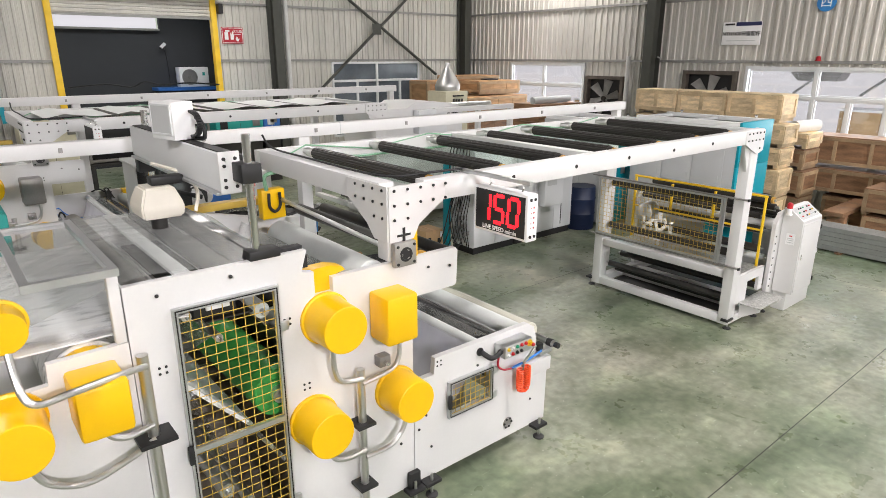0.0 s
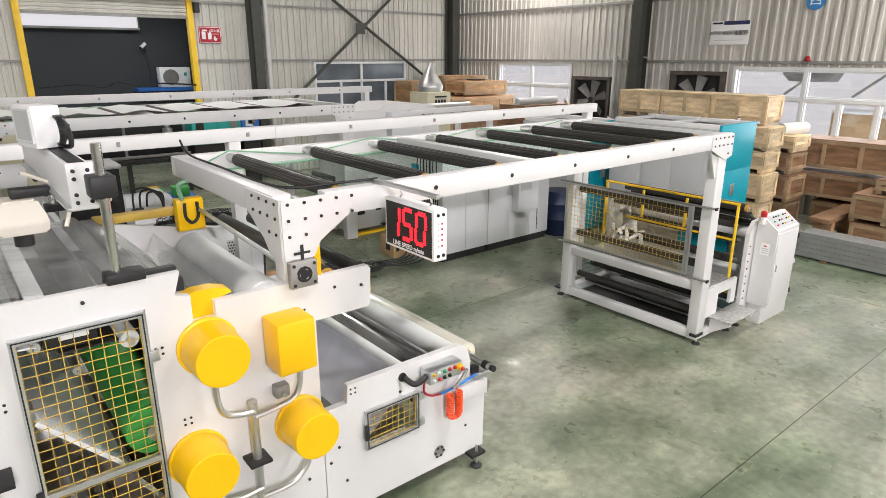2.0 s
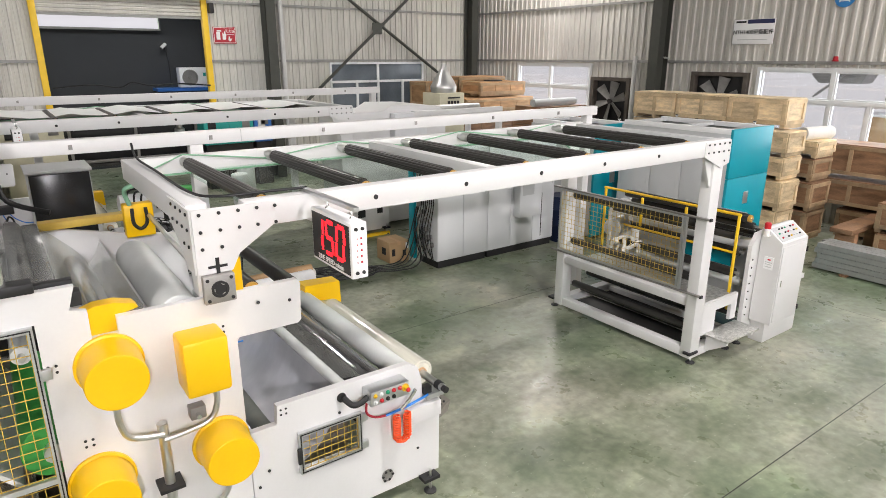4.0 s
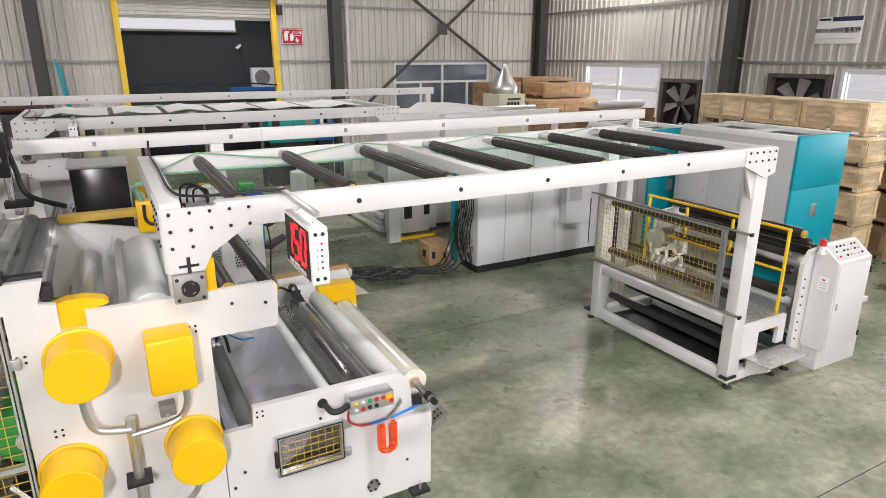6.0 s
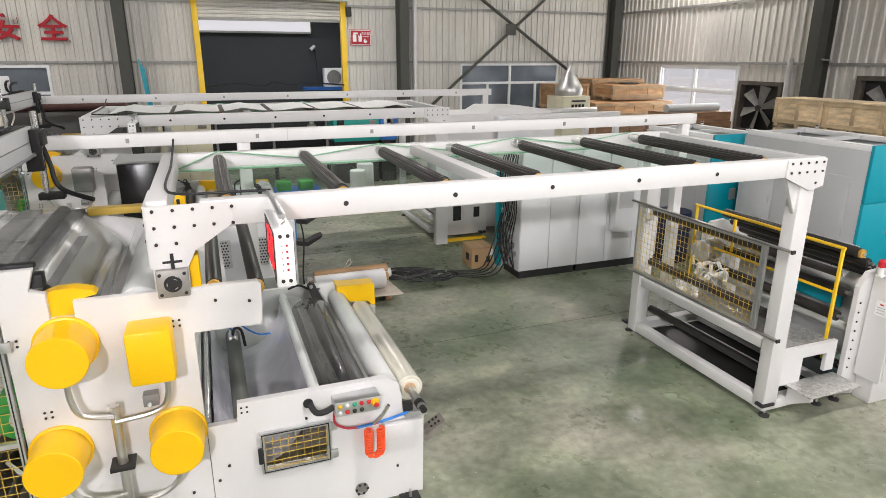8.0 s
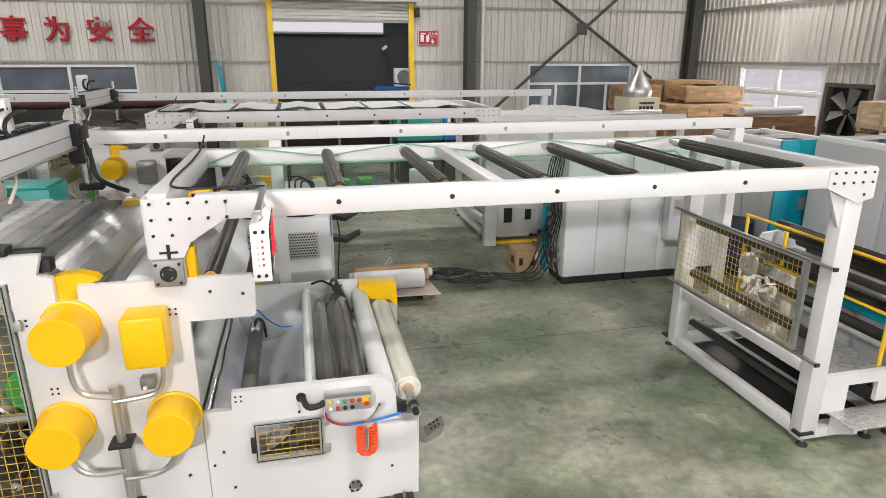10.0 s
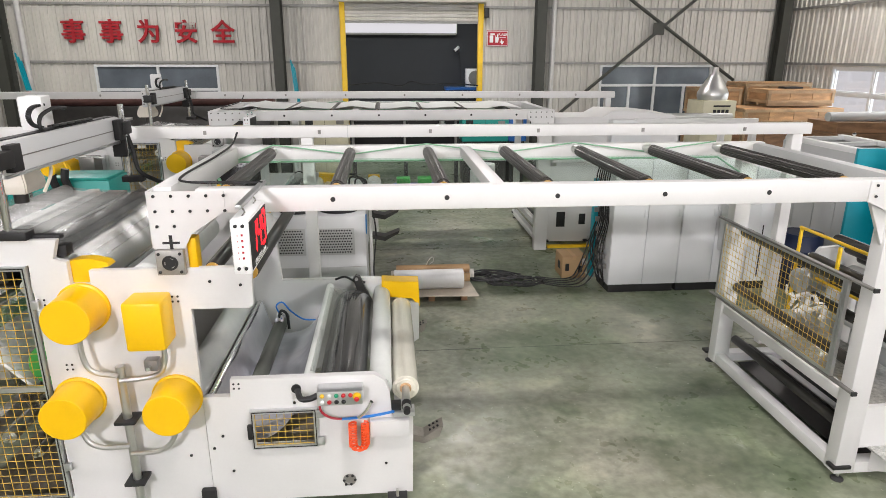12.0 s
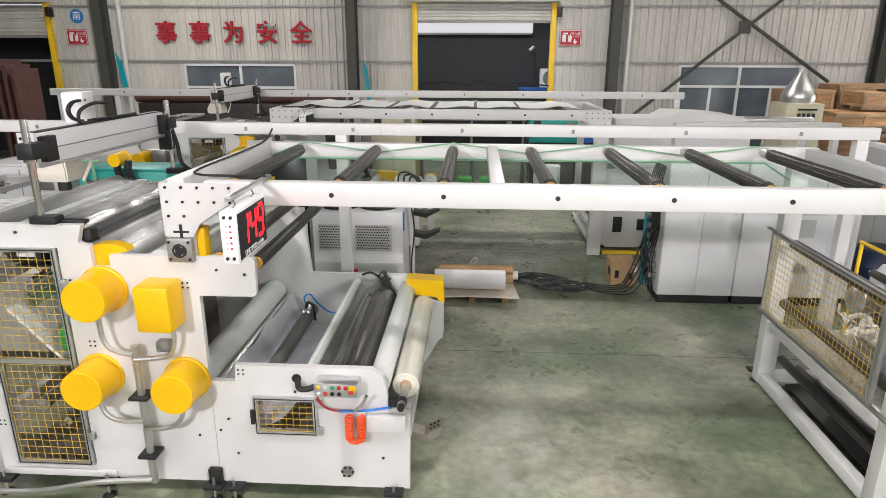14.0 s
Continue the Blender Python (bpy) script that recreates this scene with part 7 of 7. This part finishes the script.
# yellow roller bracket, steel rod and side rollers of the near frame
yb = part("yellow_bracket", bx(2.2, 2.42, 5.2, 5.3, 1.93, 2.2, 0.008), YELLOW, near_frame, "yellow bracket plate")
part("hook", tube([(2.26, 5.18, 2.17), (2.26, 5.18, 2.05), (2.31, 5.18, 2.0), (2.36, 5.18, 2.05), (2.36, 5.18, 2.17)], 0.014, 8), BLACK, yb)
part("cable", tube([(2.25, 5.2, 2.2), (2.22, 5.15, 2.33), (2.3, 5.1, 2.37)], 0.018, 8), GREENBELT, yb)
part("steel_rod", cy((2.35, 3.36, 2.05), (2.38, 5.2, 2.1), 0.018, 12), STEEL, near_frame)
part("yellow_guard", bx(2.47, 2.53, YF + 0.02, YF + 0.12, 1.97, 2.2, 0.01), YELLOW, near_frame, "yellow guard plate")
roller(tower, 2.86, 1.93, 0.05, 3.42, 5.3, CARBON, "idler_roller")
roller(tower, 2.6, 1.96, 0.05, 3.42, 5.3, CARBON, "idler_roller")

# left background
MAROON = mat("maroon_panel", (0.1, 0.045, 0.04), 0.5, vary=0.25)
for k in range(3):
    part("door_panel", bx(-7.2 + 0.2 * k, -7.12 + 0.2 * k, 14.2, 15.1, 0.0, 3.25 - 0.1 * k), MAROON, None, "dark maroon board standing on edge", "board", "", "boards on edge")
part("red_pipe", cy((-4.5, 15.6, 2.35), (1.0, 15.6, 2.35), 0.16, 18), MAROON, None, "thick maroon roll on a rack by the wall", "roll")
part("rack", bx(-4.4, 0.9, 15.4, 15.9, 0.0, 2.19, 0.01), DARKMETAL, None, "dark steel rack by the far wall", "rack")
for x, z0, z1 in ((-5.72, 2.5, 3.45), (1.25, 1.9, 3.3)):
    for k in range(3):
        part("teal_strip", prism([(x + 0.04 * k, z1 - 0.1 * k), (x + 0.04 + 0.04 * k, z1 - 0.02 - 0.1 * k), (x + 0.17 + 0.03 * k, z0), (x + 0.12 + 0.03 * k, z0)], "y", 16.95 + 0.03 * k, 16.97 + 0.03 * k), TEAL, None, "teal plastic sheet hung on a column", "hung sheet", "structure")


# ---- the turning roll: 150 metres of film a minute wound on a roll of 0.103 m radius ----
def motions():
    roll = next(o for o in tower.children if o.name.startswith("film_roll"))
    hub = Matrix.Translation(Vector((3.91, 3.5, 0.93)) - ORIGIN[tower])
    step = 150.0 / 60.0 / 0.103 / FPS
    walk(roll, [(k / FPS, hub @ Matrix.Rotation(step * k, 4, "Y") @ hub.inverted()) for k in range(14 * FPS + 1)])


motions()
